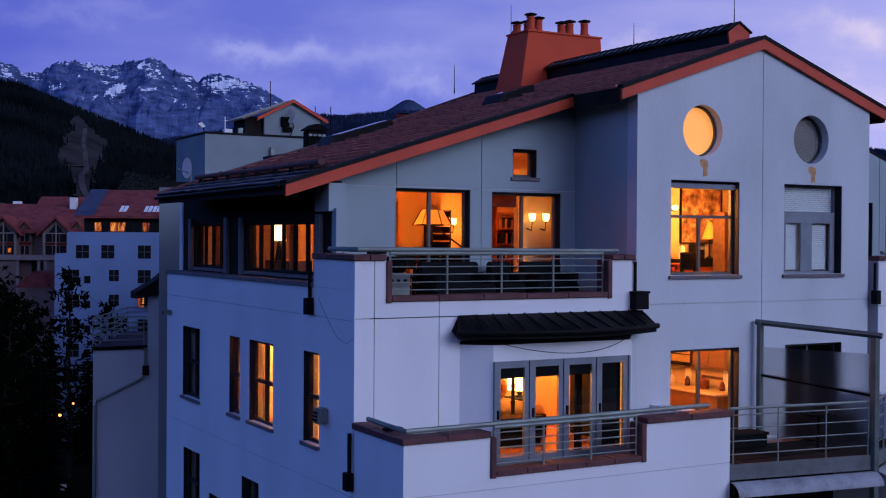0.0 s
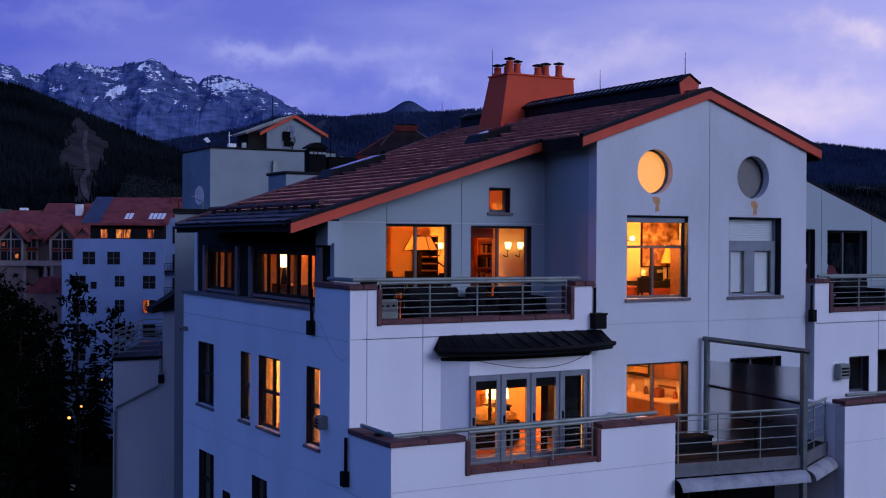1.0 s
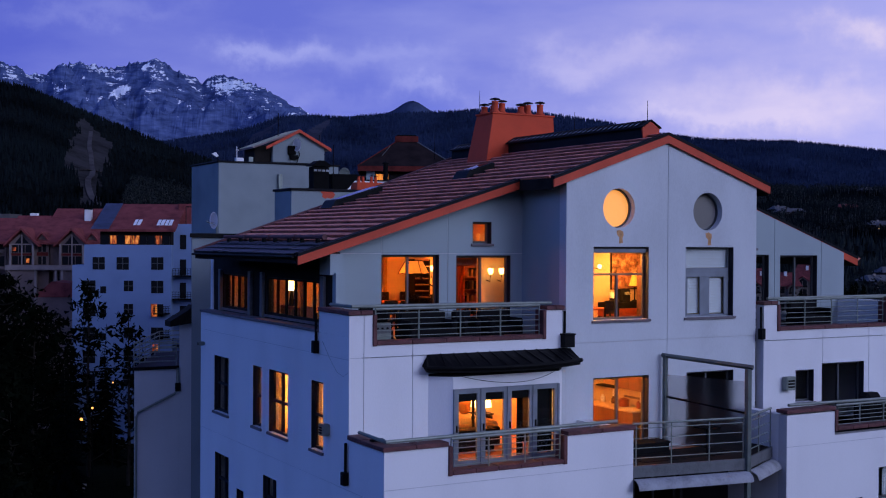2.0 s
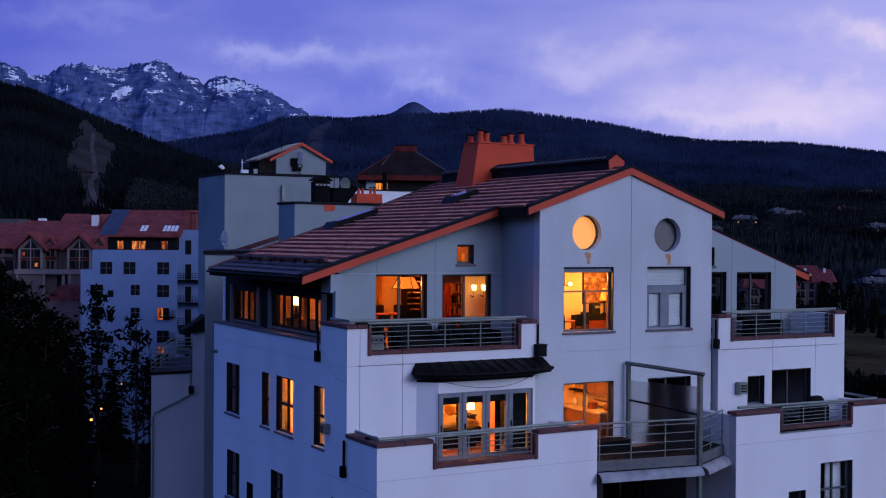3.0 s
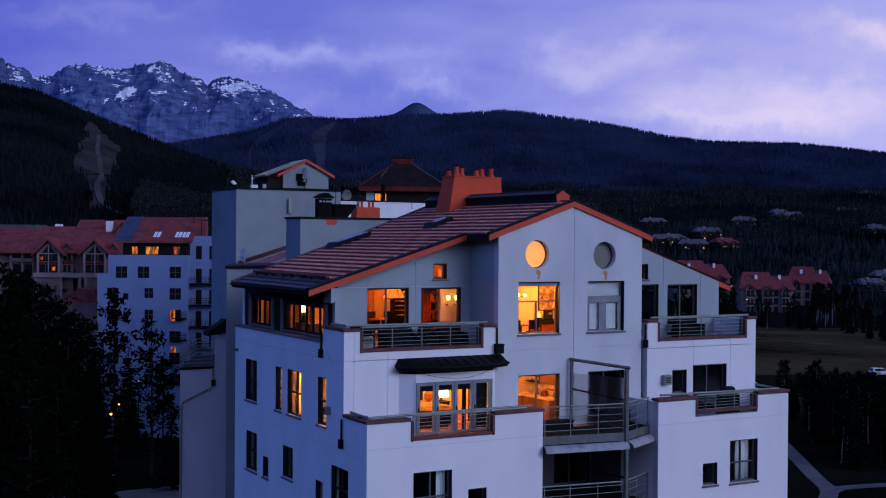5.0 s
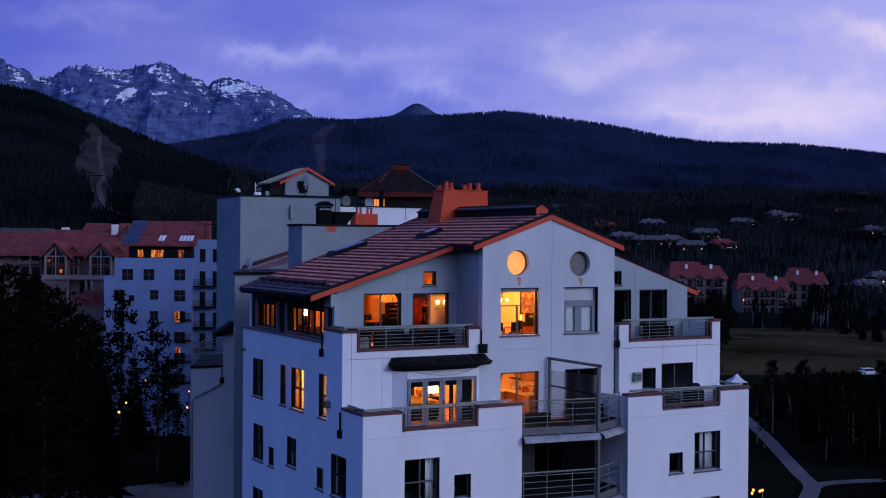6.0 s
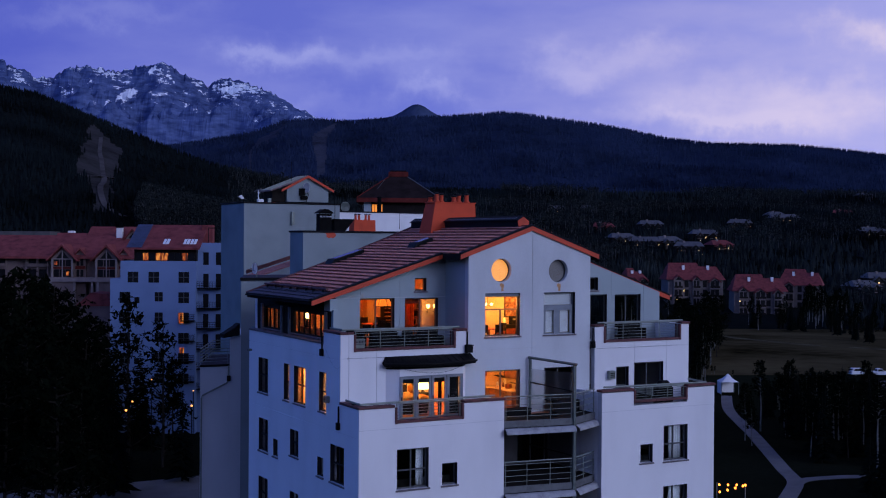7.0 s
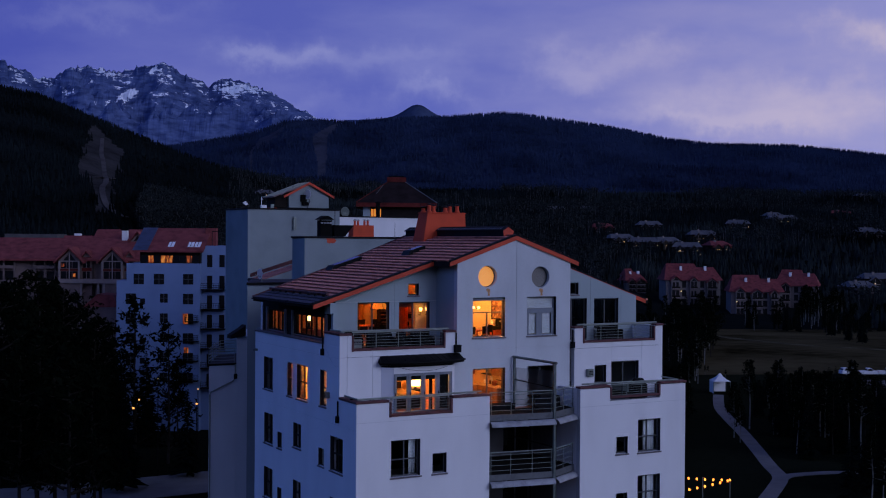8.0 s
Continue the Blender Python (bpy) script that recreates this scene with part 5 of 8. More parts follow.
part("bracket", boxes((9.06, 9.335, 1.95, 1.99, 13.742, 14.3)), DARKWOOD, sh)
part("splash_tiles", boxes((9.322, 9.336, 0.6, 1.9, 13.46, 13.52)), BRICK, kit)
for y, m in ((0.8, WHITEBLIND), (1.0, REDWOOD), (2.1, BRICK), (2.6, WHITEBLIND)):
    tagged(finish("storage_jar", lathe([(0.05, 0), (0.06, 0.01), (0.06, 0.14), (0.03, 0.17), (0.03, 0.2)], 12, (9.1, y, 13.272)), m, smooth=True), "small kitchen jar on the worktop", "jar", "jars")
# gable room
cr_ = empty("sideboard", "red-brown sideboard with black upper drawers", "sideboard", "sideboards")
part("body", boxes((9.45, 11.1, 2.95, 3.33, ZT, 15.86), bevel=0.01), REDWOOD, cr_)
part("drawer_row", boxes((9.45, 11.1, 2.94, 3.33, 15.862, 16.04), bevel=0.008), BLACK, cr_)
cm = empty("coffee_machine", "black coffee machine on the sideboard", "coffee machine")
part("body", boxes((10.08, 10.40, 3.0, 3.25, 16.044, 16.40), bevel=0.03), BLACK, cm)
part("spout", boxes((10.16, 10.32, 2.93, 2.998, 16.25, 16.33), bevel=0.01), RAIL, cm)
tagged(finish("paper_roll", lathe([(0.07, 0), (0.07, 0.28), (0.02, 0.28), (0.02, 0.32)], 14, (9.78, 3.1, 16.044)), WHITEBLIND, smooth=True), "paper towel roll standing on the sideboard", "paper roll")
pic = empty("wall_painting", "large ochre painting in a thin dark frame", "painting")
part("canvas", boxes((9.93, 11.13, 3.31, 3.34, 16.42, 17.82)), PAINTING, pic)
for b in ((9.90, 9.93, 3.29, 3.345, 16.39, 17.85), (11.13, 11.16, 3.29, 3.345, 16.39, 17.85), (9.93, 11.13, 3.29, 3.345, 17.82, 17.85), (9.93, 11.13, 3.29, 3.345, 16.39, 16.42)):
    part("frame_bar", boxes(b), DARKWOOD, pic)
tagged(finish("brick_pier", boxes((10.52, 11.25, 2.5, 2.9, ZT, 17.12), bevel=0.01), BRICK), "brown brick pier in a lit room", "pier")
cl = empty("table_lamp", "lit lamp with a tall conical cream shade", "lamp", "table lamps")
part("shade", lathe([(0.17, 0), (0.165, 0.01), (0.05, 0.40), (0.045, 0.40)], 16, (10.62, 3.12, 16.50)), SHADE, cl, smooth=True)
part("stem", lathe([(0.09, 0), (0.09, 0.02), (0.02, 0.06), (0.02, 0.46)], 12, (10.62, 3.12, 16.044)), DARKWOOD, cl)
chd = empty("chandelier", "small lit chandelier with glass shades", "lamp")
part("stem", tube([(7.58, 1.05, 18.0), (7.58, 1.05, 17.1)], 0.012, 6), DARKWOOD, chd)
for k in range(5):
    a = 2 * math.pi * k / 5
    part("arm", tube([(7.58, 1.05, 17.1), (7.58 + 0.22 * math.cos(a), 1.05 + 0.22 * math.sin(a), 17.07)], 0.01, 5), DARKWOOD, chd)
    part("bulb", lathe([(0.03, 0), (0.055, 0.04), (0.05, 0.09), (0.015, 0.11)], 10, (7.58 + 0.22 * math.cos(a), 1.05 + 0.22 * math.sin(a), 17.08)), LAMPGLOW, chd, smooth=True)

# ---- on the balconies ----
def sofa(x0, x1, y0, y1, z):
    s = empty("balcony_sofa", "low black covered outdoor sofa on the balcony", "sofa", "balcony sofas")
    part("seat", boxes((x0, x1, y0, y1, z + 0.06, z + 0.42), bevel=0.05), BLACK, s)
    part("backrest", boxes((x0 + 0.02, x1 - 0.02, y1 - 0.2, y1 - 0.004, z + 0.42, z + 0.82), bevel=0.05), BLACK, s)
    for xx in (x0 + 0.005, x1 - 0.165):
        part("armrest", boxes((xx, xx + 0.16, y0 + 0.01, y1 - 0.21, z + 0.42, z + 0.62), bevel=0.04), BLACK, s)
    for xx in (x0 + 0.08, x1 - 0.14):
        for yy in (y0 + 0.06, y1 - 0.12):
            part("foot", boxes((xx, xx + 0.06, yy, yy + 0.06, z, z + 0.062)), BLACKMETAL, s)


sofa(2.15, 3.5, 1.1, 1.9, 15.2)
sofa(3.7, 4.25, 1.2, 1.9, 15.2)
sofa(4.45, 5.45, 1.1, 1.9, 15.2)
sofa(0.95, 1.9, 1.5, 2.2, 15.2)
sofa(15.4, 16.6, 1.1, 1.9, 15.2)
gr = empty("gas_grill", "grey gas grill with closed lid on the balcony", "grill")
part("cart", boxes((0.85, 1.35, 0.55, 1.0, 15.2, 15.85), bevel=0.02), RAIL, gr)
part("lid", boxes((0.85, 1.35, 0.55, 1.0, 15.853, 16.14), bevel=0.09), BLACKMETAL, gr)
part("panel", boxes((0.88, 1.32, 0.535, 0.548, 15.6, 15.82)), DIM, gr)
for k in range(3):
    part("knob", tube([(0.97 + 0.13 * k, 0.534, 15.72), (0.97 + 0.13 * k, 0.50, 15.72)], 0.025, 8), BLACKMETAL, gr)
for (x, y, z) in ((0.48, 0.15, 16.19), (0.2, -1.05, 13.37)):
    tagged(finish("planter_tray", boxes((x - 0.16, x + 0.16, y - 0.07, y + 0.07, z, z + 0.05), bevel=0.012), BLACKMETAL), "flat black tray lying on the parapet capping", "tray", "trays")
gf = empty("grill_cover", "dark covered grill behind the terrace railing", "grill")
part("cover", boxes((15.6, 16.5, -1.1, -0.5, 12.35, 13.3), bevel=0.12), BLACK, gf)
part("cover_top", boxes((15.75, 16.35, -1.0, -0.6, 13.28, 13.52), bevel=0.1), BLACK, gf)
for (x0, x1, zt) in ((7.1, 8.9, 12.58), (10.15, 11.5, 12.80)):
    bn = empty("storage_bench", "long low black storage bench along the balcony wall", "bench", "storage benches")
    part("box", boxes((x0, x1, -0.55, -0.05, 12.352, zt), bevel=0.02), BLACK, bn)
    part("lid", boxes((x0 - 0.02, x1 + 0.02, -0.58, -0.04, zt + 0.003, zt + 0.06), bevel=0.015), BLACK, bn)
# dark sheet added to keep the balcony floor from looking lit
tagged(finish("floor_darkening_sheet", boxes((7.3, 9.9, -1.5, -0.65, 12.352, 12.366), bevel=0.003), BLACK), "dark sheet added on the balcony paving", "mat")
rt = empty("bistro_table", "small dark round table on the pointed balcony", "table")
part("top", lathe([(0.36, 0), (0.36, 0.03)], 20, (9.5, -1.3, 13.05)), BLACKMETAL, rt)
part("stem", tube([(9.5, -1.3, 12.36), (9.5, -1.3, 13.05)], 0.03, 8), BLACKMETAL, rt)
part("foot", lathe([(0.24, 0), (0.22, 0.025), (0.03, 0.04)], 16, (9.5, -1.3, 12.352)), BLACKMETAL, rt)


# ---- rear wing, annex and the blocks behind ----
def railing_simple(parent, pts, z0, z1, n):
    for k in range(n):
        z = z0 + (z1 - z0) * (k + 1) / n
        part("bar", tube([(*p, z) for p in pts], 0.022, 5), RAIL, parent)
    for i in range(len(pts) - 1):
        a, b = Vector(pts[i]), Vector(pts[i + 1])
        m = max(1, round((b - a).length / 1.2))
        for k in range(m + 1):
            p = a.lerp(b, k / m)
            part("post", tube([(p.x, p.y, z0), (p.x, p.y, z1)], 0.02, 5), RAIL, parent)


def view_shift(x, y):
    """Turns and shifts a point so the rear blocks fit the camera's view."""
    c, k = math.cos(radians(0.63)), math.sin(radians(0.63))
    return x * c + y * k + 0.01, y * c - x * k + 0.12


# moves, turns and raises a whole thing to fit the view
def settle_to_view(e, rise):
    e.location = (*view_shift(e.location.x, e.location.y), e.location.z + rise)
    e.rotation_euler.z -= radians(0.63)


wing = empty("rear_wing", "grey stuccoed rear wing with flat roof and dark coping", "building")
part("wall", prism([(0.62, 14.0), (17.5, 14.0), (17.5, 19.0), (2.7, 19.0)], "z", GROUND, 17.72), SLATEGREY, wing)
part("wall", boxes((1.2, 17.0, 10.72, 14.0, GROUND, 15.4)), SLATEGREY, wing)
part("coping", prism([(0.52, 13.9), (17.6, 13.9), (17.6, 19.08), (2.6, 19.08)], "z", 17.724, 17.86), BLACKMETAL, wing)
part("wall", boxes((12.6, 26.0, 42.1, 46.4, GROUND, 16.75)), SLATEGREY, wing)
annex = empty("stair_annex", "narrow grey stuccoed annex with a railed roof terrace", "building")
part("wall", prism([(-0.15, 18.4), (1.5, 18.4), (4.0, 24.0), (2.3, 24.0)], "z", GROUND, 12.86), PALE, annex)
part("wall", prism([(1.505, 18.4), (2.6, 18.4), (5.0, 24.0), (4.005, 24.0)], "z", GROUND, 14.5), PALE, annex)
part("coping", prism([(-0.2, 18.35), (1.48, 18.35), (3.98, 24.05), (2.25, 24.05)], "z", 12.865, 12.98), BLACKMETAL, annex)
part("corbel", prism([(1.1, 14.42), (2.0, 14.55), (2.0, 15.2), (1.75, 15.0), (1.1, 14.62)], "y", 18.2, 18.9), DARKWOOD, annex, "dark timber corbel")
part("downpipe", tube([(1.42, 18.33, 12.9), (1.42, 18.33, 12.1), (1.3, 18.33, 11.95), (-0.05, 18.33, 11.35), (-0.1, 18.33, 11.2), (-0.1, 18.33, GROUND)], 0.045, 6), RAIL, annex)
part("rainwater_head", boxes((1.34, 1.52, 18.25, 18.39, 12.05, 12.35), bevel=0.01), BLACKMETAL, annex)
trl = empty("terrace_railing", "grey steel railing round a roof terrace", "railing")
railing_simple(trl, [(1.4, 18.45), (-0.15, 18.45), (2.2, 23.6), (3.8, 23.6)], 12.98, 13.85, 5)
hut = empty("rear_roof", "small maroon tiled roof with red verge behind the wing", "roof")
for k in range(20):
    x0 = 12.2 + 0.3 * k
    z = 16.85 + 0.31 * (x0 - 12.2)
    part("tile_course", prism([(x0, z - 0.05), (x0 + 0.3, z + 0.093 - 0.06), (x0 + 0.3, z + 0.093 - 0.02), (x0, z + 0.03)], "y", 43.5, 46.4), TILE, hut)
part("verge_board", prism([(12.2, 16.95), (18.2, 18.8), (18.2, 19.1), (12.2, 17.25)], "y", 46.4, 46.6), CAP, hut)
part("eaves_gutter", tube([(12.1, 43.4, 16.75), (12.1, 46.6, 16.75)], 0.14, 6), BLACKMETAL, hut)
# satellite dishes
def dish(x, y, z, r, turn, mat=None):
    d = empty("satellite_dish", "round white satellite dish on a short mast", "satellite dish", "satellite dishes", (x, y, z))
    d.rotation_euler = (0, 0, radians(turn))
    bm = bmesh.new()
    rows = [(r * k / 5, 0.22 * r * (k / 5) ** 2) for k in range(1, 6)]
    rings = [[bm.verts.new((q * math.cos(t), -h, q * math.sin(t) + 0.45)) for t in [2 * math.pi * i / 20 for i in range(20)]] for q, h in rows]
    c = bm.verts.new((0, 0, 0.45))
    for i in range(20):
        bm.faces.new((c, rings[0][i], rings[0][(i + 1) % 20]))
        for a, b in zip(rings, rings[1:]):
            bm.faces.new((a[i], b[i], b[(i + 1) % 20], a[(i + 1) % 20]))
    bmesh.ops.solidify(bm, geom=bm.faces[:], thickness=0.015)
    part("reflector", bm, mat or WHITE, d, smooth=True)
    part("mast", tube([(0, 0.05, 0), (0, 0.05, 0.45)], 0.03, 6), RAIL, d)
    part("feed_arm", tube([(0, 0, 0.3), (0, -0.5 * r - 0.2, 0.42)], 0.015, 5), RAIL, d)
    return d


settle_to_view(dish(1.75, 15.0, 17.86, 0.30, -80), 0.12)
block = empty("stair_tower", "grey stuccoed parapet block behind the roof", "building")
part("wall", boxes((13.5, 27.0, 37.75, 40.35, GROUND, 20.22)), SLATEGREY, block)
part("coping", boxes((13.4, 27.1, 37.65, 40.45, 20.22, 20.36), bevel=0.02), SEAM, block)
part("red_patch", prism([(15.25, 20.2), (16.0, 20.2), (16.15, 20.05), (16.05, 19.88), (15.85, 19.8), (15.7, 19.86), (15.55, 19.78), (15.35, 19.92), (15.38, 20.05)], "y", 37.74, 37.755), RED, block, "patch of red paint")
flue = empty("square_flue", "black louvred square flue with pyramid cap", "flue")
part("shaft", boxes((15.05, 16.0, 38.3, 39.0, 20.36, 21.62)), SOOT, flue)
for k in range(4):
    part("louvre", boxes((15.06 + 0.25 * k, 15.24 + 0.25 * k, 38.27, 38.298, 21.36, 21.47)), APRON, flue)
part("cap", prism([(14.9, 21.66), (16.15, 21.66), (16.1, 21.72), (15.68, 21.98), (15.38, 21.98), (14.95, 21.72)], "y", 38.2, 39.1), SOOT, flue)
for px in (15.03, 16.0):
    part("cap_leg", boxes((px, px + 0.04, 38.32, 38.36, 21.6, 21.68)), SOOT, flue)
part("hopper", prism([(16.25, 20.37), (17.2, 20.37), (17.9, 21.2), (17.9, 21.26), (16.25, 21.26)], "y", 38.4, 39.3), SOOT, flue)
part("guy_post", tube([(16.22, 38.2, 20.36), (16.22, 38.2, 22.9)], 0.025, 5), SOOT, flue)
for (x0, x1, y0, y1, z0, z1, n) in ((23.35, 25.8, 50.0, 51.1, 16.0, 21.74, 4), (26.85, 28.1, 80.0, 81.0, 16.0, 24.6, 4)):
    c2 = empty("chimney", "short red stuccoed chimney with clay pots", "chimney", "far chimneys")
    bm = bmesh.new()
    a = [bm.verts.new((*p, z0)) for p in ((x0, y0), (x1 + 0.1, y0), (x1 + 0.1, y1), (x0, y1))]
    b = [bm.verts.new((*p, z1)) for p in ((x0 + 0.45, y0 + 0.05), (x1, y0 + 0.05), (x1, y1 - 0.05), (x0 + 0.45, y1 - 0.05))]
    for i in range(4):
        bm.faces.new((a[i], a[(i + 1) % 4], b[(i + 1) % 4], b[i]))
    bm.faces.new(b)
    part("shaft", bm, REDSTUCCO, c2)
    for k in range(n):
        px = x0 + 0.7 + (x1 - x0 - 1.0) * k / (n - 1) + (-0.08 if k % 2 else 0.08)
        part("chimney_pot", lathe([(0.14, 0), (0.10, 0.1), (0.10, 0.42), (0.12, 0.43)], 10, (px, (y0 + y1) / 2, z1)), REDSTUCCO, c2)
        part("rain_cap", lathe([(0.02, 0.45), (0.17, 0.46), (0.17, 0.49), (0.03, 0.54)], 10, (px, (y0 + y1) / 2, z1)), BLACKMETAL, c2)
tall = empty("tall_block", "tall grey stuccoed block with flat roof and rooftop cabin", "building")
part("wall", boxes((15.6, 24.8, 57.0, 63.4, GROUND, 22.8)), SLATEGREY, tall)
part("coping", boxes((15.5, 24.9, 56.9, 63.5, 22.8, 22.92), bevel=0.02), SEAM, tall)
part("vent_pipe", boxes((20.0, 20.3, 56.75, 56.95, 20.9, 22.1), bevel=0.03), RAIL, tall)
SHEETROOF = material("weathered_red_grey_sheet_roof", (0.16, 0.10, 0.10), 0.7, vary=0.3, scale=1.2, fine=8)
cab = empty("rooftop_cabin", "small grey gabled rooftop cabin with red verge", "cabin")
part("wall", prism([(20.2, 22.92), (24.3, 22.92), (24.3, 24.15), (22.2, 25.2), (20.2, 24.15)], "y", 58.5, 61.0), SLATEGREY, cab)
for xa, xb, lab in ((18.6, 22.2, 1), (22.2, 24.75, 0)):
    za, zb = 25.35 - 0.52 * abs(xa - 22.2), 25.35 - 0.52 * abs(xb - 22.2)
    za, zb = max(za, 23.95), max(zb, 23.95)
    part("roof_slope", prism([(xa, za - 0.12), (xb, zb - 0.12), (xb, zb), (xa, za)], "y", 58.3, 61.3), SHEETROOF, cab)
    for k in range(9):
        part("roof_seam", prism([(xa, za + 0.002), (xb, zb + 0.002), (xb, zb + 0.05), (xa, za + 0.05)], "y", 58.45 + 0.34 * k, 58.5 + 0.34 * k), RAIL, cab)
    part("verge_board", prism([(max(xa, 19.6), (za if xa > 20 else 24.0) - 0.2), (xb, zb - 0.2), (xb, zb + 0.03), (max(xa, 19.6), (za if xa > 20 else 24.0) + 0.03)], "y", 58.2, 58.3), RED, cab)
part("wall", boxes((18.9, 20.15, 58.8, 61.0, 22.92, 24.1)), DARKWOOD, cab)
part("aerial", tube([(20.8, 59.0, 24.6), (20.8, 59.0, 26.6)], 0.03, 5), BLACKMETAL, cab)
part("aerial", tube([(24.1, 59.0, 24.2), (24.1, 59.0, 25.1)], 0.03, 5), BLACKMETAL, cab)
settle_to_view(dish(22.0, 58.05, 23.9, 0.48, -72), 0.4)
mc = empty("meter_box", "black meter boxes and cables on the cabin wall", "meter box")
part("box", boxes((21.35, 21.95, 58.28, 58.49, 23.55, 24.2), bevel=0.03), SOOT, mc)
part("box", boxes((21.5, 22.1, 58.22, 58.49, 23.2, 23.52), bevel=0.03), SOOT, mc)
part("conduit", tube([(22.05, 58.45, 24.2), (22.3, 58.42, 23.6), (22.05, 58.42, 22.95)], 0.03, 5), SOOT, mc)
fl2 = empty("floodlight", "white floodlight on the parapet corner", "floodlight")
part("arm", tube([(15.55, 57.0, 22.9), (15.45, 56.9, 23.15)], 0.04, 6), SOOT, fl2)
part("head", prism([(15.05, 23.35), (15.35, 23.12), (15.55, 23.22), (15.3, 23.5)], "y", 56.75, 57.0), WHITE, fl2)
am = empty("antenna_mast", "white antenna on a small equipment box", "antenna")
part("box", boxes((17.0, 17.55, 57.3, 57.7, 22.922, 23.2), bevel=0.03), WHITE, am)
part("mast", tube([(17.1, 57.5, 23.2), (17.1, 57.5, 24.0)], 0.035, 6), WHITE, am)
part("element", tube([(17.02, 57.5, 23.75), (17.26, 57.5, 23.75)], 0.03, 6), WHITE, am)
settle_to_view(dish(31.3, 70.6, 22.42, 0.55, 5, RAIL), 0.6)
part("equipment_rack", boxes((18.0, 18.3, 57.4, 57.6, 22.92, 23.3)), RAIL, tall)
pale = empty("pale_block", "white stuccoed block with flat roof behind the chimney", "building")
part("wall", boxes((26.0, 41.0, 70.0, 78.0, GROUND, 22.3)), WHITE, pale)
part("coping", boxes((25.9, 41.1, 69.9, 78.1, 22.3, 22.42), bevel=0.02), SEAM, pale)
# hipped pavilion on a tower of its own, turned to face the camera
pag = empty("rooftop_pavilion", "dark hipped rooftop pavilion with red lantern", "pavilion", at=(44.1, 81.7, 0))
pag.rotation_euler.z = radians(-26.4)
bm = bmesh.new()
HW, HD, ZV, ZP = 4.75, 4.9, 24.85, 27.45
a = [bm.verts.new(p) for p in ((-HW, -HD, ZV), (HW, -HD, ZV), (HW, HD, ZV), (-HW, HD, ZV))]
b = [bm.verts.new(p) for p in ((-1.05, -1.1, ZP), (1.05, -1.1, ZP), (1.05, 1.1, ZP), (-1.05, 1.1, ZP))]
for i in range(4):
    bm.faces.new((a[i], a[(i + 1) % 4], b[(i + 1) % 4], b[i]))
bm.faces.new(b)
bm.faces.new(a[::-1])
part("hipped_roof", bm, UMBER, pag)
for sx in (-1, 1):
    for sy in (-1, 1):
        part("hip_cap", tube([(sx * HW, sy * HD, ZV + 0.03), (sx * 1.05, sy * 1.1, ZP + 0.03)], 0.06, 5), MAROON if sx * sy > 0 else DIM, pag)
for b in ((-HW, HW, -HD, -HD + 0.1), (-HW, HW, HD - 0.1, HD), (-HW, -HW + 0.1, -HD + 0.1, HD - 0.1), (HW - 0.1, HW, -HD + 0.1, HD - 0.1)):
    part("fascia", boxes((*b, ZV - 0.50, ZV - 0.003)), MAROON, pag)
part("lantern", boxes((-1.15, 1.15, -1.2, 1.2, ZP + 0.004, ZP + 0.60), bevel=0.05), MAROON, pag, "dull red lantern box")
part("lantern_cap", boxes((-0.95, 0.95, -1.0, 1.0, ZP + 0.604, ZP + 0.74)), SOOT, pag)
part("wall", boxes((-3.5, 3.5, -4.1, 4.1, GROUND, ZV - 0.5)), DARKWOOD, pag)
part("pier", boxes((-3.95, -3.1, -4.18, -4.103, GROUND, ZV - 0.5)), GREY, pag)
for k in range(2):
    # SHADE's glow stands in for a lit room behind these panes
    w_ = part("lit_window", boxes((-3.0 + 0.62 * k, -2.45 + 0.62 * k, -4.13, -4.104, 23.0, 24.1)), SHADE, pag)
    part("glazing_bar", boxes((-2.75 + 0.62 * k, -2.70 + 0.62 * k, -4.15, -4.131, 23.0, 24.1)), SOOT, w_)
part("roof_ladder", tube([(-1.6, -1.75, 27.05), (-2.4, -3.4, 25.95)], 0.03, 5), DIM, pag)
vp = empty("vent_stack", "black round vent stack on the white block", "vent")
part("pipe", tube([(35.6, 71.2, 22.42), (35.6, 71.2, 23.9)], 0.22, 10), SOOT, vp)
part("cowl", lathe([(0.1, 0), (0.32, 0.02), (0.32, 0.12), (0.06, 0.26)], 12, (35.6, 71.2, 23.9)), SOOT, vp)
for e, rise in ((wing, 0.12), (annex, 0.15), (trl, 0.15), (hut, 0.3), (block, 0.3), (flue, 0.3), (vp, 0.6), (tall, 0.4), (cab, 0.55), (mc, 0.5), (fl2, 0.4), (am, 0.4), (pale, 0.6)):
    settle_to_view(e, rise)



# ---- land: valley floor, forested hills, rocky snow mountain, as one sheet ----
EX, EY, EZ = -15.61, -34.27, 18.94              # camera's place midway, from which picture positions are taken
AX = math.radians(29.14)                     # the camera's heading there
# horizon's picture row; 784 is the middle column, 2125 the focal length
YH = 426.1


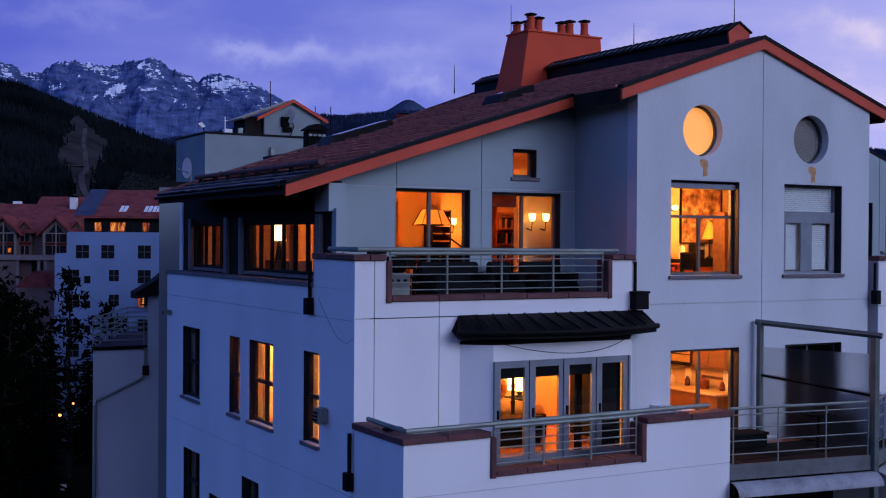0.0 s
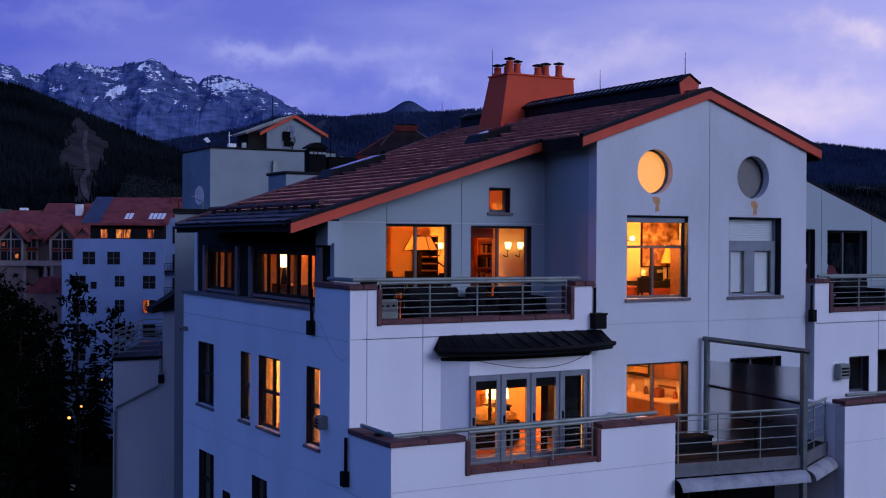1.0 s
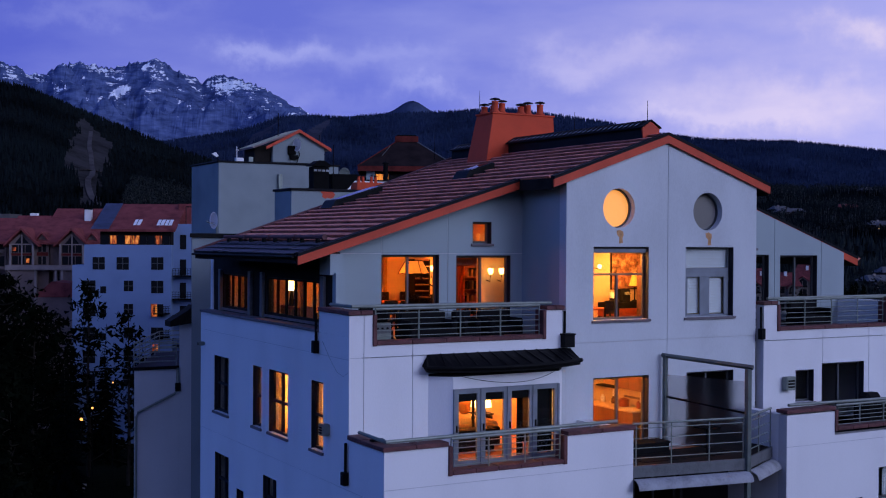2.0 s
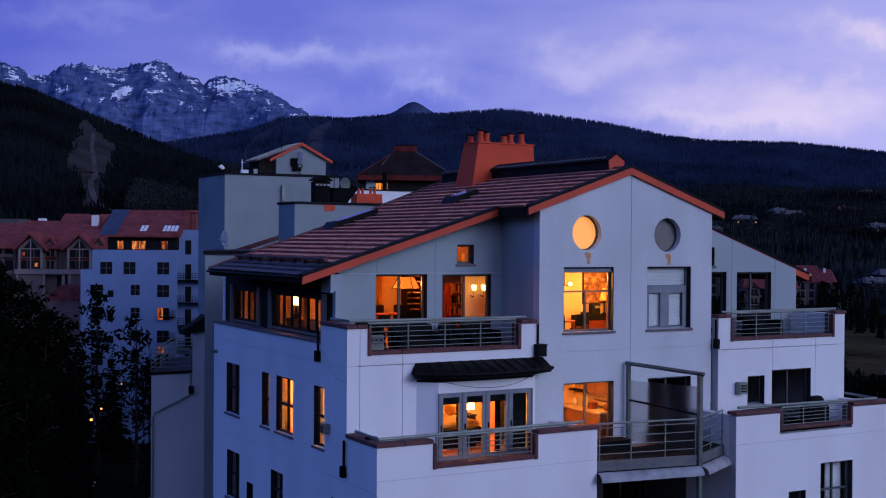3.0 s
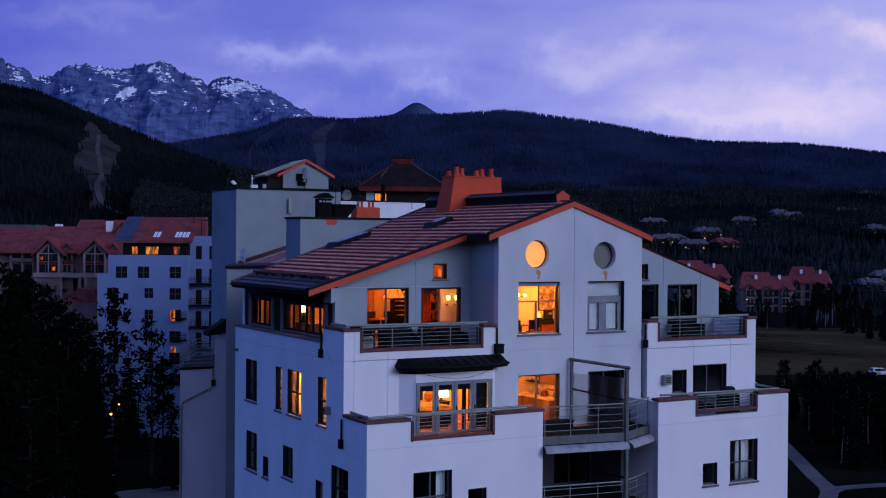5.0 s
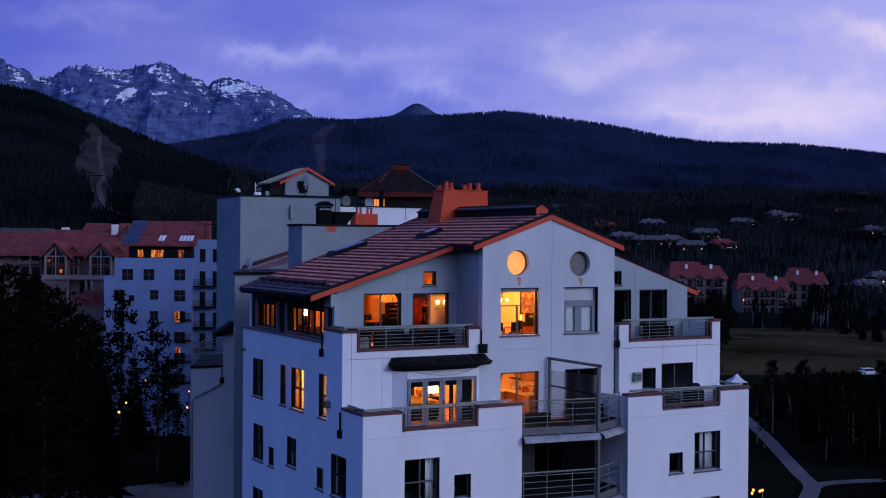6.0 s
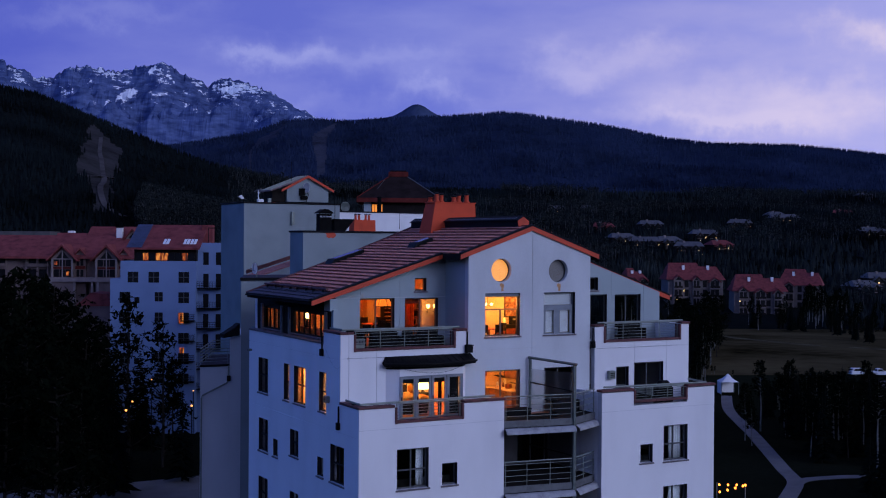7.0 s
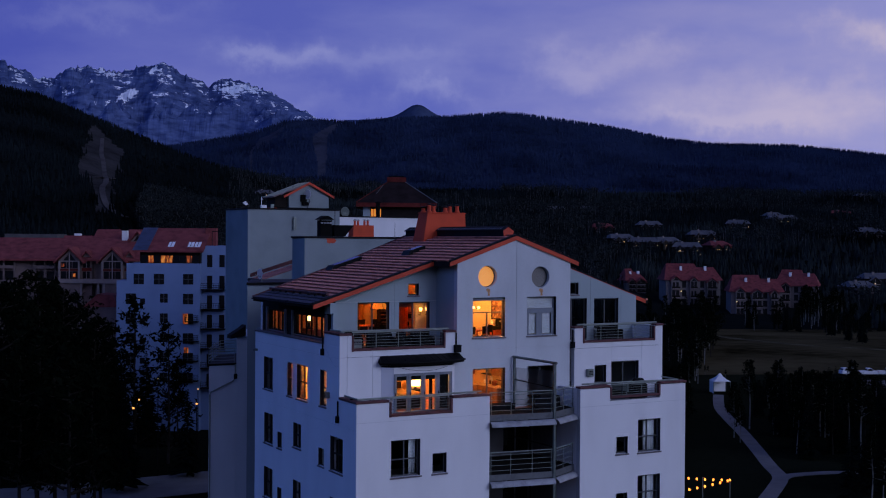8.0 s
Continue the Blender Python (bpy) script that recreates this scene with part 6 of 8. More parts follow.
def vnoise(x, y, seed=0):
    """Smooth value noise on arrays."""
    xi, yi = np.floor(x).astype(int), np.floor(y).astype(int)
    fx, fy = x - xi, y - yi
    fx, fy = fx * fx * (3 - 2 * fx), fy * fy * (3 - 2 * fy)

    def hsh(a, b):
        n = (a * 374761393 + b * 668265263 + seed * 974711) & 0x7FFFFFFF
        n = ((n ^ (n >> 13)) * 1274126177) & 0x7FFFFFFF
        return ((n ^ (n >> 16)) & 0xFFFF) / 65535.0
    a, b, c, d = hsh(xi, yi), hsh(xi + 1, yi), hsh(xi, yi + 1), hsh(xi + 1, yi + 1)
    return (a * (1 - fx) + b * fx) * (1 - fy) + (c * (1 - fx) + d * fx) * fy


def fbm(x, y, o=5, seed=0, ridged=False):
    s, amp, tot = 0.0, 1.0, 0.0
    for k in range(o):
        n = vnoise(x * 2 ** k, y * 2 ** k, seed + k)
        s = s + amp * ((1 - np.abs(2 * n - 1)) if ridged else n)
        tot += amp
        amp *= 0.5
    return s / tot


# ridge lines traced by picture column and row
SNOW_U, SNOW_V = [-400, -200, 0, 60, 75, 120, 170, 215, 250, 285, 330, 365, 390, 440, 470, 505, 545, 600, 700, 2200], [50, 70, 107, 140, 141, 129, 127, 131, 119, 115, 137, 149, 140, 149, 157, 187, 208, 230, 260, 300]
MAIN_U, MAIN_V = [-400, 300, 440, 500, 560, 620, 690, 735, 790, 890, 960, 1080, 1180, 1260, 1400, 1568, 1800, 2200], [300, 262, 240, 219, 213, 216, 209, 207, 206, 198, 206, 222, 243, 251, 253, 269, 285, 300]
HILL_U, HILL_V = [-500, -200, 0, 60, 140, 230, 300, 360, 420, 520, 640, 1568, 2200], [110, 115, 158, 170, 203, 239, 267, 289, 304, 322, 335, 345, 345]


def land(x, y):
    """Height of the land at arrays of x and y."""
    dx, dy = x - EX, y - EY
    depth = dx * math.sin(AX) + dy * math.cos(AX)
    side = dx * math.cos(AX) - dy * math.sin(AX)
    dist = np.hypot(dx, dy)
    safe = np.maximum(depth, 1.0)
    u = np.clip(784 + 2125 * side / safe, -500, 2200)
    k = np.clip((depth / np.maximum(dist, 1) - 0.80) / 0.08, 0, 1)          # only the valley side has the mountains
    up = lambda v, d: EZ + (YH - v) / 2125 * d
    hill, main, snow = up(np.interp(u, HILL_U, HILL_V), 1300), up(np.interp(u, MAIN_U, MAIN_V), 2600), up(np.interp(u, SNOW_U, SNOW_V), 4250)
    right = np.clip((u - 700) / 500, 0, 1)
    z = np.full_like(x, -6.5)
    z0 = -6.5 + 2 * (fbm(x / 60, y / 60, 3, 5) - 0.5) * np.clip((dist - 150) / 100, 0, 1)
    z_mid = -12.5 * right - 2 * (1 - right)
    nodes = [(0, z0), (300, z0), (480, z_mid), (800, z_mid + (hill - z_mid) * (0.42 + 0.065 * right)), (1300, hill), (1750, hill * 0.8 + (main - hill) * 0.15), (2600, main), (3050, main * 0.86), (3500, main * 0.8 + np.maximum(snow - main, 0) * 0.30), (4250, snow), (4700, snow * 0.6)]
    d = dist * k + depth * 0
    d = np.maximum(depth, 0)
    for (a, za), (b, zb) in zip(nodes, nodes[1:]):
        t = np.clip((d - a) / (b - a), 0, 1)
        s = t * t * (3 - 2 * t) * 0.5 + t * 0.5
        z = np.where((d >= a), za + (zb - za) * s, z)
    rough = fbm(x / 220, y / 220, 5, 11) - 0.5
    z = z + rough * np.clip((d - 500) / 700, 0, 1) * 55 * np.clip(1 - np.abs(d - 2600) / 260, 0, 1) * -0.25
    gap = lambda c, w: np.clip(np.abs(d - c) / w, 0, 1)
    z = z + rough * 50 * np.clip((d - 500) / 600, 0, 1) * gap(1300, 250) * gap(2600, 350) * np.clip((3000 - d) / 200, 0, 1)
    crag = fbm(x / 330, y / 330, 7, 23, True) - 0.62
    m = np.clip((d - 3100) / 300, 0, 1) * np.clip((u + 500) / 100, 0, 1) * np.clip((600 - u) / 90, 0, 1)
    z = z + crag * 400 * m * np.clip(np.abs(d - 4250) / 420, 0.16, 1)
    ribs = fbm((u + np.abs(u - 285) * (d - 4250) * 0.0006 + (d - 4250) * 0.05) / 44 + 7, d / 420, 5, 51, True) - 0.6
    z = z + ribs * 44 * m * np.clip(np.abs(d - 4250) / 300, 0.0, 1)
    jag = (fbm(u / 8.0, d * 0, 5, 61, True) - 0.6) * 30 + (fbm(u / 40.0, d * 0, 2, 63) - 0.5) * 14
    z = z + jag * m * np.clip(1 - np.abs(d - 4250) / 160, 0, 1)
    peak = 20 * np.exp(-((u - 735) / 29) ** 2) + 8 * np.exp(-((u - 735) / 60) ** 2)
    z = np.where(d > 3300, np.maximum(z, up(210 - peak * 1.0, 3900) * np.clip(1 - np.abs(d - 3900) / 500, 0, 1) * (np.abs(u - 735) < 130)), z)
    # unseen hills behind the camera, added to darken window reflections
    flat = -6.5 + 400 * np.clip((dist - 700) / 1900, 0, 1) ** 1.3 * (0.75 + 0.5 * fbm(x / 900, y / 900, 3, 41))
    return z * k + flat * (1 - k)


def view_place(u, d):
    """The place at depth d that shows at picture column u."""
    s = (u - 784) / 2125 * d
    return EX + d * math.sin(AX) + s * math.cos(AX), EY + d * math.cos(AX) - s * math.sin(AX)


def land_materials():
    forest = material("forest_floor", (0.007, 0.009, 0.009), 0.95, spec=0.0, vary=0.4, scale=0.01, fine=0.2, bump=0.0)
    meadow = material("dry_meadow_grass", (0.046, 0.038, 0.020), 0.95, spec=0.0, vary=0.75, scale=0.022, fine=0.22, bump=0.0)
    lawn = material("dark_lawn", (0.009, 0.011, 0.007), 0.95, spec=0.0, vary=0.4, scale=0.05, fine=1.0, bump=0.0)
    run = material("bare_ski_run", (0.034, 0.033, 0.036), 0.95, spec=0.0, vary=0.35, scale=0.02, fine=0.2, bump=0.0)
    rock = bpy.data.materials.new("hazed_rock_with_old_snow")
    rock.use_nodes = True
    nt = rock.node_tree
    L = nt.links.new
    b = nt.nodes["Principled BSDF"]
    b.inputs["Roughness"].default_value, b.inputs["Specular IOR Level"].default_value = 0.9, 0.0
    tc = nt.nodes.new("ShaderNodeTexCoord")
    geo = nt.nodes.new("ShaderNodeNewGeometry")

    def noise_node(scale, detail, rot=0.0, stretch=(1, 1, 1)):
        mp = nt.nodes.new("ShaderNodeMapping")
        mp.inputs["Scale"].default_value = stretch
        mp.inputs["Rotation"].default_value = (0, rot, AX)
        L(tc.outputs["Object"], mp.inputs[0])
        n = nt.nodes.new("ShaderNodeTexNoise")
        n.inputs["Scale"].default_value, n.inputs["Detail"].default_value, n.inputs["Roughness"].default_value = scale, detail, 0.6
        L(mp.outputs[0], n.inputs["Vector"])
        return n
    n1, n2 = noise_node(0.0125, 9, 0.95, (1.25, 0.4, 0.30)), noise_node(0.045, 8, -0.15, (0.5, 0.3, 1.5))
    # the blue of the distance haze is put into the rock colour
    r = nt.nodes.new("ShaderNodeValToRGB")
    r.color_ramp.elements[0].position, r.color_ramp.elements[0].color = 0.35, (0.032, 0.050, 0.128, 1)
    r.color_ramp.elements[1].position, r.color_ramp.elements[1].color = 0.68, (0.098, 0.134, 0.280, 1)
    L(n2.outputs["Fac"], r.inputs[0])
    # snow lies in gullies and on ledges, more of it higher up
    sep = nt.nodes.new("ShaderNodeSeparateXYZ")
    L(geo.outputs["Position"], sep.inputs[0])
    hgt = nt.nodes.new("ShaderNodeMapRange")
    hgt.inputs[1].default_value, hgt.inputs[2].default_value, hgt.inputs[3].default_value, hgt.inputs[4].default_value = 330, 600, -0.035, 0.015
    L(sep.outputs[2], hgt.inputs[0])
    mul = nt.nodes.new("ShaderNodeMath")
    mul.operation = "MULTIPLY_ADD"
    mul.inputs[1].default_value = 0.46
    L(n1.outputs["Fac"], mul.inputs[0])
    m2 = nt.nodes.new("ShaderNodeMath")
    m2.operation = "MULTIPLY_ADD"
    m2.inputs[1].default_value = 0.30
    n4 = noise_node(0.10, 9, 0.25, (0.55, 0.4, 1.7))
    m4 = nt.nodes.new("ShaderNodeMath")
    m4.operation = "MULTIPLY_ADD"
    m4.inputs[1].default_value = 0.30
    L(n4.outputs["Fac"], m4.inputs[0])
    L(hgt.outputs[0], m4.inputs[2])
    L(n2.outputs["Fac"], m2.inputs[0])
    L(m4.outputs[0], m2.inputs[2])
    L(m2.outputs[0], mul.inputs[2])
    att = nt.nodes.new("ShaderNodeAttribute")
    att.attribute_name = "snowfield"
    m3 = nt.nodes.new("ShaderNodeMath")
    m3.operation = "MULTIPLY_ADD"
    m3.inputs[1].default_value = 0.13
    L(att.outputs["Fac"], m3.inputs[0])
    nrm = nt.nodes.new("ShaderNodeSeparateXYZ")
    L(geo.outputs["Normal"], nrm.inputs[0])
    flat = nt.nodes.new("ShaderNodeMath")
    flat.operation = "MULTIPLY_ADD"
    flat.inputs[1].default_value = 0.20
    L(nrm.outputs[2], flat.inputs[0])
    low = nt.nodes.new("ShaderNodeMath")
    low.inputs[1].default_value = -0.148
    L(mul.outputs[0], low.inputs[0])
    L(low.outputs[0], flat.inputs[2])
    L(flat.outputs[0], m3.inputs[2])
    cr = nt.nodes.new("ShaderNodeValToRGB")
    cr.color_ramp.elements[0].position, cr.color_ramp.elements[0].color = 0.600, (0, 0, 0, 1)
    cr.color_ramp.elements[1].position, cr.color_ramp.elements[1].color = 0.622, (1, 1, 1, 1)
    L(m3.outputs[0], cr.inputs[0])
    mx = nt.nodes.new("ShaderNodeMix")
    mx.data_type = "RGBA"
    mx.inputs[7].default_value = (0.74, 0.76, 0.84, 1)
    L(cr.outputs[0], mx.inputs[0])
    L(r.outputs[0], mx.inputs[6])
    L(mx.outputs[2], b.inputs["Base Color"])
    # haze blue is put into the far peak's colour too
    alp = material("hazed_alpine_slope", (0.036, 0.051, 0.100), 0.95, spec=0.0, vary=0.3, scale=0.006, fine=0.06, bump=0.0)
    # distance haze is put into the colours of far slope and run
    far_wood = material("hazed_far_slope", (0.016, 0.025, 0.054), 0.95, spec=0.0, vary=0.4, scale=0.006, fine=0.05, bump=0.0)
    far_run = material("hazed_far_ski_run", (0.040, 0.044, 0.066), 0.95, spec=0.0, vary=0.3, scale=0.02, fine=0.2, bump=0.0)
    return [forest, meadow, lawn, rock, alp, run, far_wood, far_run]


def run_mask(u, v, d):
    """Ski runs cut through the forest, placed by picture column and row."""
    on = np.zeros_like(u, bool)
    wob = 8 * np.sin(v / 13.0)
    a = (d > 480) & (d < 1290)
    rag = 30 * (fbm(u / 13.0, v / 10.0, 4, 71) - 0.5)
    steps = [220, 228, 245, 268, 290, 308, 322, 350, 376]
    on |= a & (u + rag > np.interp(v, steps, [158, 145, 147, 133, 128, 128, 152, 158, 164])) & (u - rag < np.interp(v, steps, [160, 170, 182, 212, 206, 196, 186, 184, 186])) & (v > 220) & (v < 376)
    b = (d > 1750) & (d < 2580)
    on |= b & (np.abs(u - np.interp(v, [213, 240, 285], [596, 562, 566])) < np.interp(v, [213, 235, 285], [2, 15, 8]))
    on |= b & (np.abs(u - np.interp(v, [222, 266], [500, 440])) < np.interp(v, [222, 245, 266], [2, 14, 2]))
    return on


# old snow placed by picture position: from u, v to u, v, half-width, depth
SNOWFIELDS = [(271, 121, 252, 140, 5, 0.9), (282, 124, 305, 147, 3, 0.9), (161, 183, 205, 180, 4, 1.0), (203, 180, 235, 160, 8, 1.0), (258, 170, 290, 168, 9, 0.45), (290, 214, 312, 219, 4, 1.0), (312, 218, 342, 196, 5, 1.0),
              (368, 203, 394, 203, 11, 1.0), (420, 208, 455, 217, 6, 1.0), (376, 155, 412, 158, 11, 0.5), (420, 153, 455, 162, 9, 0.6), (468, 204, 495, 184, 13, 0.3), (124, 157, 132, 165, 3, 0.7), (347, 160, 362, 167, 3, 0.8), (515, 206, 556, 207, 3, 0.8)]


def snowfield(u, v):
    s = np.zeros_like(u)
    u = u + 9 * (fbm(u / 12.0, v / 12.0, 3, 81) - 0.5)
    v = v + 9 * (fbm(u / 12.0, v / 12.0, 3, 85) - 0.5)
    for u0, v0, u1, v1, w, a in SNOWFIELDS:
        t = np.clip(((u - u0) * (u1 - u0) + (v - v0) * (v1 - v0)) / ((u1 - u0) ** 2 + (v1 - v0) ** 2), 0, 1)
        r = np.hypot(u - u0 - t * (u1 - u0), v - v0 - t * (v1 - v0)) / (w * 0.62)
        s = np.maximum(s, a * np.clip(1.6 - r, 0, 1))
    return s


def build_land():
    az = np.concatenate([np.arange(-180, -26, 4.0), np.arange(-26, 26, 0.075), np.arange(26, 180, 4.0)])
    rad = np.concatenate([np.linspace(6, 300, 26), np.linspace(320, 1280, 64), np.linspace(1290, 2560, 52), np.linspace(2580, 3100, 16), np.linspace(3120, 4720, 120)])
    A, R = np.meshgrid(np.radians(az) + AX, rad)
    X, Y = EX + R * np.sin(A), EY + R * np.cos(A)
    # rows of equal depth in front, so that ridges stay crisp
    rel = np.clip(np.cos(A - AX), 0.85, 1)
    X, Y = EX + R / rel * np.sin(A), EY + R / rel * np.cos(A)
    Z = land(X, Y)
    n, m = len(rad), len(az)
    verts = np.stack([X, Y, Z], -1).reshape(-1, 3)
    idx = np.arange(n * m).reshape(n, m)
    a, b = idx[:-1], idx[1:]
    quads = np.stack([a, np.roll(a, -1, 1), np.roll(b, -1, 1), b], -1).reshape(-1, 4)
    centre = len(verts)
    verts = np.vstack([verts, [[EX, EY, -6.5]]])
    me = bpy.data.meshes.new("ground")
    faces = quads.tolist() + [[centre, idx[0, (i + 1) % m], idx[0, i]] for i in range(m)]
    me.from_pydata(verts.tolist(), [], faces)
    for mt in land_materials():
        me.materials.append(mt)
    c = verts[quads].mean(1)
    dx, dy = c[:, 0] - EX, c[:, 1] - EY
    d = dx * math.sin(AX) + dy * math.cos(AX)
    u = 784 + 2125 * (dx * math.cos(AX) - dy * math.sin(AX)) / np.maximum(d, 1)
    v = YH - 2125 * (c[:, 2] - EZ) / np.maximum(d, 1)
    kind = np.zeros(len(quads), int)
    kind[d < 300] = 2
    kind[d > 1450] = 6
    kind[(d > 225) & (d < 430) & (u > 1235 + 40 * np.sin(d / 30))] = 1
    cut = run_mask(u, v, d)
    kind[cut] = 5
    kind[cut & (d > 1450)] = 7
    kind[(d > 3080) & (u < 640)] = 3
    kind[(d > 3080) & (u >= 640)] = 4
    me.polygons.foreach_set("material_index", np.concatenate([kind, np.full(m, 2)]).astype(np.int32))
    me.polygons.foreach_set("use_smooth", np.concatenate([kind != 3, np.ones(m, bool)]))
    dx, dy = verts[:, 0] - EX, verts[:, 1] - EY
    d = np.maximum(dx * math.sin(AX) + dy * math.cos(AX), 1)
    u, v = 784 + 2125 * (dx * math.cos(AX) - dy * math.sin(AX)) / d, YH - 2125 * (verts[:, 2] - EZ) / d
    at = me.attributes.new("snowfield", "FLOAT", "POINT")
    at.data.foreach_set("value", np.where(d > 3050, snowfield(np.clip(u, -500, 2200), np.clip(v, -500, 900)), 0.0).astype(np.float32))
    me.update()
    return tagged(new("ground", me), "dark valley floor with forested hills and snowy peaks", "ground", kind="structure")


build_land()

# ---- woods: far conifers and aspens ----
def forest():
    r = np.random.default_rng(7)
    N = 90000
    # even over the picture of the slopes: near ones thinner on the ground
    u = r.uniform(-260, 1830, N * 2)
    d = 300 + (2590 - 300) * r.random(N * 2) ** 1.25
    keep = (d < 1320) | (d > 1500)
    u, d = u[keep][:N], d[keep][:N]
    # crests get extra rows for the toothed skyline
    uu = r.uniform(-260, 1830, 7000)
    dd = np.where(r.random(7000) < 0.32, r.normal(1300, 22, 7000), r.normal(2595, 24, 7000))
    u, d = np.concatenate([u, uu]), np.concatenate([d, dd])
    s = (u - 784) / 2125 * d
    x, y = EX + d * math.sin(AX) + s * math.cos(AX), EY + d * math.cos(AX) - s * math.sin(AX)
    z = land(x, y)
    v = YH - 2125 * (z - EZ) / d
    ok = ~run_mask(u, v, d)
    ok &= ~((u > 1080) & (u < 1480) & (d < 560)) & ~((u > 1000) & (d < 430)) & (d > np.where(u < 500, 340, 300))
    x, y, z, u, d = x[ok], y[ok], z[ok], u[ok], d[ok]
    n = len(x)
    h = r.uniform(3.6, 7.2, n) * np.where(d > 1500, 1.6, 1.0)
    w = h * r.uniform(0.13, 0.2, n)
    S = 5
    t = np.arange(S) * 2 * math.pi / S
    rot = r.uniform(0, 6.28, n)[:, None] + t
    V, F = [], []
    base = 0
    for lo, hi, ww in ((0.05, 0.62, 1.0), (0.38, 1.0, 0.66)):
        jit = r.uniform(0.65, 1.3, (n, S))
        ring = np.stack([x[:, None] + np.cos(rot) * (w[:, None] * ww * jit), y[:, None] + np.sin(rot) * (w[:, None] * ww * jit), (z + h * lo)[:, None] + r.uniform(-0.05, 0.05, (n, S)) * h[:, None]], -1)
        tip = np.stack([x, y, z + h * hi], -1)[:, None]
        V.append(np.concatenate([ring, tip], 1).reshape(-1, 3))
        k = base + np.arange(n)[:, None] * (S + 1)
        F.append(np.stack([np.stack([k[:, 0] + i, k[:, 0] + (i + 1) % S, k[:, 0] + S], -1) for i in range(S)], 1).reshape(-1, 3))
        base += n * (S + 1)
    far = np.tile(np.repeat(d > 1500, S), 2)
    me = bpy.data.meshes.new("woods")
    me.from_pydata(np.vstack(V).tolist(), [], np.vstack(F).tolist())
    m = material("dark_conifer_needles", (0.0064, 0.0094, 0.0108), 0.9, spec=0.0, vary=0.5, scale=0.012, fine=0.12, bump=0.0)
    me.materials.append(m)
    # stands of paler, greener wood among the dark ones
    pale = (fbm(x / 130, y / 130, 4, 77) > 0.53) & (d < 1500) & (u > 380)
    # far trees carry the blue of the haze in their colour
    me.materials.append(material("hazed_far_needles", (0.016, 0.025, 0.054), 0.9, spec=0.0, vary=0.4, scale=0.006, fine=0.05, bump=0.0))
    me.materials.append(material("grey_green_wood_crowns", (0.017, 0.022, 0.023), 0.9, spec=0.0, vary=0.55, scale=0.03, fine=0.25, bump=0.0))
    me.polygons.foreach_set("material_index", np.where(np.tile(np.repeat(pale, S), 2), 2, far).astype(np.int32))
    tagged(new("woods", me), "dark conifer woods covering the hillsides", "woods", kind="stuff")


def aspens():
    """Far stands of pale-stemmed aspens: thin stems with a ragged grey-green head."""
    r = np.random.default_rng(9)
    n = 15000
    cu = r.uniform(0, 1, n)
    pick = r.random(n)
    u = np.where(pick < 0.22, r.uniform(215, 400, n), np.where(pick < 0.8, r.uniform(880, 1700, n), r.uniform(400, 900, n)))
    d = np.where(pick < 0.22, r.uniform(520, 760, n), r.uniform(520, 1500, n))
    s = (u - 784) / 2125 * d
    x, y = EX + d * math.sin(AX) + s * math.cos(AX), EY + d * math.cos(AX) - s * math.sin(AX)
    clump = fbm(x / 90, y / 90, 3, 31)
    ok = (clump > 0.5) & (pick >= 0.22) | (pick < 0.22) & (u > 218 + 60 * (clump - 0.4) + 0.15 * (d - 520))
    ok &= ~((u > 1080) & (u < 1480) & (d < 640))
    x, y, d = x[ok], y[ok], d[ok]
    n = len(x)
    z = land(x, y)
    h = r.uniform(7, 12, n)
    lean = r.normal(0, 0.5, (n, 2))
    S = 3
    t = np.arange(S) * 2 * math.pi / S
    rad = (0.10 + d / 9000)[:, None]
    lo = np.stack([x[:, None] + np.cos(t) * rad, y[:, None] + np.sin(t) * rad, np.repeat(z[:, None], S, 1)], -1)
    hi = np.stack([x[:, None] + lean[:, :1] + np.cos(t) * rad * 0.5, y[:, None] + lean[:, 1:] + np.sin(t) * rad * 0.5, np.repeat((z + h * 0.9)[:, None], S, 1)], -1)
    V = np.concatenate([lo, hi], 1).reshape(-1, 3)
    k = np.arange(n) * 2 * S
    F = np.concatenate([np.stack([k + i, k + (i + 1) % S, k + S + (i + 1) % S, k + S + i], -1) for i in range(S)])
    me = bpy.data.meshes.new("aspen_stems")
    me.from_pydata(V.tolist(), [], F.tolist())
    me.materials.append(material("pale_aspen_bark", (0.075, 0.074, 0.074), 0.85, spec=0.0, vary=0.4, scale=0.05, fine=0.6, bump=0.0))
    tagged(new("aspen_stems", me), "pale thin stems of a far aspen stand", "aspens", kind="stuff")
    L = 26
    c = np.stack([x, y, z + h * 0.72], -1)[:, None] + r.normal(0, 1, (n, L, 3)) * np.stack([h * 0.09, h * 0.09, h * 0.17], -1)[:, None]
    q = r.normal(0, 1, (n, L, 3, 3)) * 0.55
    V = (c[:, :, None] + q).reshape(-1, 3)
    me = bpy.data.meshes.new("aspen_leaves")
    me.from_pydata(V.tolist(), [], np.arange(len(V)).reshape(-1, 3).tolist())
    me.materials.append(material("grey_green_aspen_leaves", (0.0150, 0.0185, 0.0190), 0.9, spec=0.0, vary=0.4, scale=0.02, fine=0.3, bump=0.0))
    tagged(new("aspen_leaves", me), "ragged grey-green heads of a far aspen stand", "aspens", kind="stuff")


forest()
aspens()


# ---- hotel block with ribbon windows, balconies and red roof ----
def placed(e, at, turn, size=1.0):
    e.location, e.rotation_euler, e.scale = at, (0, 0, radians(turn)), (size, size, size)
    return e


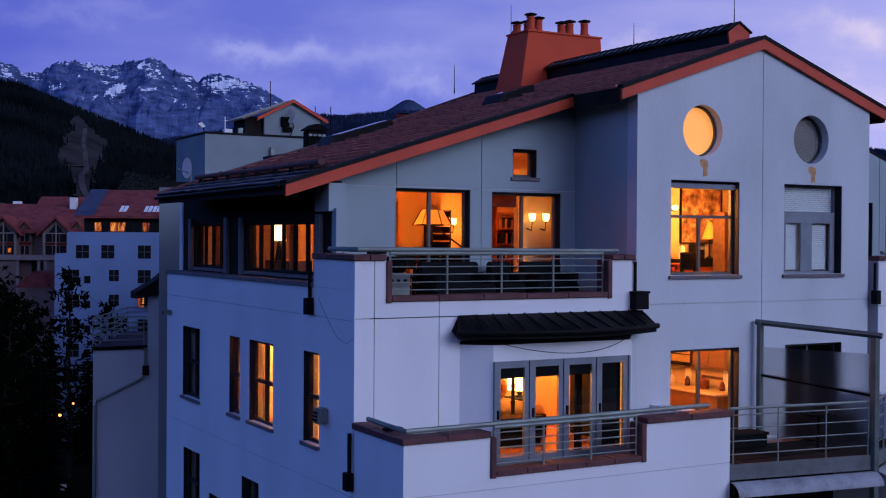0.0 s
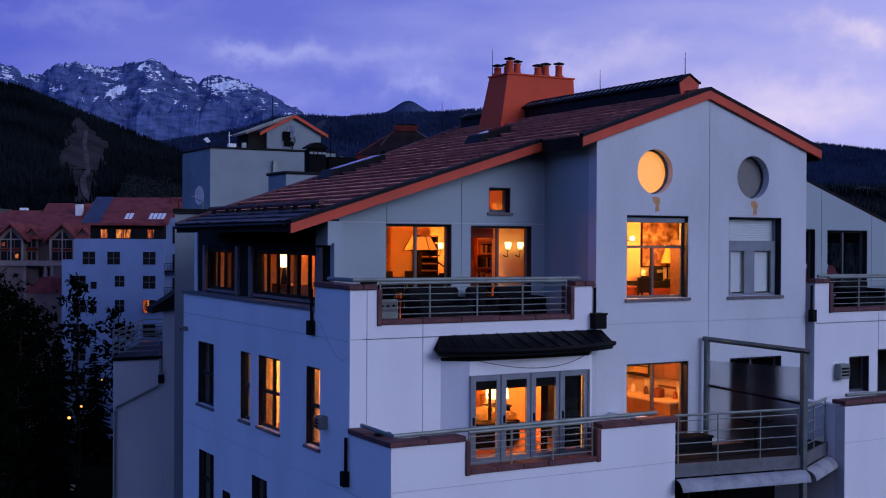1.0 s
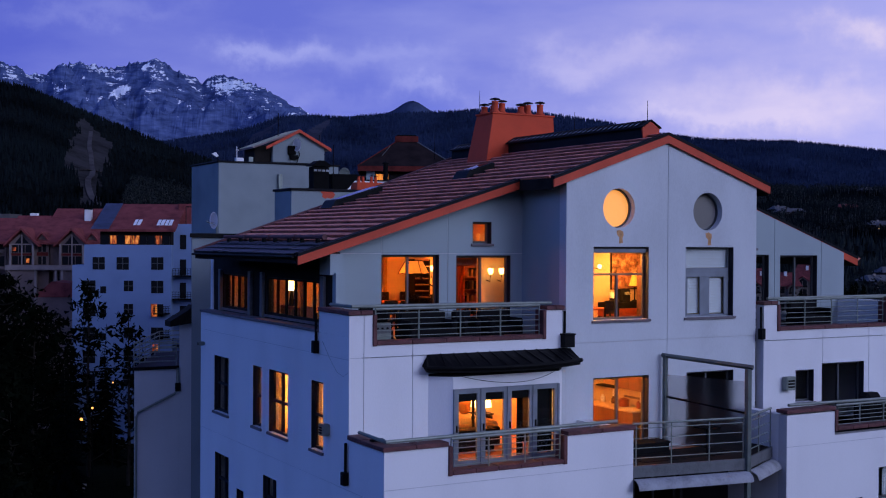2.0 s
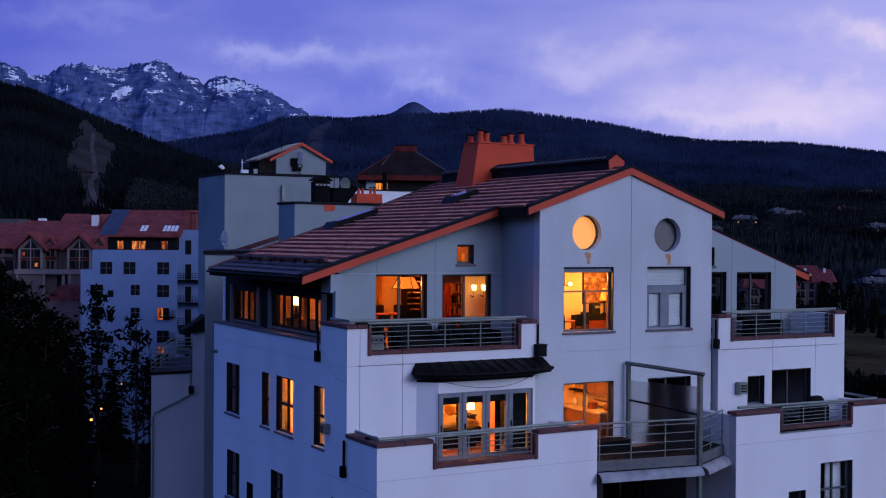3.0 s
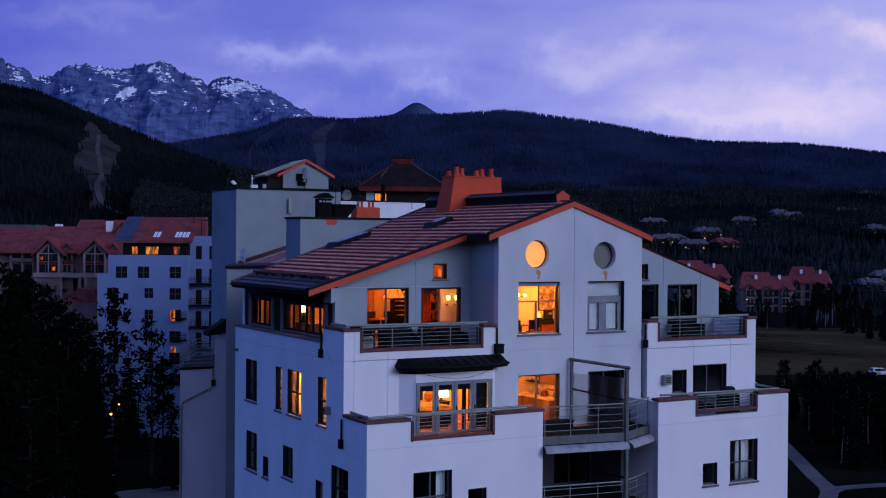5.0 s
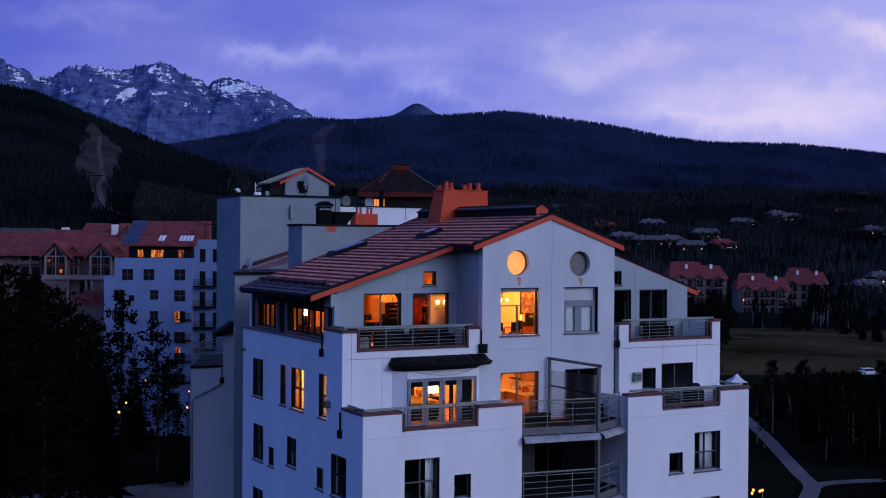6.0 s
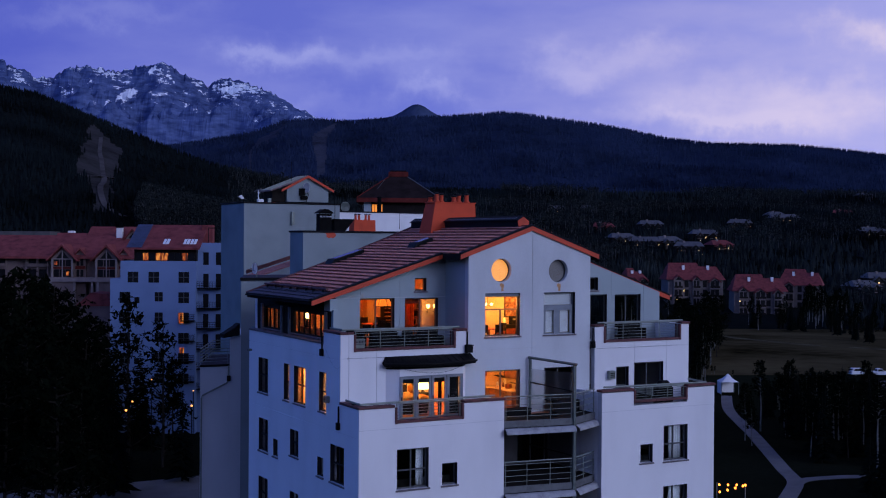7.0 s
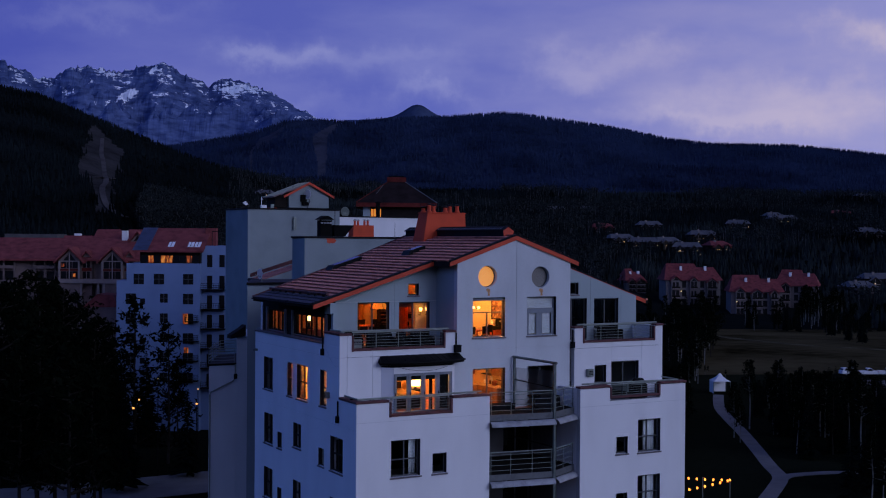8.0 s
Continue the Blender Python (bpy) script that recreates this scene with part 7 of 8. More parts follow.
def glowing_pane_material():
    """Glowing panes for far lit rooms: lamp light and furniture put into the colour."""
    m = bpy.data.materials.new("glowing_room_pane")
    m.use_nodes = True
    nt = m.node_tree
    b = nt.nodes["Principled BSDF"]
    b.inputs["Base Color"].default_value = (0.02, 0.01, 0.005, 1)
    tc, n, r = nt.nodes.new("ShaderNodeTexCoord"), nt.nodes.new("ShaderNodeTexNoise"), nt.nodes.new("ShaderNodeValToRGB")
    mp = nt.nodes.new("ShaderNodeMapping")
    mp.inputs["Scale"].default_value = (4.5, 4.5, 0.9)
    n.inputs["Scale"].default_value, n.inputs["Detail"].default_value = 1.0, 2.0
    r.color_ramp.elements[0].position, r.color_ramp.elements[0].color = 0.42, (0.035, 0.008, 0.002, 1)
    r.color_ramp.elements[1].position, r.color_ramp.elements[1].color = 0.72, (1.0, 0.42, 0.08, 1)
    e = r.color_ramp.elements.new(0.55)
    e.color = (0.42, 0.07, 0.008, 1)
    nt.links.new(tc.outputs["Object"], mp.inputs[0])
    nt.links.new(mp.outputs[0], n.inputs["Vector"])
    nt.links.new(n.outputs["Fac"], r.inputs[0])
    nt.links.new(r.outputs[0], b.inputs["Emission Color"])
    b.inputs["Emission Strength"].default_value = 0.9
    return m


WARM = glowing_pane_material()
DARKPANE = material("dark_window_glass", (0.004, 0.0045, 0.006), 0.4, spec=0.2, vary=0.2)
BROWN = material("brown_lodge_render", (0.150, 0.105, 0.098), 0.85, vary=0.2, scale=0.5, fine=10)
BAND = material("pale_timber_band", (0.25, 0.20, 0.19), 0.8, vary=0.15, scale=0.6, fine=10)
LROOF = material("red_lodge_roof", (0.20, 0.050, 0.050), 0.8, spec=0.1, vary=0.25, scale=0.8, fine=6)
BLUEGREY = material("blue_grey_roof_tone", (0.045, 0.058, 0.105), 0.5, vary=0.3, scale=0.8, fine=6)
FACE = -27.5
HS, HB = 0.864, GROUND - 8.0                  # size of the hotel and lodge, their footings
hx, hy = view_place(166, 152)
hotel = placed(empty("hotel_block", "stuccoed hotel block with red roof and balconies", "building"), (hx, hy, 3.7), FACE, HS)


def small_window(parent, x0, x1, z0, z1, y, lit=False, cross=True):
    w = part("window", boxes((x0, x1, y - 0.02, y + 0.03, z0, z1)), WARM if lit else DARKPANE, parent)
    cx, cz = (x0 + x1) / 2, (z0 + z1) / 2
    if cross:
        part("upright_bar", boxes((cx - 0.05, cx + 0.05, y - 0.06, y - 0.022, z0, z1)), FRAME, w)
        part("cross_bar", boxes((x0, cx - 0.052, y - 0.06, y - 0.022, cz - 0.05, cz + 0.05)), FRAME, w)
        part("cross_bar", boxes((cx + 0.052, x1, y - 0.06, y - 0.022, cz - 0.05, cz + 0.05)), FRAME, w)
    return w


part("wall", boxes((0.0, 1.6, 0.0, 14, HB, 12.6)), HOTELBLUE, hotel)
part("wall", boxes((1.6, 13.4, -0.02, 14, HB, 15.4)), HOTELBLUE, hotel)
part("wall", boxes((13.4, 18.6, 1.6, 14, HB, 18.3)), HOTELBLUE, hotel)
part("wall", boxes((3.6, 13.3, 0.6, 13, 15.4, 17.2)), DARKWOOD, hotel, "dark timber top storey")
for k in range(9):
    x0 = 3.9 + k * 1.03
    part("window", boxes((x0, x0 + 0.9, 0.55, 0.59, 15.5, 16.65)), WARM if k in (1, 3, 4, 7) else DARKPANE, hotel)
part("roof", prism([(-0.4, 17.2), (8.0, 20.9), (15.0, 17.6), (15.0, 17.9), (8, 21.2), (-0.4, 17.5)], "x", 2.6, 14.0), LROOF, hotel, "red tiled roof")
part("roof_strip", prism([(-0.42, 17.52), (8.0, 21.22), (8.0, 21.26), (-0.42, 17.56)], "x", 2.58, 5.0), BLUEGREY, hotel, "blue-grey strip on the hotel roof")
for x0 in (8.0, 11.2, 12.3):
    rw_ = part("roof_window", prism([(0.9, 18.08), (2.6, 18.83), (2.6, 18.90), (0.9, 18.15)], "x", x0, x0 + 0.95), WHITEBLIND, hotel)
    part("frame_bar", prism([(0.9, 18.16), (2.6, 18.91), (2.6, 18.94), (0.9, 18.19)], "x", x0 + 0.44, x0 + 0.51), BLACKMETAL, rw_)
for row in range(6):
    z = 13.7 - 3.2 * row
    cols_ = [(2.75 if row == 0 else 1.5, 1.65, 1.7), (6.0 if row == 0 else 7.0, 1.65 if row == 0 else 1.25, 1.7 if row == 0 else 1.45), (10.7, 1.65, 1.7)]
    for i, (x0, w_, h_) in enumerate(cols_):
        if (row, i) == (2, 2):
            small_window(hotel, x0, x0 + 0.8, z - h_, z, -0.05, lit=True, cross=False)
            small_window(hotel, x0 + 0.85, x0 + w_, z - h_, z, -0.05, cross=False)
        else:
            small_window(hotel, x0, x0 + w_, z - h_, z, -0.05)
    if row:
        small_window(hotel, 3.8, 4.6, z - 1.75, z - 0.8, -0.05, cross=False)
small_window(hotel, 10.9, 11.6, 0.9, 1.8, -0.05, lit=True, cross=False)
for row in range(6):
    z = 11.2 - 3.2 * row
    for x0 in (14.3, 16.3):
        small_window(hotel, x0, x0 + 0.85, z + 0.05, z + 2.2, 1.55, cross=False)
        if row == 0:
            small_window(hotel, x0, x0 + 0.85, z + 3.6, z + 5.6, 1.55, cross=False)
    for (bx0, bx1, by0, by1, zb) in ((13.5, 17.6, 0.3, 1.56, z), (11.2, 13.3, -1.2, -0.06, z - 1.9)):
        if bx0 < 12 and row in (0, 5):
            continue
        b = placed(empty("hotel_balcony", "small dark steel hotel balcony", "balcony", "hotel balconies"), (hx, hy, 3.7), FACE, HS)
        part("deck", boxes((bx0, bx1, by0, by1, zb - 0.15, zb)), BLACKMETAL, b)
        for q in (0.35, 0.65, 0.95):
            part("bar", tube([(bx0, by1, zb + q), (bx0, by0, zb + q), (bx1, by0, zb + q), (bx1, by1, zb + q)], 0.03, 4), BLACKMETAL, b)
        for i in range(11):
            px = bx0 + (bx1 - bx0) * i / 10
            part("baluster", boxes((px - 0.02, px + 0.02, by0 - 0.02, by0 + 0.02, zb, zb + 0.95)), BLACKMETAL, b)
for x0 in (15.0, 17.8):
    part("roof_post", boxes((x0, x0 + 0.1, 1.8, 1.9, 18.3, 20.7)), BLACKMETAL, hotel)
part("roof_beam", boxes((15.0, 17.9, 1.8, 1.9, 20.6, 20.75)), BLACKMETAL, hotel)
part("chimney", boxes((13.2, 15.0, 6.0, 8, 18.3, 21.2), bevel=0.05), LROOF, hotel)

# ---- lodge with gabled bays ----
lx, ly = view_place(81, 172)
lodge = placed(empty("mountain_lodge", "brown rendered mountain lodge with red roof and gabled bays", "building"), (lx, ly, 2.8), FACE, HS)
part("wall", boxes((-26.0, 11.5, 1.4, 16, HB, 16.6)), BROWN, lodge)
part("roof", prism([(-0.2, 16.3), (9, 20.0), (18, 16.3), (18, 16.7), (9, 20.5), (-0.2, 16.7)], "x", -27.0, 12.5), LROOF, lodge, "red metal roof")
part("upper_roof", prism([(8, 19.6), (13, 22.2), (18, 19.6)], "x", 1.5, 19.0), LROOF, lodge, "red metal upper roof")
part("upper_roof", prism([(8, 19.4), (11, 20.95), (14, 19.4)], "x", -4.2, 1.3), LROOF, lodge, "red metal upper roof")
part("roof_block", boxes((-15.0, -5.2, 9.5, 16.0, 18.5, 21.2)), TAUPE, lodge, "grey flat-roofed block on the ridge")
part("roof_vent", boxes((-2.4, -1.2, 11.0, 12.0, 20.6, 21.35), bevel=0.05), WHITE, lodge)
dm = part("dormer", prism([(9.1, 19.9), (11.7, 19.9), (10.4, 21.5)], "y", 7.4, 11.0), BROWN, lodge)
part("dormer_window", prism([(9.7, 20.05), (11.1, 20.05), (10.4, 20.95)], "y", 7.33, 7.38), DARKPANE, dm)
for sx in (-1, 1):
    part("dormer_roof", prism([(10.4, 21.55), (10.4 + sx * 1.7, 19.7), (10.4 + sx * 1.7, 19.95), (10.4, 21.85)], "y", 6.9, 11.0), LROOF, dm)
part("balcony_band", boxes((-2.5, 11.5, -0.9, 1.38, 12.3, 13.05)), BAND, lodge)
for x in (-14.3, -12.35, -10.4, -6.85, -4.95, -3.1, -2.3):
    part("timber_post", boxes((x, x + 0.24, 0.62, 0.86, HB, 16.5)), BROWN, lodge)
for gx in (0.0, 7.7):
    bay_ = part("gabled_bay", prism([(gx - 1.9, HB), (gx + 1.9, HB), (gx + 1.9, 16.4), (gx, 18.3), (gx - 1.9, 16.4)], "y", -0.6, 4), BROWN, lodge)
    for sx in (-1, 1):
        part("bay_roof", prism([(gx, 18.5), (gx + sx * 2.7, 15.9), (gx + sx * 2.7, 16.2), (gx, 18.9)], "y", -1.3, 6), LROOF, bay_)
        part("timber_post", boxes((gx + sx * 1.75 - 0.14, gx + sx * 1.75 + 0.14, -0.92, -0.61, 13.05, 16.3)), BAND, bay_)
    part("gable_window", prism([(gx - 1.2, 16.3), (gx + 1.2, 16.3), (gx, 17.75)], "y", -0.66, -0.61), DARKPANE, bay_)
    part("king_post", boxes((gx - 0.1, gx + 0.1, -0.74, -0.665, 13.1, 17.9)), BAND, bay_)
    part("tie_beam", boxes((gx - 1.7, gx - 0.105, -0.74, -0.665, 16.2, 16.38)), BAND, bay_)
    part("tie_beam", boxes((gx + 0.105, gx + 1.7, -0.74, -0.665, 16.2, 16.38)), BAND, bay_)
    part("floor_band", boxes((gx - 1.6, gx - 0.105, -0.74, -0.665, 14.55, 14.9)), MAROON, bay_)
    part("floor_band", boxes((gx + 0.105, gx + 1.6, -0.74, -0.665, 14.55, 14.9)), MAROON, bay_)
    for zz, hh in ((13.15, 1.3), (15.0, 1.2)):
        for k in range(3):
            lit = (gx, zz, k) in ((0.0, 13.15, 2), (0.0, 15.0, 0))
            part("window", boxes((gx - 1.5 + k * 1.03, gx - 0.6 + k * 1.03, -0.66, -0.61, zz, zz + hh)), DARKPANE, bay_)
            if lit:
                part("lit_pane", boxes((gx - 1.4 + k * 1.03, gx - 0.9 + k * 1.03, -0.68, -0.661, zz + 0.25, zz + hh - 0.35)), WARM, bay_)
    sg = part("small_gable", prism([(gx + 1.75, HB), (gx + 3.75, HB), (gx + 3.75, 16.6), (gx + 2.75, 17.9), (gx + 1.75, 16.6)], "y", 0.6, 5), BROWN, lodge)
    for sx in (-1, 1):
        part("gable_roof", prism([(gx + 2.75, 18.0), (gx + 2.75 + sx * 1.35, 16.4), (gx + 2.75 + sx * 1.35, 16.65), (gx + 2.75, 18.3)], "y", 0.1, 6), LROOF, sg)
    for zz in (13.15, 15.1):
        part("window", boxes((gx + 2.15, gx + 3.35, 0.53, 0.58, zz, zz + 1.25)), DARKPANE, sg)
        part("mullion", boxes((gx + 2.7, gx + 2.8, 0.49, 0.525, zz, zz + 1.25)), BAND, sg)
    part("floor_band", boxes((gx + 1.8, gx + 3.7, 0.53, 0.585, 14.5, 15.05)), MAROON, sg)
# deep loggias west of the bays, blank wall beyond them
for x0, x1 in ((-6.5, -5.0), (-4.65, -3.2), (-14.0, -12.4), (-12.1, -10.5)):
    for zz in (9.6, 12.5, 15.15):
        part("loggia_glazing", boxes((x0, x1, 1.30, 1.38, zz, zz + 1.9)), DARKPANE, lodge)
        part("loggia_rail", boxes((x0 - 0.1, x1 + 0.1, 0.5, 0.58, zz - 0.25, zz + 0.3)), BROWN, lodge)
for x in (-2.3, 1.9, 5.0, 6.0, 9.6):
    part("timber_post", boxes((x, x + 0.35, -0.7, -0.3, HB, 12.28)), BAND, lodge)
for k in range(4):
    part("window", boxes((-1.6 + k * 3.3, 0.9 + k * 3.3, 1.33, 1.38, 9.2, 11.9)), DARKPANE, lodge)
for gx, gy in ((7.3, 8.0), (13.6, 9.0)):
    cs = part("chimney", boxes((gx, gx + 1.05, gy, gy + 1.1, 19.0, 21.95), bevel=0.05), WHITE, lodge)
    part("chimney_cap", boxes((gx - 0.1, gx + 1.15, gy - 0.1, gy + 1.2, 21.954, 22.2)), SOOT, cs)
px, py = view_place(148, 158)
gate = placed(empty("entrance_roof", "small red gabled roof over the hotel entrance", "roof"), (px, py, 3.4), FACE, HS)
part("gable", prism([(-4.0, 8.2), (2.0, 8.2), (1.0, 10.2), (-1.5, 10.4)], "y", 0, 6), LROOF, gate)
part("wall", boxes((-3.6, 1.8, 0.2, 6, HB, 8.2)), BROWN, gate)

# ---- trees ----
BARK = material("dark_bark", (0.035, 0.03, 0.026), 0.9, spec=0.0, vary=0.3, scale=2, fine=12, stretch=(1, 1, 0.3))
ASPENBARK = material("pale_aspen_bark_near", (0.15, 0.145, 0.135), 0.85, vary=0.35, scale=1.5, fine=9)
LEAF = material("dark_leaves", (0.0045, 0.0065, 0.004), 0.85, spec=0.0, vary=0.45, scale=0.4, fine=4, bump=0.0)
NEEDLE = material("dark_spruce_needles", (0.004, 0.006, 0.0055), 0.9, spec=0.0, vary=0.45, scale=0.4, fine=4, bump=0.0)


def leaf_cloud(points, size, rng_):
    n = len(points)
    q = rng_.normal(0, 1, (n, 3, 3)) * size
    v = (np.array(points)[:, None] + q).reshape(-1, 3)
    return v.tolist(), np.arange(n * 3).reshape(-1, 3).tolist()


def broadleaf(h, seed, bark=None, low=0.3, spread=0.2, leaves=2200, name="tree", label="dark broadleaved tree with an uneven open crown"):
    r = np.random.default_rng(seed)
    t = empty(name, label, "tree", "trees in the valley")
    bm = bmesh.new()
    lean = r.normal(0, 0.02, 2)
    tr = [(lean[0] * z * z / h + 0.08 * math.sin(z * 0.7 + seed), lean[1] * z * z / h + 0.08 * math.cos(z * 0.6), z) for z in np.linspace(0, h * 0.93, 9)]
    add_tube(bm, tr, [0.010 * h * (1 - 0.9 * i / 8) + 0.02 for i in range(9)], 7)
    pts = []
    n = 26
    for k in range(n):
        f = low + (0.97 - low) * k / (n - 1)
        i = min(int(f / 0.93 * 8), 7)
        base = Vector(tr[min(i, 8)]).lerp(Vector(tr[min(i + 1, 8)]), 0.5)
        base.z = f * h * 0.93
        a = k * 2.4 + r.uniform(-0.5, 0.5)
        ln = h * spread * r.uniform(0.55, 1.15) * (1 - 0.72 * ((f - low) / (1 - low)) ** 1.4)
        tip = base + Vector((math.cos(a) * ln, math.sin(a) * ln, ln * r.uniform(0.15, 0.7)))
        add_tube(bm, [tuple(base), tuple(base.lerp(tip, 0.5) + Vector((0, 0, -0.04 * ln))), tuple(tip)], [0.035 * ln + 0.01, 0.02 * ln + 0.008, 0.008], 5)
        m = int(leaves / n)
        u = r.random(m) ** 0.6
        p = np.array(base)[None] + (np.array(tip) - np.array(base))[None] * (0.25 + 0.85 * u)[:, None] + r.normal(0, 1, (m, 3)) * (0.10 * ln + 0.16)
        pts.append(p)
    part("trunk", bm, bark or BARK, t)
    v, f = leaf_cloud(np.vstack(pts), 0.13 + 0.004 * h, r)
    me = bpy.data.meshes.new("crown")
    me.from_pydata(v, [], f)
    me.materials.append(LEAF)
    c = new("crown", me)
    c.parent = t
    return t


def spruce(h, seed):
    r = np.random.default_rng(seed)
    t = empty("spruce_tree", "dark pointed spruce tree", "tree", "trees in the valley")
    part("trunk", tube([(0, 0, 0), (0, 0, h * 0.5), (0, 0, h)], [0.011 * h, 0.007 * h, 0.01], 7), BARK, t)
    V, F = [], []
    tiers = int(h * 2.2)
    for k in range(tiers):
        f = 0.08 + 0.9 * k / tiers
        ln = h * 0.19 * (1 - f) ** 0.85 + 0.12
        nb = 9
        for j in range(nb):
            if r.random() < 0.12:
                continue
            a = j * 2 * math.pi / nb + k * 1.1 + r.uniform(-0.3, 0.3)
            l2 = ln * r.uniform(0.7, 1.2)
            z = f * h + r.uniform(-0.1, 0.1)
            d = np.array([math.cos(a), math.sin(a), 0])
            s = np.array([-d[1], d[0], 0]) * l2 * 0.24
            p0, p1, p2 = np.array([0, 0, z + 0.05 * h / tiers]), d * l2 * 0.55 + np.array([0, 0, z - 0.06 * l2]), d * l2 + np.array([0, 0, z - 0.26 * l2])
            i = len(V)
            V += [p0, p1 + s + [0, 0, -0.10 * l2], p2, p1 - s + [0, 0, -0.10 * l2], p1 + [0, 0, 0.05 * l2]]
            F += [[i, i + 1, i + 4], [i + 1, i + 2, i + 4], [i + 2, i + 3, i + 4], [i + 3, i, i + 4]]
    me = bpy.data.meshes.new("crown")
    me.from_pydata([tuple(p) for p in V], [], F)
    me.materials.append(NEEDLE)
    c = new("crown", me)
    c.parent = t
    return t


ASP = "slender aspen with a pale stem and sparse crown"
pines = [broadleaf(17, 31, None, 0.08, 0.15, 1050, "tree", "slender dark tree with sparse ragged limbs"), broadleaf(15, 32, None, 0.1, 0.16, 950, "tree", "slender dark tree with sparse ragged limbs")]
protos = [broadleaf(17, 1), broadleaf(19, 2, spread=0.24), spruce(18, 3), spruce(22, 4), spruce(14, 5)]
asp = [broadleaf(15, 11, ASPENBARK, 0.45, 0.13, 1300, "aspen_tree", ASP), broadleaf(18, 12, ASPENBARK, 0.5, 0.12, 1200, "aspen_tree", ASP), broadleaf(13, 13, ASPENBARK, 0.4, 0.15, 1300, "aspen_tree", ASP)]
used = set()


def plant(p, u, d, turn=0.0, size=1.0):
    x, y = view_place(u, d)
    z = float(land(np.array([x]), np.array([y]))[0]) - 0.05
    m = pose(x, y, z, 0, 0, turn)
    if p.name not in used:
        used.add(p.name)
        p.matrix_world = m @ Matrix.Diagonal((size, size, size, 1))
        return p
    c = copy_thing(p, m)
    c.scale = (size, size, size)
    return c


tr_ = random.Random(21)
# two open-crowned trees before the hotel, dark trees west of them
plant(pines[0], 198, 132, 0, 1.25)
plant(pines[1], 264, 128, 40, 1.2)
for u, d, k, s in ((222, 140, 2, 0.72), (285, 142, 0, 0.7), (160, 150, 4, 1.0), (140, 128, 3, 0.86), (110, 120, 1, 0.95), (82, 132, 3, 0.98), (52, 118, 1, 1.03), (25, 128, 2, 1.18), (0, 116, 3, 0.98), (-30, 122, 1, 1.1),
                   (-60, 118, 3, 1.0), (120, 105, 0, 0.85), (70, 100, 2, 0.95), (20, 98, 0, 0.98), (-20, 95, 4, 1.1), (165, 112, 2, 0.78), (95, 90, 4, 0.9), (40, 86, 4, 0.95), (-60, 90, 2, 0.9), (300, 120, 4, 0.72),
                   (-100, 110, 1, 1.1), (-140, 120, 3, 1.0), (-110, 92, 0, 0.9)):
    plant(protos[k % 2] if u < 150 else protos[k], u, d, tr_.uniform(0, 360), s * (1.16 if u < 60 else 1.05 if u < 150 else 1.0))
# dense dark woodland along the east side, thinner towards the meadow
count = 0
while count < 330:
    d = tr_.uniform(100, 300) if count % 3 else tr_.uniform(110, 190)
    u = tr_.uniform(1120, 1900)
    x, y = view_place(u, d)
    # keep the footpaths, the festoon terrace, the tent, the meadow and its parking clear
    if abs(y - (1.41 * (x - 77) + 50)) < 6.5 and 50 < x < 132:
        continue
    if 76 < x < 128 and -7 < y - (53 - 0.3 * (x - 79)) < 5:
        continue
    if (40 < x < 70 and 30 < y < 58) or math.hypot(x - 126, y - 113) < 11:
        continue
    if u > 1270 and d > 232 + 12 * math.sin(u / 60) or (u > 1530 and 160 < d < 245):
        continue
    # no trees where they would hide the tent and paths from the camera
    off = math.atan2(x + 21.9, y + 48.7) - math.atan2(126.3 + 21.9, 114.5 + 48.7)
    if abs(off) < 0.024 and math.hypot(x + 21.9, y + 48.7) < 222:
        continue
    if d < 150 and (1240 < u < 1500 or tr_.random() < 0.4):
        continue
    size = tr_.uniform(0.42, 0.68)
    if u > 1290 and d > 150:
        # trees shrunk here so that the meadow shows from the camera
        size *= max(0.22, 1.0 - (d - 150) / 75)
        if d > 185 and tr_.random() < 0.6:
            continue
    plant(tr_.choice(asp + asp + [protos[0], protos[2], protos[4]]), u, d, tr_.uniform(0, 360), size)
    count += 1
for u, d, k, s in ((1376, 150, 0, 0.55), (1402, 158, 1, 0.6), (1390, 146, 2, 0.5)):
    plant(asp[k], u, d, 70 * k, s)
for i in range(90):
    d = tr_.uniform(410, 500)
    u = tr_.uniform(1100, 1850)
    if 1270 < u < 1480 and i % 4:
        continue
    plant(tr_.choice(asp + [protos[2], protos[3], protos[4]]), u, d, tr_.uniform(0, 360), tr_.uniform(0.5, 0.8))
# tall stand behind the event tent
for i in range(18):
    plant(tr_.choice(asp + [protos[0], protos[1], protos[2]]), tr_.uniform(1228, 1306), tr_.uniform(236, 300), tr_.uniform(0, 360), tr_.uniform(0.6, 0.82))
# dark wood comes down towards the track on the east side
for i in range(70):
    u = tr_.uniform(1400, 1800)
    d = tr_.uniform(max(300, 420 - (u - 1400) * 0.75), 425)
    plant(tr_.choice([protos[0], protos[1], protos[2], protos[4]]), u, d, tr_.uniform(0, 360), tr_.uniform(0.32, 0.55))
for i in range(30):
    plant(tr_.choice(asp), tr_.uniform(1440, 1520), tr_.uniform(440, 520), tr_.uniform(0, 360), tr_.uniform(0.7, 0.9))

# ---- footpaths, yard, parking ----
PATHMAT = material("pale_concrete_path", (0.15, 0.145, 0.145), 0.9, vary=0.15, scale=0.5, fine=6)


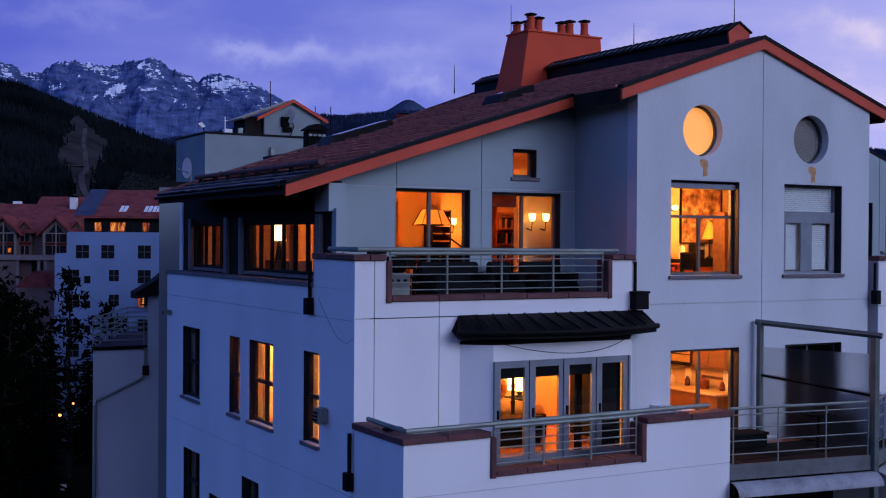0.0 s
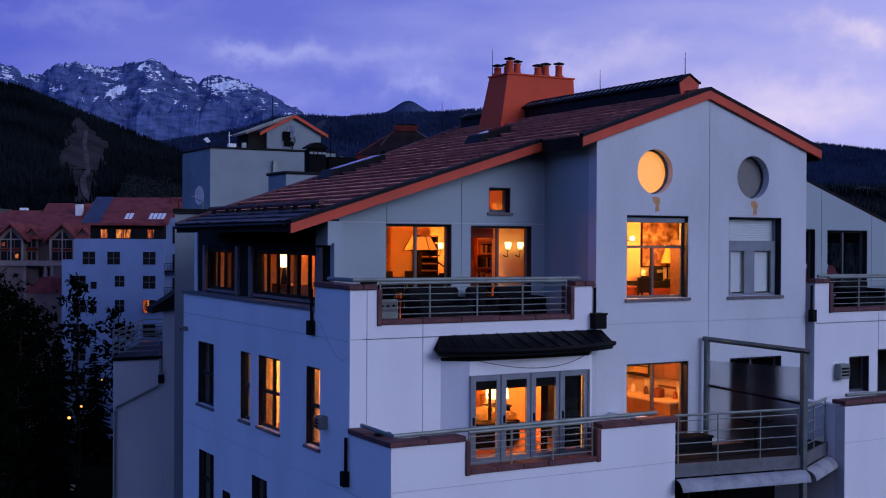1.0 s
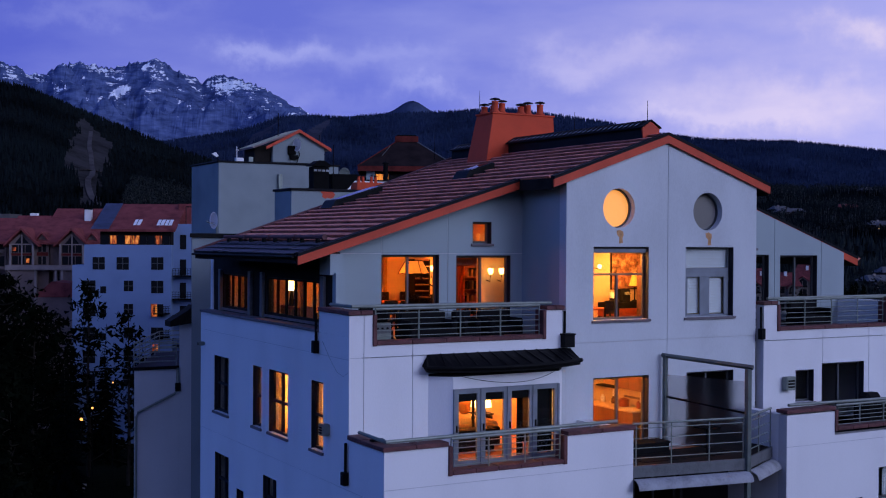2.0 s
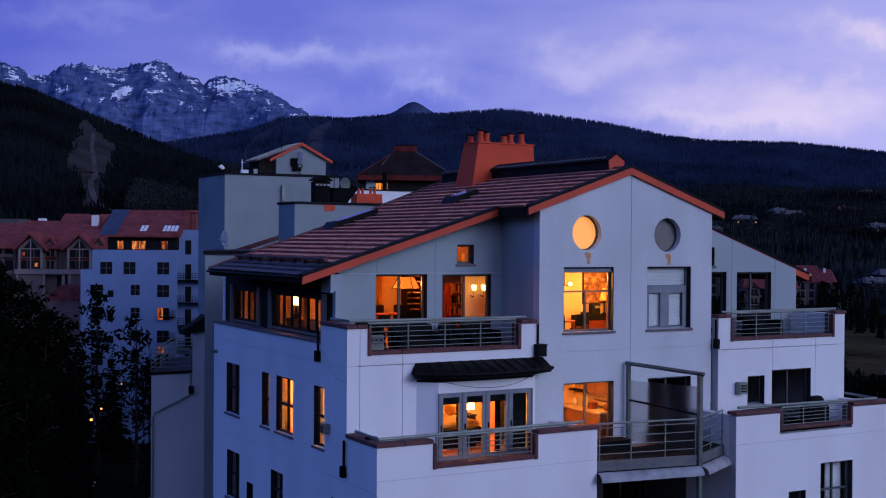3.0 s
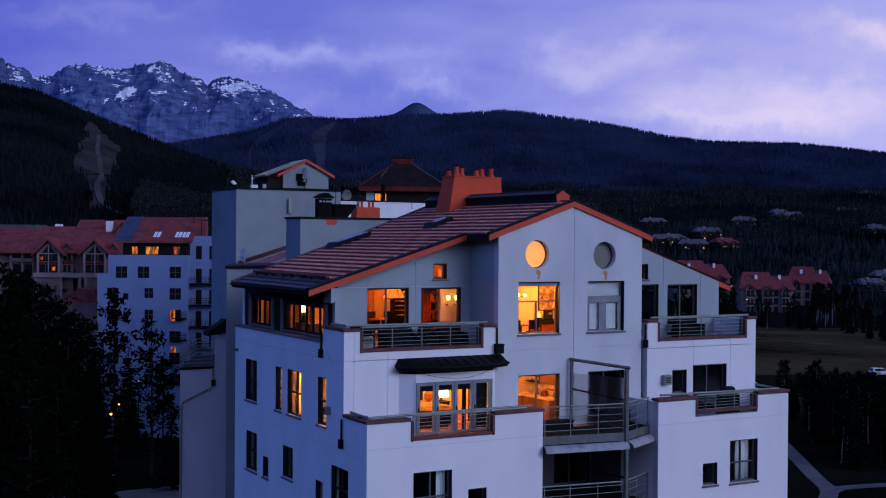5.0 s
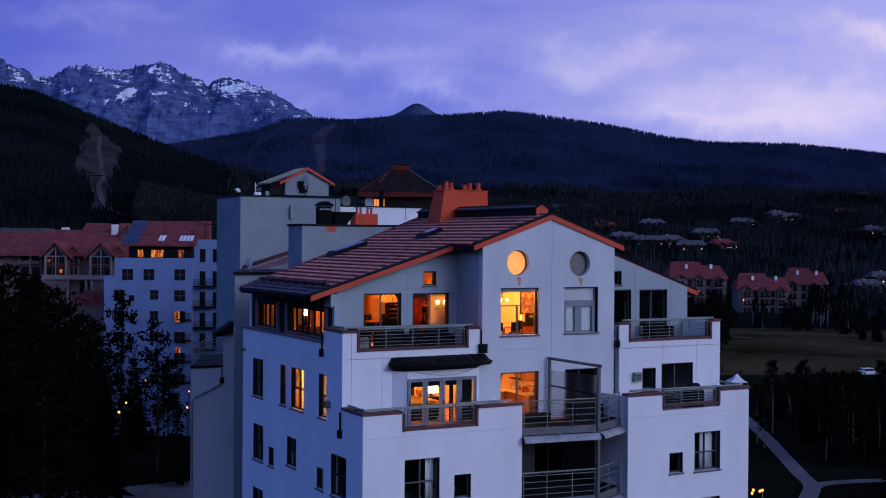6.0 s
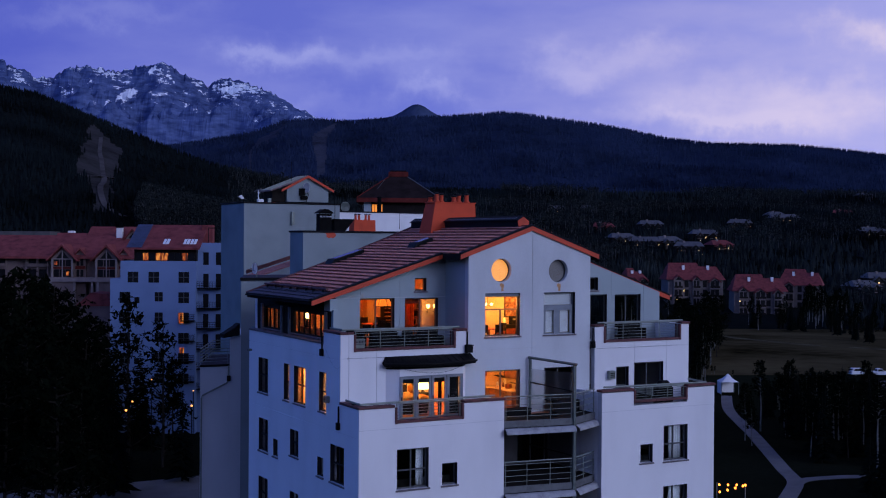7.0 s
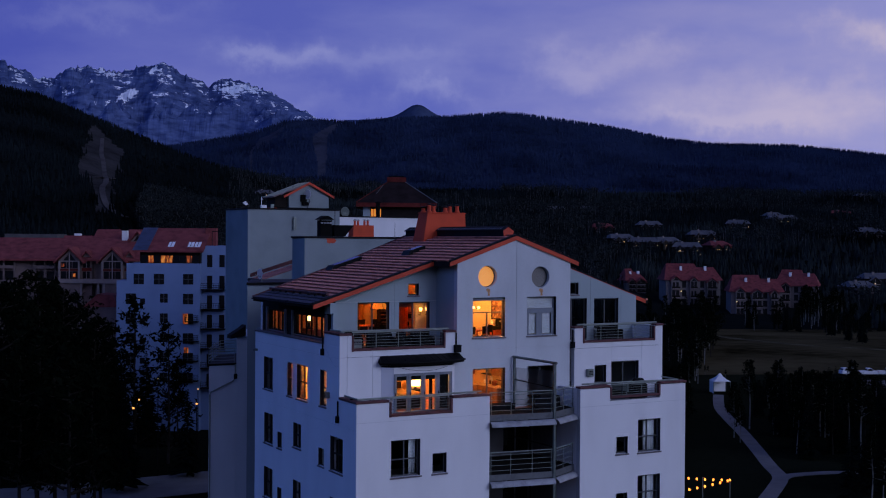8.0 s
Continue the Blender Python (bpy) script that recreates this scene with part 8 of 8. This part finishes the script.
def strip(name, label, pts, width, mat, lift=0.05):
    pts = [Vector((*p, 0)) for p in pts]
    fine = []
    for i in range(len(pts) - 1):
        p0, p1, p2, p3 = pts[max(i - 1, 0)], pts[i], pts[i + 1], pts[min(i + 2, len(pts) - 1)]
        for k in range(8):
            t = k / 8
            fine.append(0.5 * ((2 * p1) + (p2 - p0) * t + (2 * p0 - 5 * p1 + 4 * p2 - p3) * t * t + (3 * p1 - p0 - 3 * p2 + p3) * t ** 3))
    fine.append(pts[-1])
    zz = land(np.array([p.x for p in fine]), np.array([p.y for p in fine]))
    bm = bmesh.new()
    prev = None
    for i, p in enumerate(fine):
        d = (fine[min(i + 1, len(fine) - 1)] - fine[max(i - 1, 0)]).normalized()
        s = Vector((-d.y, d.x, 0)) * width / 2
        z = float(zz[i]) + lift
        row = [bm.verts.new((p + s).to_tuple()[:2] + (z,)), bm.verts.new((p - s).to_tuple()[:2] + (z,)), bm.verts.new((p - s).to_tuple()[:2] + (z - 0.3,)), bm.verts.new((p + s).to_tuple()[:2] + (z - 0.3,))]
        if prev:
            for j in range(4):
                bm.faces.new((prev[j], prev[(j + 1) % 4], row[(j + 1) % 4], row[j]))
        prev = row
    return tagged(finish(name, bm, mat), label, "path", kind="structure")


strip("pavement", "pale concrete footpath forking in the park", [(124, 113), (113, 100.5), (104.6, 88.8), (98.5, 79.8), (89, 66.6), (83.2, 58.6), (79.2, 52.9), (74.6, 48.9), (70.2, 45.5), (60, 37.5)], 1.8, PATHMAT)
strip("pavement", "pale concrete footpath crossing the park", [(78.4, 52.0), (81, 53), (85.2, 52.4), (88.5, 51.2), (98, 46.5)], 1.6, PATHMAT, 0.056)
strip("pavement", "wide pale driveway beside the building", [(-3, 81), (5, 80.3), (12, 80), (20, 80.3), (34, 81)], 11.0, PATHMAT)
def on_slope(u, v):
    """The place on the near hill that shows at picture column u, row v."""
    d = np.arange(420.0, 1290.0, 4.0)
    k = (u - 784) / 2125 * d
    x, y = EX + d * math.sin(AX) + k * math.cos(AX), EY + d * math.cos(AX) - k * math.sin(AX)
    i = int(np.argmin(np.abs(YH - 2125 * (land(x, y) - EZ) / d - v)))
    return float(x[i]), float(y[i])


strip("road", "pale dirt trail winding up the ski run", [on_slope(*q) for q in ((214, 384), (196, 377), (180, 366), (171, 345), (170, 330), (177, 316), (174, 296), (170, 270), (172, 244))], 3.6, material("pale_dirt_trail", (0.075, 0.068, 0.07), 0.95, spec=0.0, vary=0.25, scale=0.05, fine=0.5, bump=0.0), 1.0)
strip("road", "dirt track crossing the ski run", [on_slope(*q) for q in ((132, 311), (150, 312), (172, 314), (196, 315))], 3.0, bpy.data.materials["pale_dirt_trail"], 1.0)
strip("road", "faint grassy track along the meadow", [view_place(1285, 350), view_place(1330, 330), view_place(1400, 312), view_place(1500, 296), view_place(1640, 284)], 3.0, material("worn_grass_track", (0.075, 0.066, 0.040), 0.95, spec=0.0, vary=0.4, scale=0.2, fine=1.0))
strip("road", "gravel parking by the meadow", [view_place(1590, 216), view_place(1720, 216)], 16.0, material("dark_gravel", (0.05, 0.045, 0.05), 0.95, vary=0.2))


def car(at, turn, mat, label, pickup=False):
    c = placed(empty("parked_car", label, "car", "parked cars"), at, turn)
    bm = prism([(-2.2, 0.35), (2.15, 0.35), (2.2, 0.75), (1.5, 0.92), (0.75, 0.98), (-2.2, 0.95)], "y", -0.88, 0.88)
    bmesh.ops.bevel(bm, geom=bm.edges[:], offset=0.06, segments=2, affect="EDGES")
    part("body", bm, mat, c)
    roof_ = [(0.72, 0.97), (0.2, 1.5), (-0.6 if pickup else -1.7, 1.52), (-0.75 if pickup else -2.1, 0.96)]
    bm = prism(roof_, "y", -0.76, 0.76)
    bmesh.ops.bevel(bm, geom=bm.edges[:], offset=0.05, segments=2, affect="EDGES")
    part("cabin", bm, mat, c)
    part("side_glass", prism([(0.55, 1.0), (0.15, 1.42), (-0.5 if pickup else -1.5, 1.44), (-0.6 if pickup else -1.7, 1.0)], "y", -0.775, -0.765), DARKPANE, c)
    part("rear_glass", boxes((-2.02 if not pickup else -0.8, -1.9 if not pickup else -0.7, -0.6, 0.6, 1.05, 1.4)), DARKPANE, c)
    for x in (-1.35, 1.35):
        for y in (-0.86, 0.72):
            w = part("wheel", tube([(x, y, 0.34), (x, y + 0.16, 0.34)], 0.34, 14), BLACK, c)
            part("rim", tube([(x, y - 0.01, 0.34), (x, y + 0.17, 0.34)], 0.2, 10), RAIL, w)
    for y in (-0.7, 0.5):
        part("tail_light", boxes((-2.26, -2.2, y, y + 0.2, 0.72, 0.86)), REDSTUCCO, c)


CARWHITE = material("white_car_paint", (0.7, 0.7, 0.72), 0.3, vary=0.03)
car((13.4, 90.6, -6.5), 62, CARWHITE, "white hatchback parked in the dark yard")
for k, (x, y, pk) in enumerate(((167.8, 122.8, False), (170.3, 120.2, True), (173.3, 117.9, True))):
    car((x, y, float(land(np.array([x]), np.array([y]))[0]) + 0.06), -20 - 8 * k, CARWHITE, "white pickup parked by the meadow" if pk else "white car parked by the meadow", pk)

# event tent with a peaked white roof
tx, ty = 126.3, 115.2
tz = float(land(np.array([tx]), np.array([ty]))[0])
tent = placed(empty("event_tent", "small white peaked event tent", "tent"), (tx, ty, tz), -27)
bm = bmesh.new()
prof = [(1.55, 2.2), (0.95, 2.55), (0.5, 2.95), (0.12, 3.5)]
rings = [[bm.verts.new((sx * q, sy * q, z)) for sx, sy in ((-1, -1), (1, -1), (1, 1), (-1, 1))] for q, z in prof]
for a, b in zip(rings, rings[1:]):
    for i in range(4):
        bm.faces.new((a[i], a[(i + 1) % 4], b[(i + 1) % 4], b[i]))
bm.faces.new(rings[-1])
part("canopy", bm, WHITE, tent)
for sx, sy in ((-1, -1), (1, -1), (1, 1), (-1, 1)):
    part("pole", tube([(sx * 1.5, sy * 1.5, 0), (sx * 1.5, sy * 1.5, 2.2)], 0.04, 6), RAIL, tent)
part("side_wall", boxes((-1.4, 1.4, 1.45, 1.5, 0.1, 2.15)), WHITE, tent)
part("side_wall", boxes((-1.5, -1.45, -1.4, 1.4, 0.1, 2.15)), WHITE, tent)

# festoon lights over the terrace
STRING = glow_material("warm_festoon_bulb", (1.0, 0.27, 0.035), 4.5)
fest = empty("festoon_lights", "strings of warm festoon bulbs on posts", "lights")
ends = [((57.8, 47.6), (62.4, 42.9)), ((52.4, 40.9), (61.9, 42.7))]
for (a, b), n in zip(ends, (8, 8)):
    cab_pts = []
    for k in range(n + 1):
        t = k / n
        p = (a[0] + (b[0] - a[0]) * t, a[1] + (b[1] - a[1]) * t, -3.47 - 0.12 * math.sin(math.pi * t))
        cab_pts.append(p)
        if k:
            part("bulb", lathe([(0.04, 0.06), (0.10, 0.0), (0.11, -0.09), (0.06, -0.18)], 8, p), STRING, fest)
    part("wire", tube(cab_pts, 0.012, 4), BLACKMETAL, fest)
for p in (ends[0][0], ends[0][1], ends[1][0], (60.4, 44.7)):
    part("post", tube([(*p, GROUND), (*p, -3.4)], 0.05, 6), RAIL, fest)


HROOF = material("dull_red_house_roof", (0.175, 0.042, 0.043), 0.8, spec=0.1, vary=0.25, scale=0.8, fine=6)
HOUSEWALL = material("pale_house_render", (0.145, 0.122, 0.118), 0.85, vary=0.15, scale=0.6, fine=8)


# ---- houses across the valley ----
def house(u, d, w, deep, h, turn, label, lights=0, seed=0, roof_mat=None, wall_mat=None, floors=3, pitch=0.75):
    """Hip-roofed lodge: two roof levels, gabled bays, dark recessed balconies with pale posts and rails."""
    r = random.Random(seed)
    x, y = view_place(u, d)
    z = float(land(np.array([x]), np.array([y]))[0]) - 0.5
    g = placed(empty("valley_house", label, "house", "houses across the valley"), (x, y, z), turn)
    wm, rm = wall_mat or HOUSEWALL, roof_mat or HROOF
    part("wall", boxes((-w / 2, w / 2, 0, deep, 0, h)), wm, g)
    rise = deep * 0.5 * pitch

    def hipped(x0, x1, y0, y1, z0, z1, hip):
        bm = bmesh.new()
        ym = (y0 + y1) / 2
        a = [bm.verts.new(p) for p in ((x0, y0, z0), (x1, y0, z0), (x1, y1, z0), (x0, y1, z0))]
        c, e = bm.verts.new((x0 + hip, ym, z1)), bm.verts.new((x1 - hip, ym, z1))
        for f in ((a[0], a[1], e, c), (a[1], a[2], e), (a[2], a[3], c, e), (a[3], a[0], c), (a[3], a[2], a[1], a[0])):
            bm.faces.new(f)
        part("roof", bm, rm, g)

    hipped(-w / 2 - 1.0, w / 2 + 1.0, -1.0, deep + 1.0, h - 0.3, h + rise, 2.4)
    if floors > 2:
        hipped(-w * 0.46, w * 0.16, deep * 0.3, deep + 1.2, h + rise * 0.55, h + rise + 1.6, 1.2)
        part("upper_wall", boxes((-w * 0.44, w * 0.14, deep * 0.36, deep, h - 0.2, h + rise * 0.55)), wm, g)
    n = max(2, int(w / 6.5))
    fh = h / floors
    for k in range(n):
        gx = -w / 2 + w * (k + 0.5) / n
        bw = 1.9 + 0.35 * math.sin(seed * 3 + k * 2.3)
        top = h + (0.5 * math.sin(seed + k * 1.7) if floors > 2 else -0.6)
        b = part("gabled_bay", prism([(gx - bw, 0), (gx + bw, 0), (gx + bw, top - 0.6), (gx, top + 0.9), (gx - bw, top - 0.6)], "y", -1.6, deep * 0.5), wm, g)
        for sx in (-1, 1):
            part("bay_roof", prism([(gx, top + 1.1), (gx + sx * (bw + 0.7), top - 1.0), (gx + sx * (bw + 0.7), top - 0.7), (gx, top + 1.5)], "y", -2.4, deep * 0.5), rm, b)
        if floors > 2:
            part("gable_glass", prism([(gx - bw * 0.72, top - 0.75), (gx + bw * 0.72, top - 0.75), (gx, top + 0.45)], "y", -1.66, -1.61), DARKPANE, b)
        for f in range(floors):
            zz = fh * (f + 0.22)
            dark = (k + f + seed) % 3 != 0
            if dark:
                part("recess_glazing", boxes((gx - bw * 0.82, gx + bw * 0.82, -1.67, -1.61, zz - fh * 0.1, zz + fh * 0.6)), DARKPANE, b)
                part("post", boxes((gx - 0.08, gx + 0.08, -1.74, -1.68, zz - fh * 0.1, zz + fh * 0.6)), BAND, b)
            else:
                for q in (-0.72, 0.14):
                    part("window", boxes((gx + q * bw, gx + (q + 0.55) * bw, -1.66, -1.61, zz, zz + fh * 0.5)), DARKPANE, b)
            part("balcony_deck", boxes((gx - bw, gx + bw, -2.5, -1.76, fh * f - 0.12, fh * f + 0.1)), BAND, b)
            part("balcony_rail", boxes((gx - bw, gx + bw, -2.5, -2.44, fh * f + 0.104, fh * f + 0.95)), DARKWOOD, b)
        if k < n - 1:
            # dark loggia between two bays
            nx = -w / 2 + w * (k + 1) / n
            for f in range(floors):
                part("loggia_glazing", boxes((nx - 0.9, nx + 0.9, -0.08, -0.01, fh * (f + 0.08), fh * (f + 0.82))), DARKPANE, g)
    for k in range(2 if floors > 2 else 1):
        gx = w * (0.25 if k else -0.2)
        cs = part("chimney", boxes((gx, gx + 1.1, deep * 0.35, deep * 0.35 + 1.0, h + rise * 0.4, h + rise + 0.5), bevel=0.05), WHITE if floors > 2 else BAND, g)
        part("chimney_cap", boxes((gx - 0.15, gx + 1.25, deep * 0.35 - 0.15, deep * 0.35 + 1.15, h + rise + 0.504, h + rise + 0.7)), DARKWOOD, cs)
    for k in range(lights * 2):
        gx = r.uniform(-w / 2, w / 2)
        part("outside_lamp", lathe([(0.06, 0), (0.26, 0.16), (0.06, 0.45)], 8, (gx, -2.9, h * r.choice((0.2, 0.55)))), BULB, g)
    return g


house(1244, 532, 25, 15, 12.0, FACE, "pale lodge house with red hipped roof and gabled bays", 1, 1)
house(1361, 508, 22, 14, 10.5, FACE - 6, "pale lodge house with red roof and white chimneys", 1, 2)
house(1432, 526, 18, 14, 10.8, FACE - 22, "pale lodge house with steep red roof", 0, 3)
house(1138, 560, 9, 10, 6.0, FACE + 10, "pale lodge house behind trees with red roof", 0, 4)
GREYROOF = material("grey_shingle_roof", (0.075, 0.075, 0.085), 0.8, vary=0.2, scale=0.5, fine=4)
for i, (u, d, w, lt) in enumerate(((1075, 745, 13, 0), (1112, 700, 15, 1), (1148, 680, 17, 2), (1160, 770, 15, 1), (1196, 690, 14, 2), (1228, 665, 16, 3), (1258, 715, 16, 3), (1290, 672, 12, 4), (1318, 800, 15, 2), (1400, 860, 20, 2), (1385, 900, 12, 0), (985, 960, 15, 1), (1045, 985, 17, 1),
                                 (930, 1330, 16, 1), (1500, 1010, 16, 0), (1560, 730, 15, 1), (1540, 1250, 14, 2), (460, 1050, 14, 2), (1585, 560, 16, 3), (1555, 535, 13, 0))):
    house(u, d + (22 if d < 780 else 0), w, 12, 6.0, FACE + 14 * math.sin(i * 2.1), "low chalet with grey roof on the wooded slope", lt, 10 + i, GREYROOF if i % 7 else HROOF, UMBER, 2, 0.42)

YARDGLOW = glow_material("warm_yard_globe", (1.0, 0.36, 0.08), 2.5)
# lamps in the dark yard and among the trees
for (u, v_, d, s) in ((190, 740, 118, 1.0), (133, 712, 150, 0.6), (12, 655, 190, 1.0), (318, 730, 122, 0.9), (322, 700, 128, 0.6), (205, 722, 128, 0.8), (240, 680, 120, 0.5)):
    x, y = view_place(u, d)
    z = EZ - (v_ - YH) / 2125 * d
    pl = empty("yard_lamp", "small warm lamp on a thin post among dark trees", "lamp", "yard lamps")
    part("globe", lathe([(0.04, -0.12 * s), (0.14 * s, -0.06 * s), (0.14 * s, 0.06 * s), (0.04, 0.12 * s)], 10, (x, y, z)), YARDGLOW, pl)
    part("post", tube([(x, y, GROUND), (x, y, z - 0.1)], 0.05, 6), SOOT, pl)
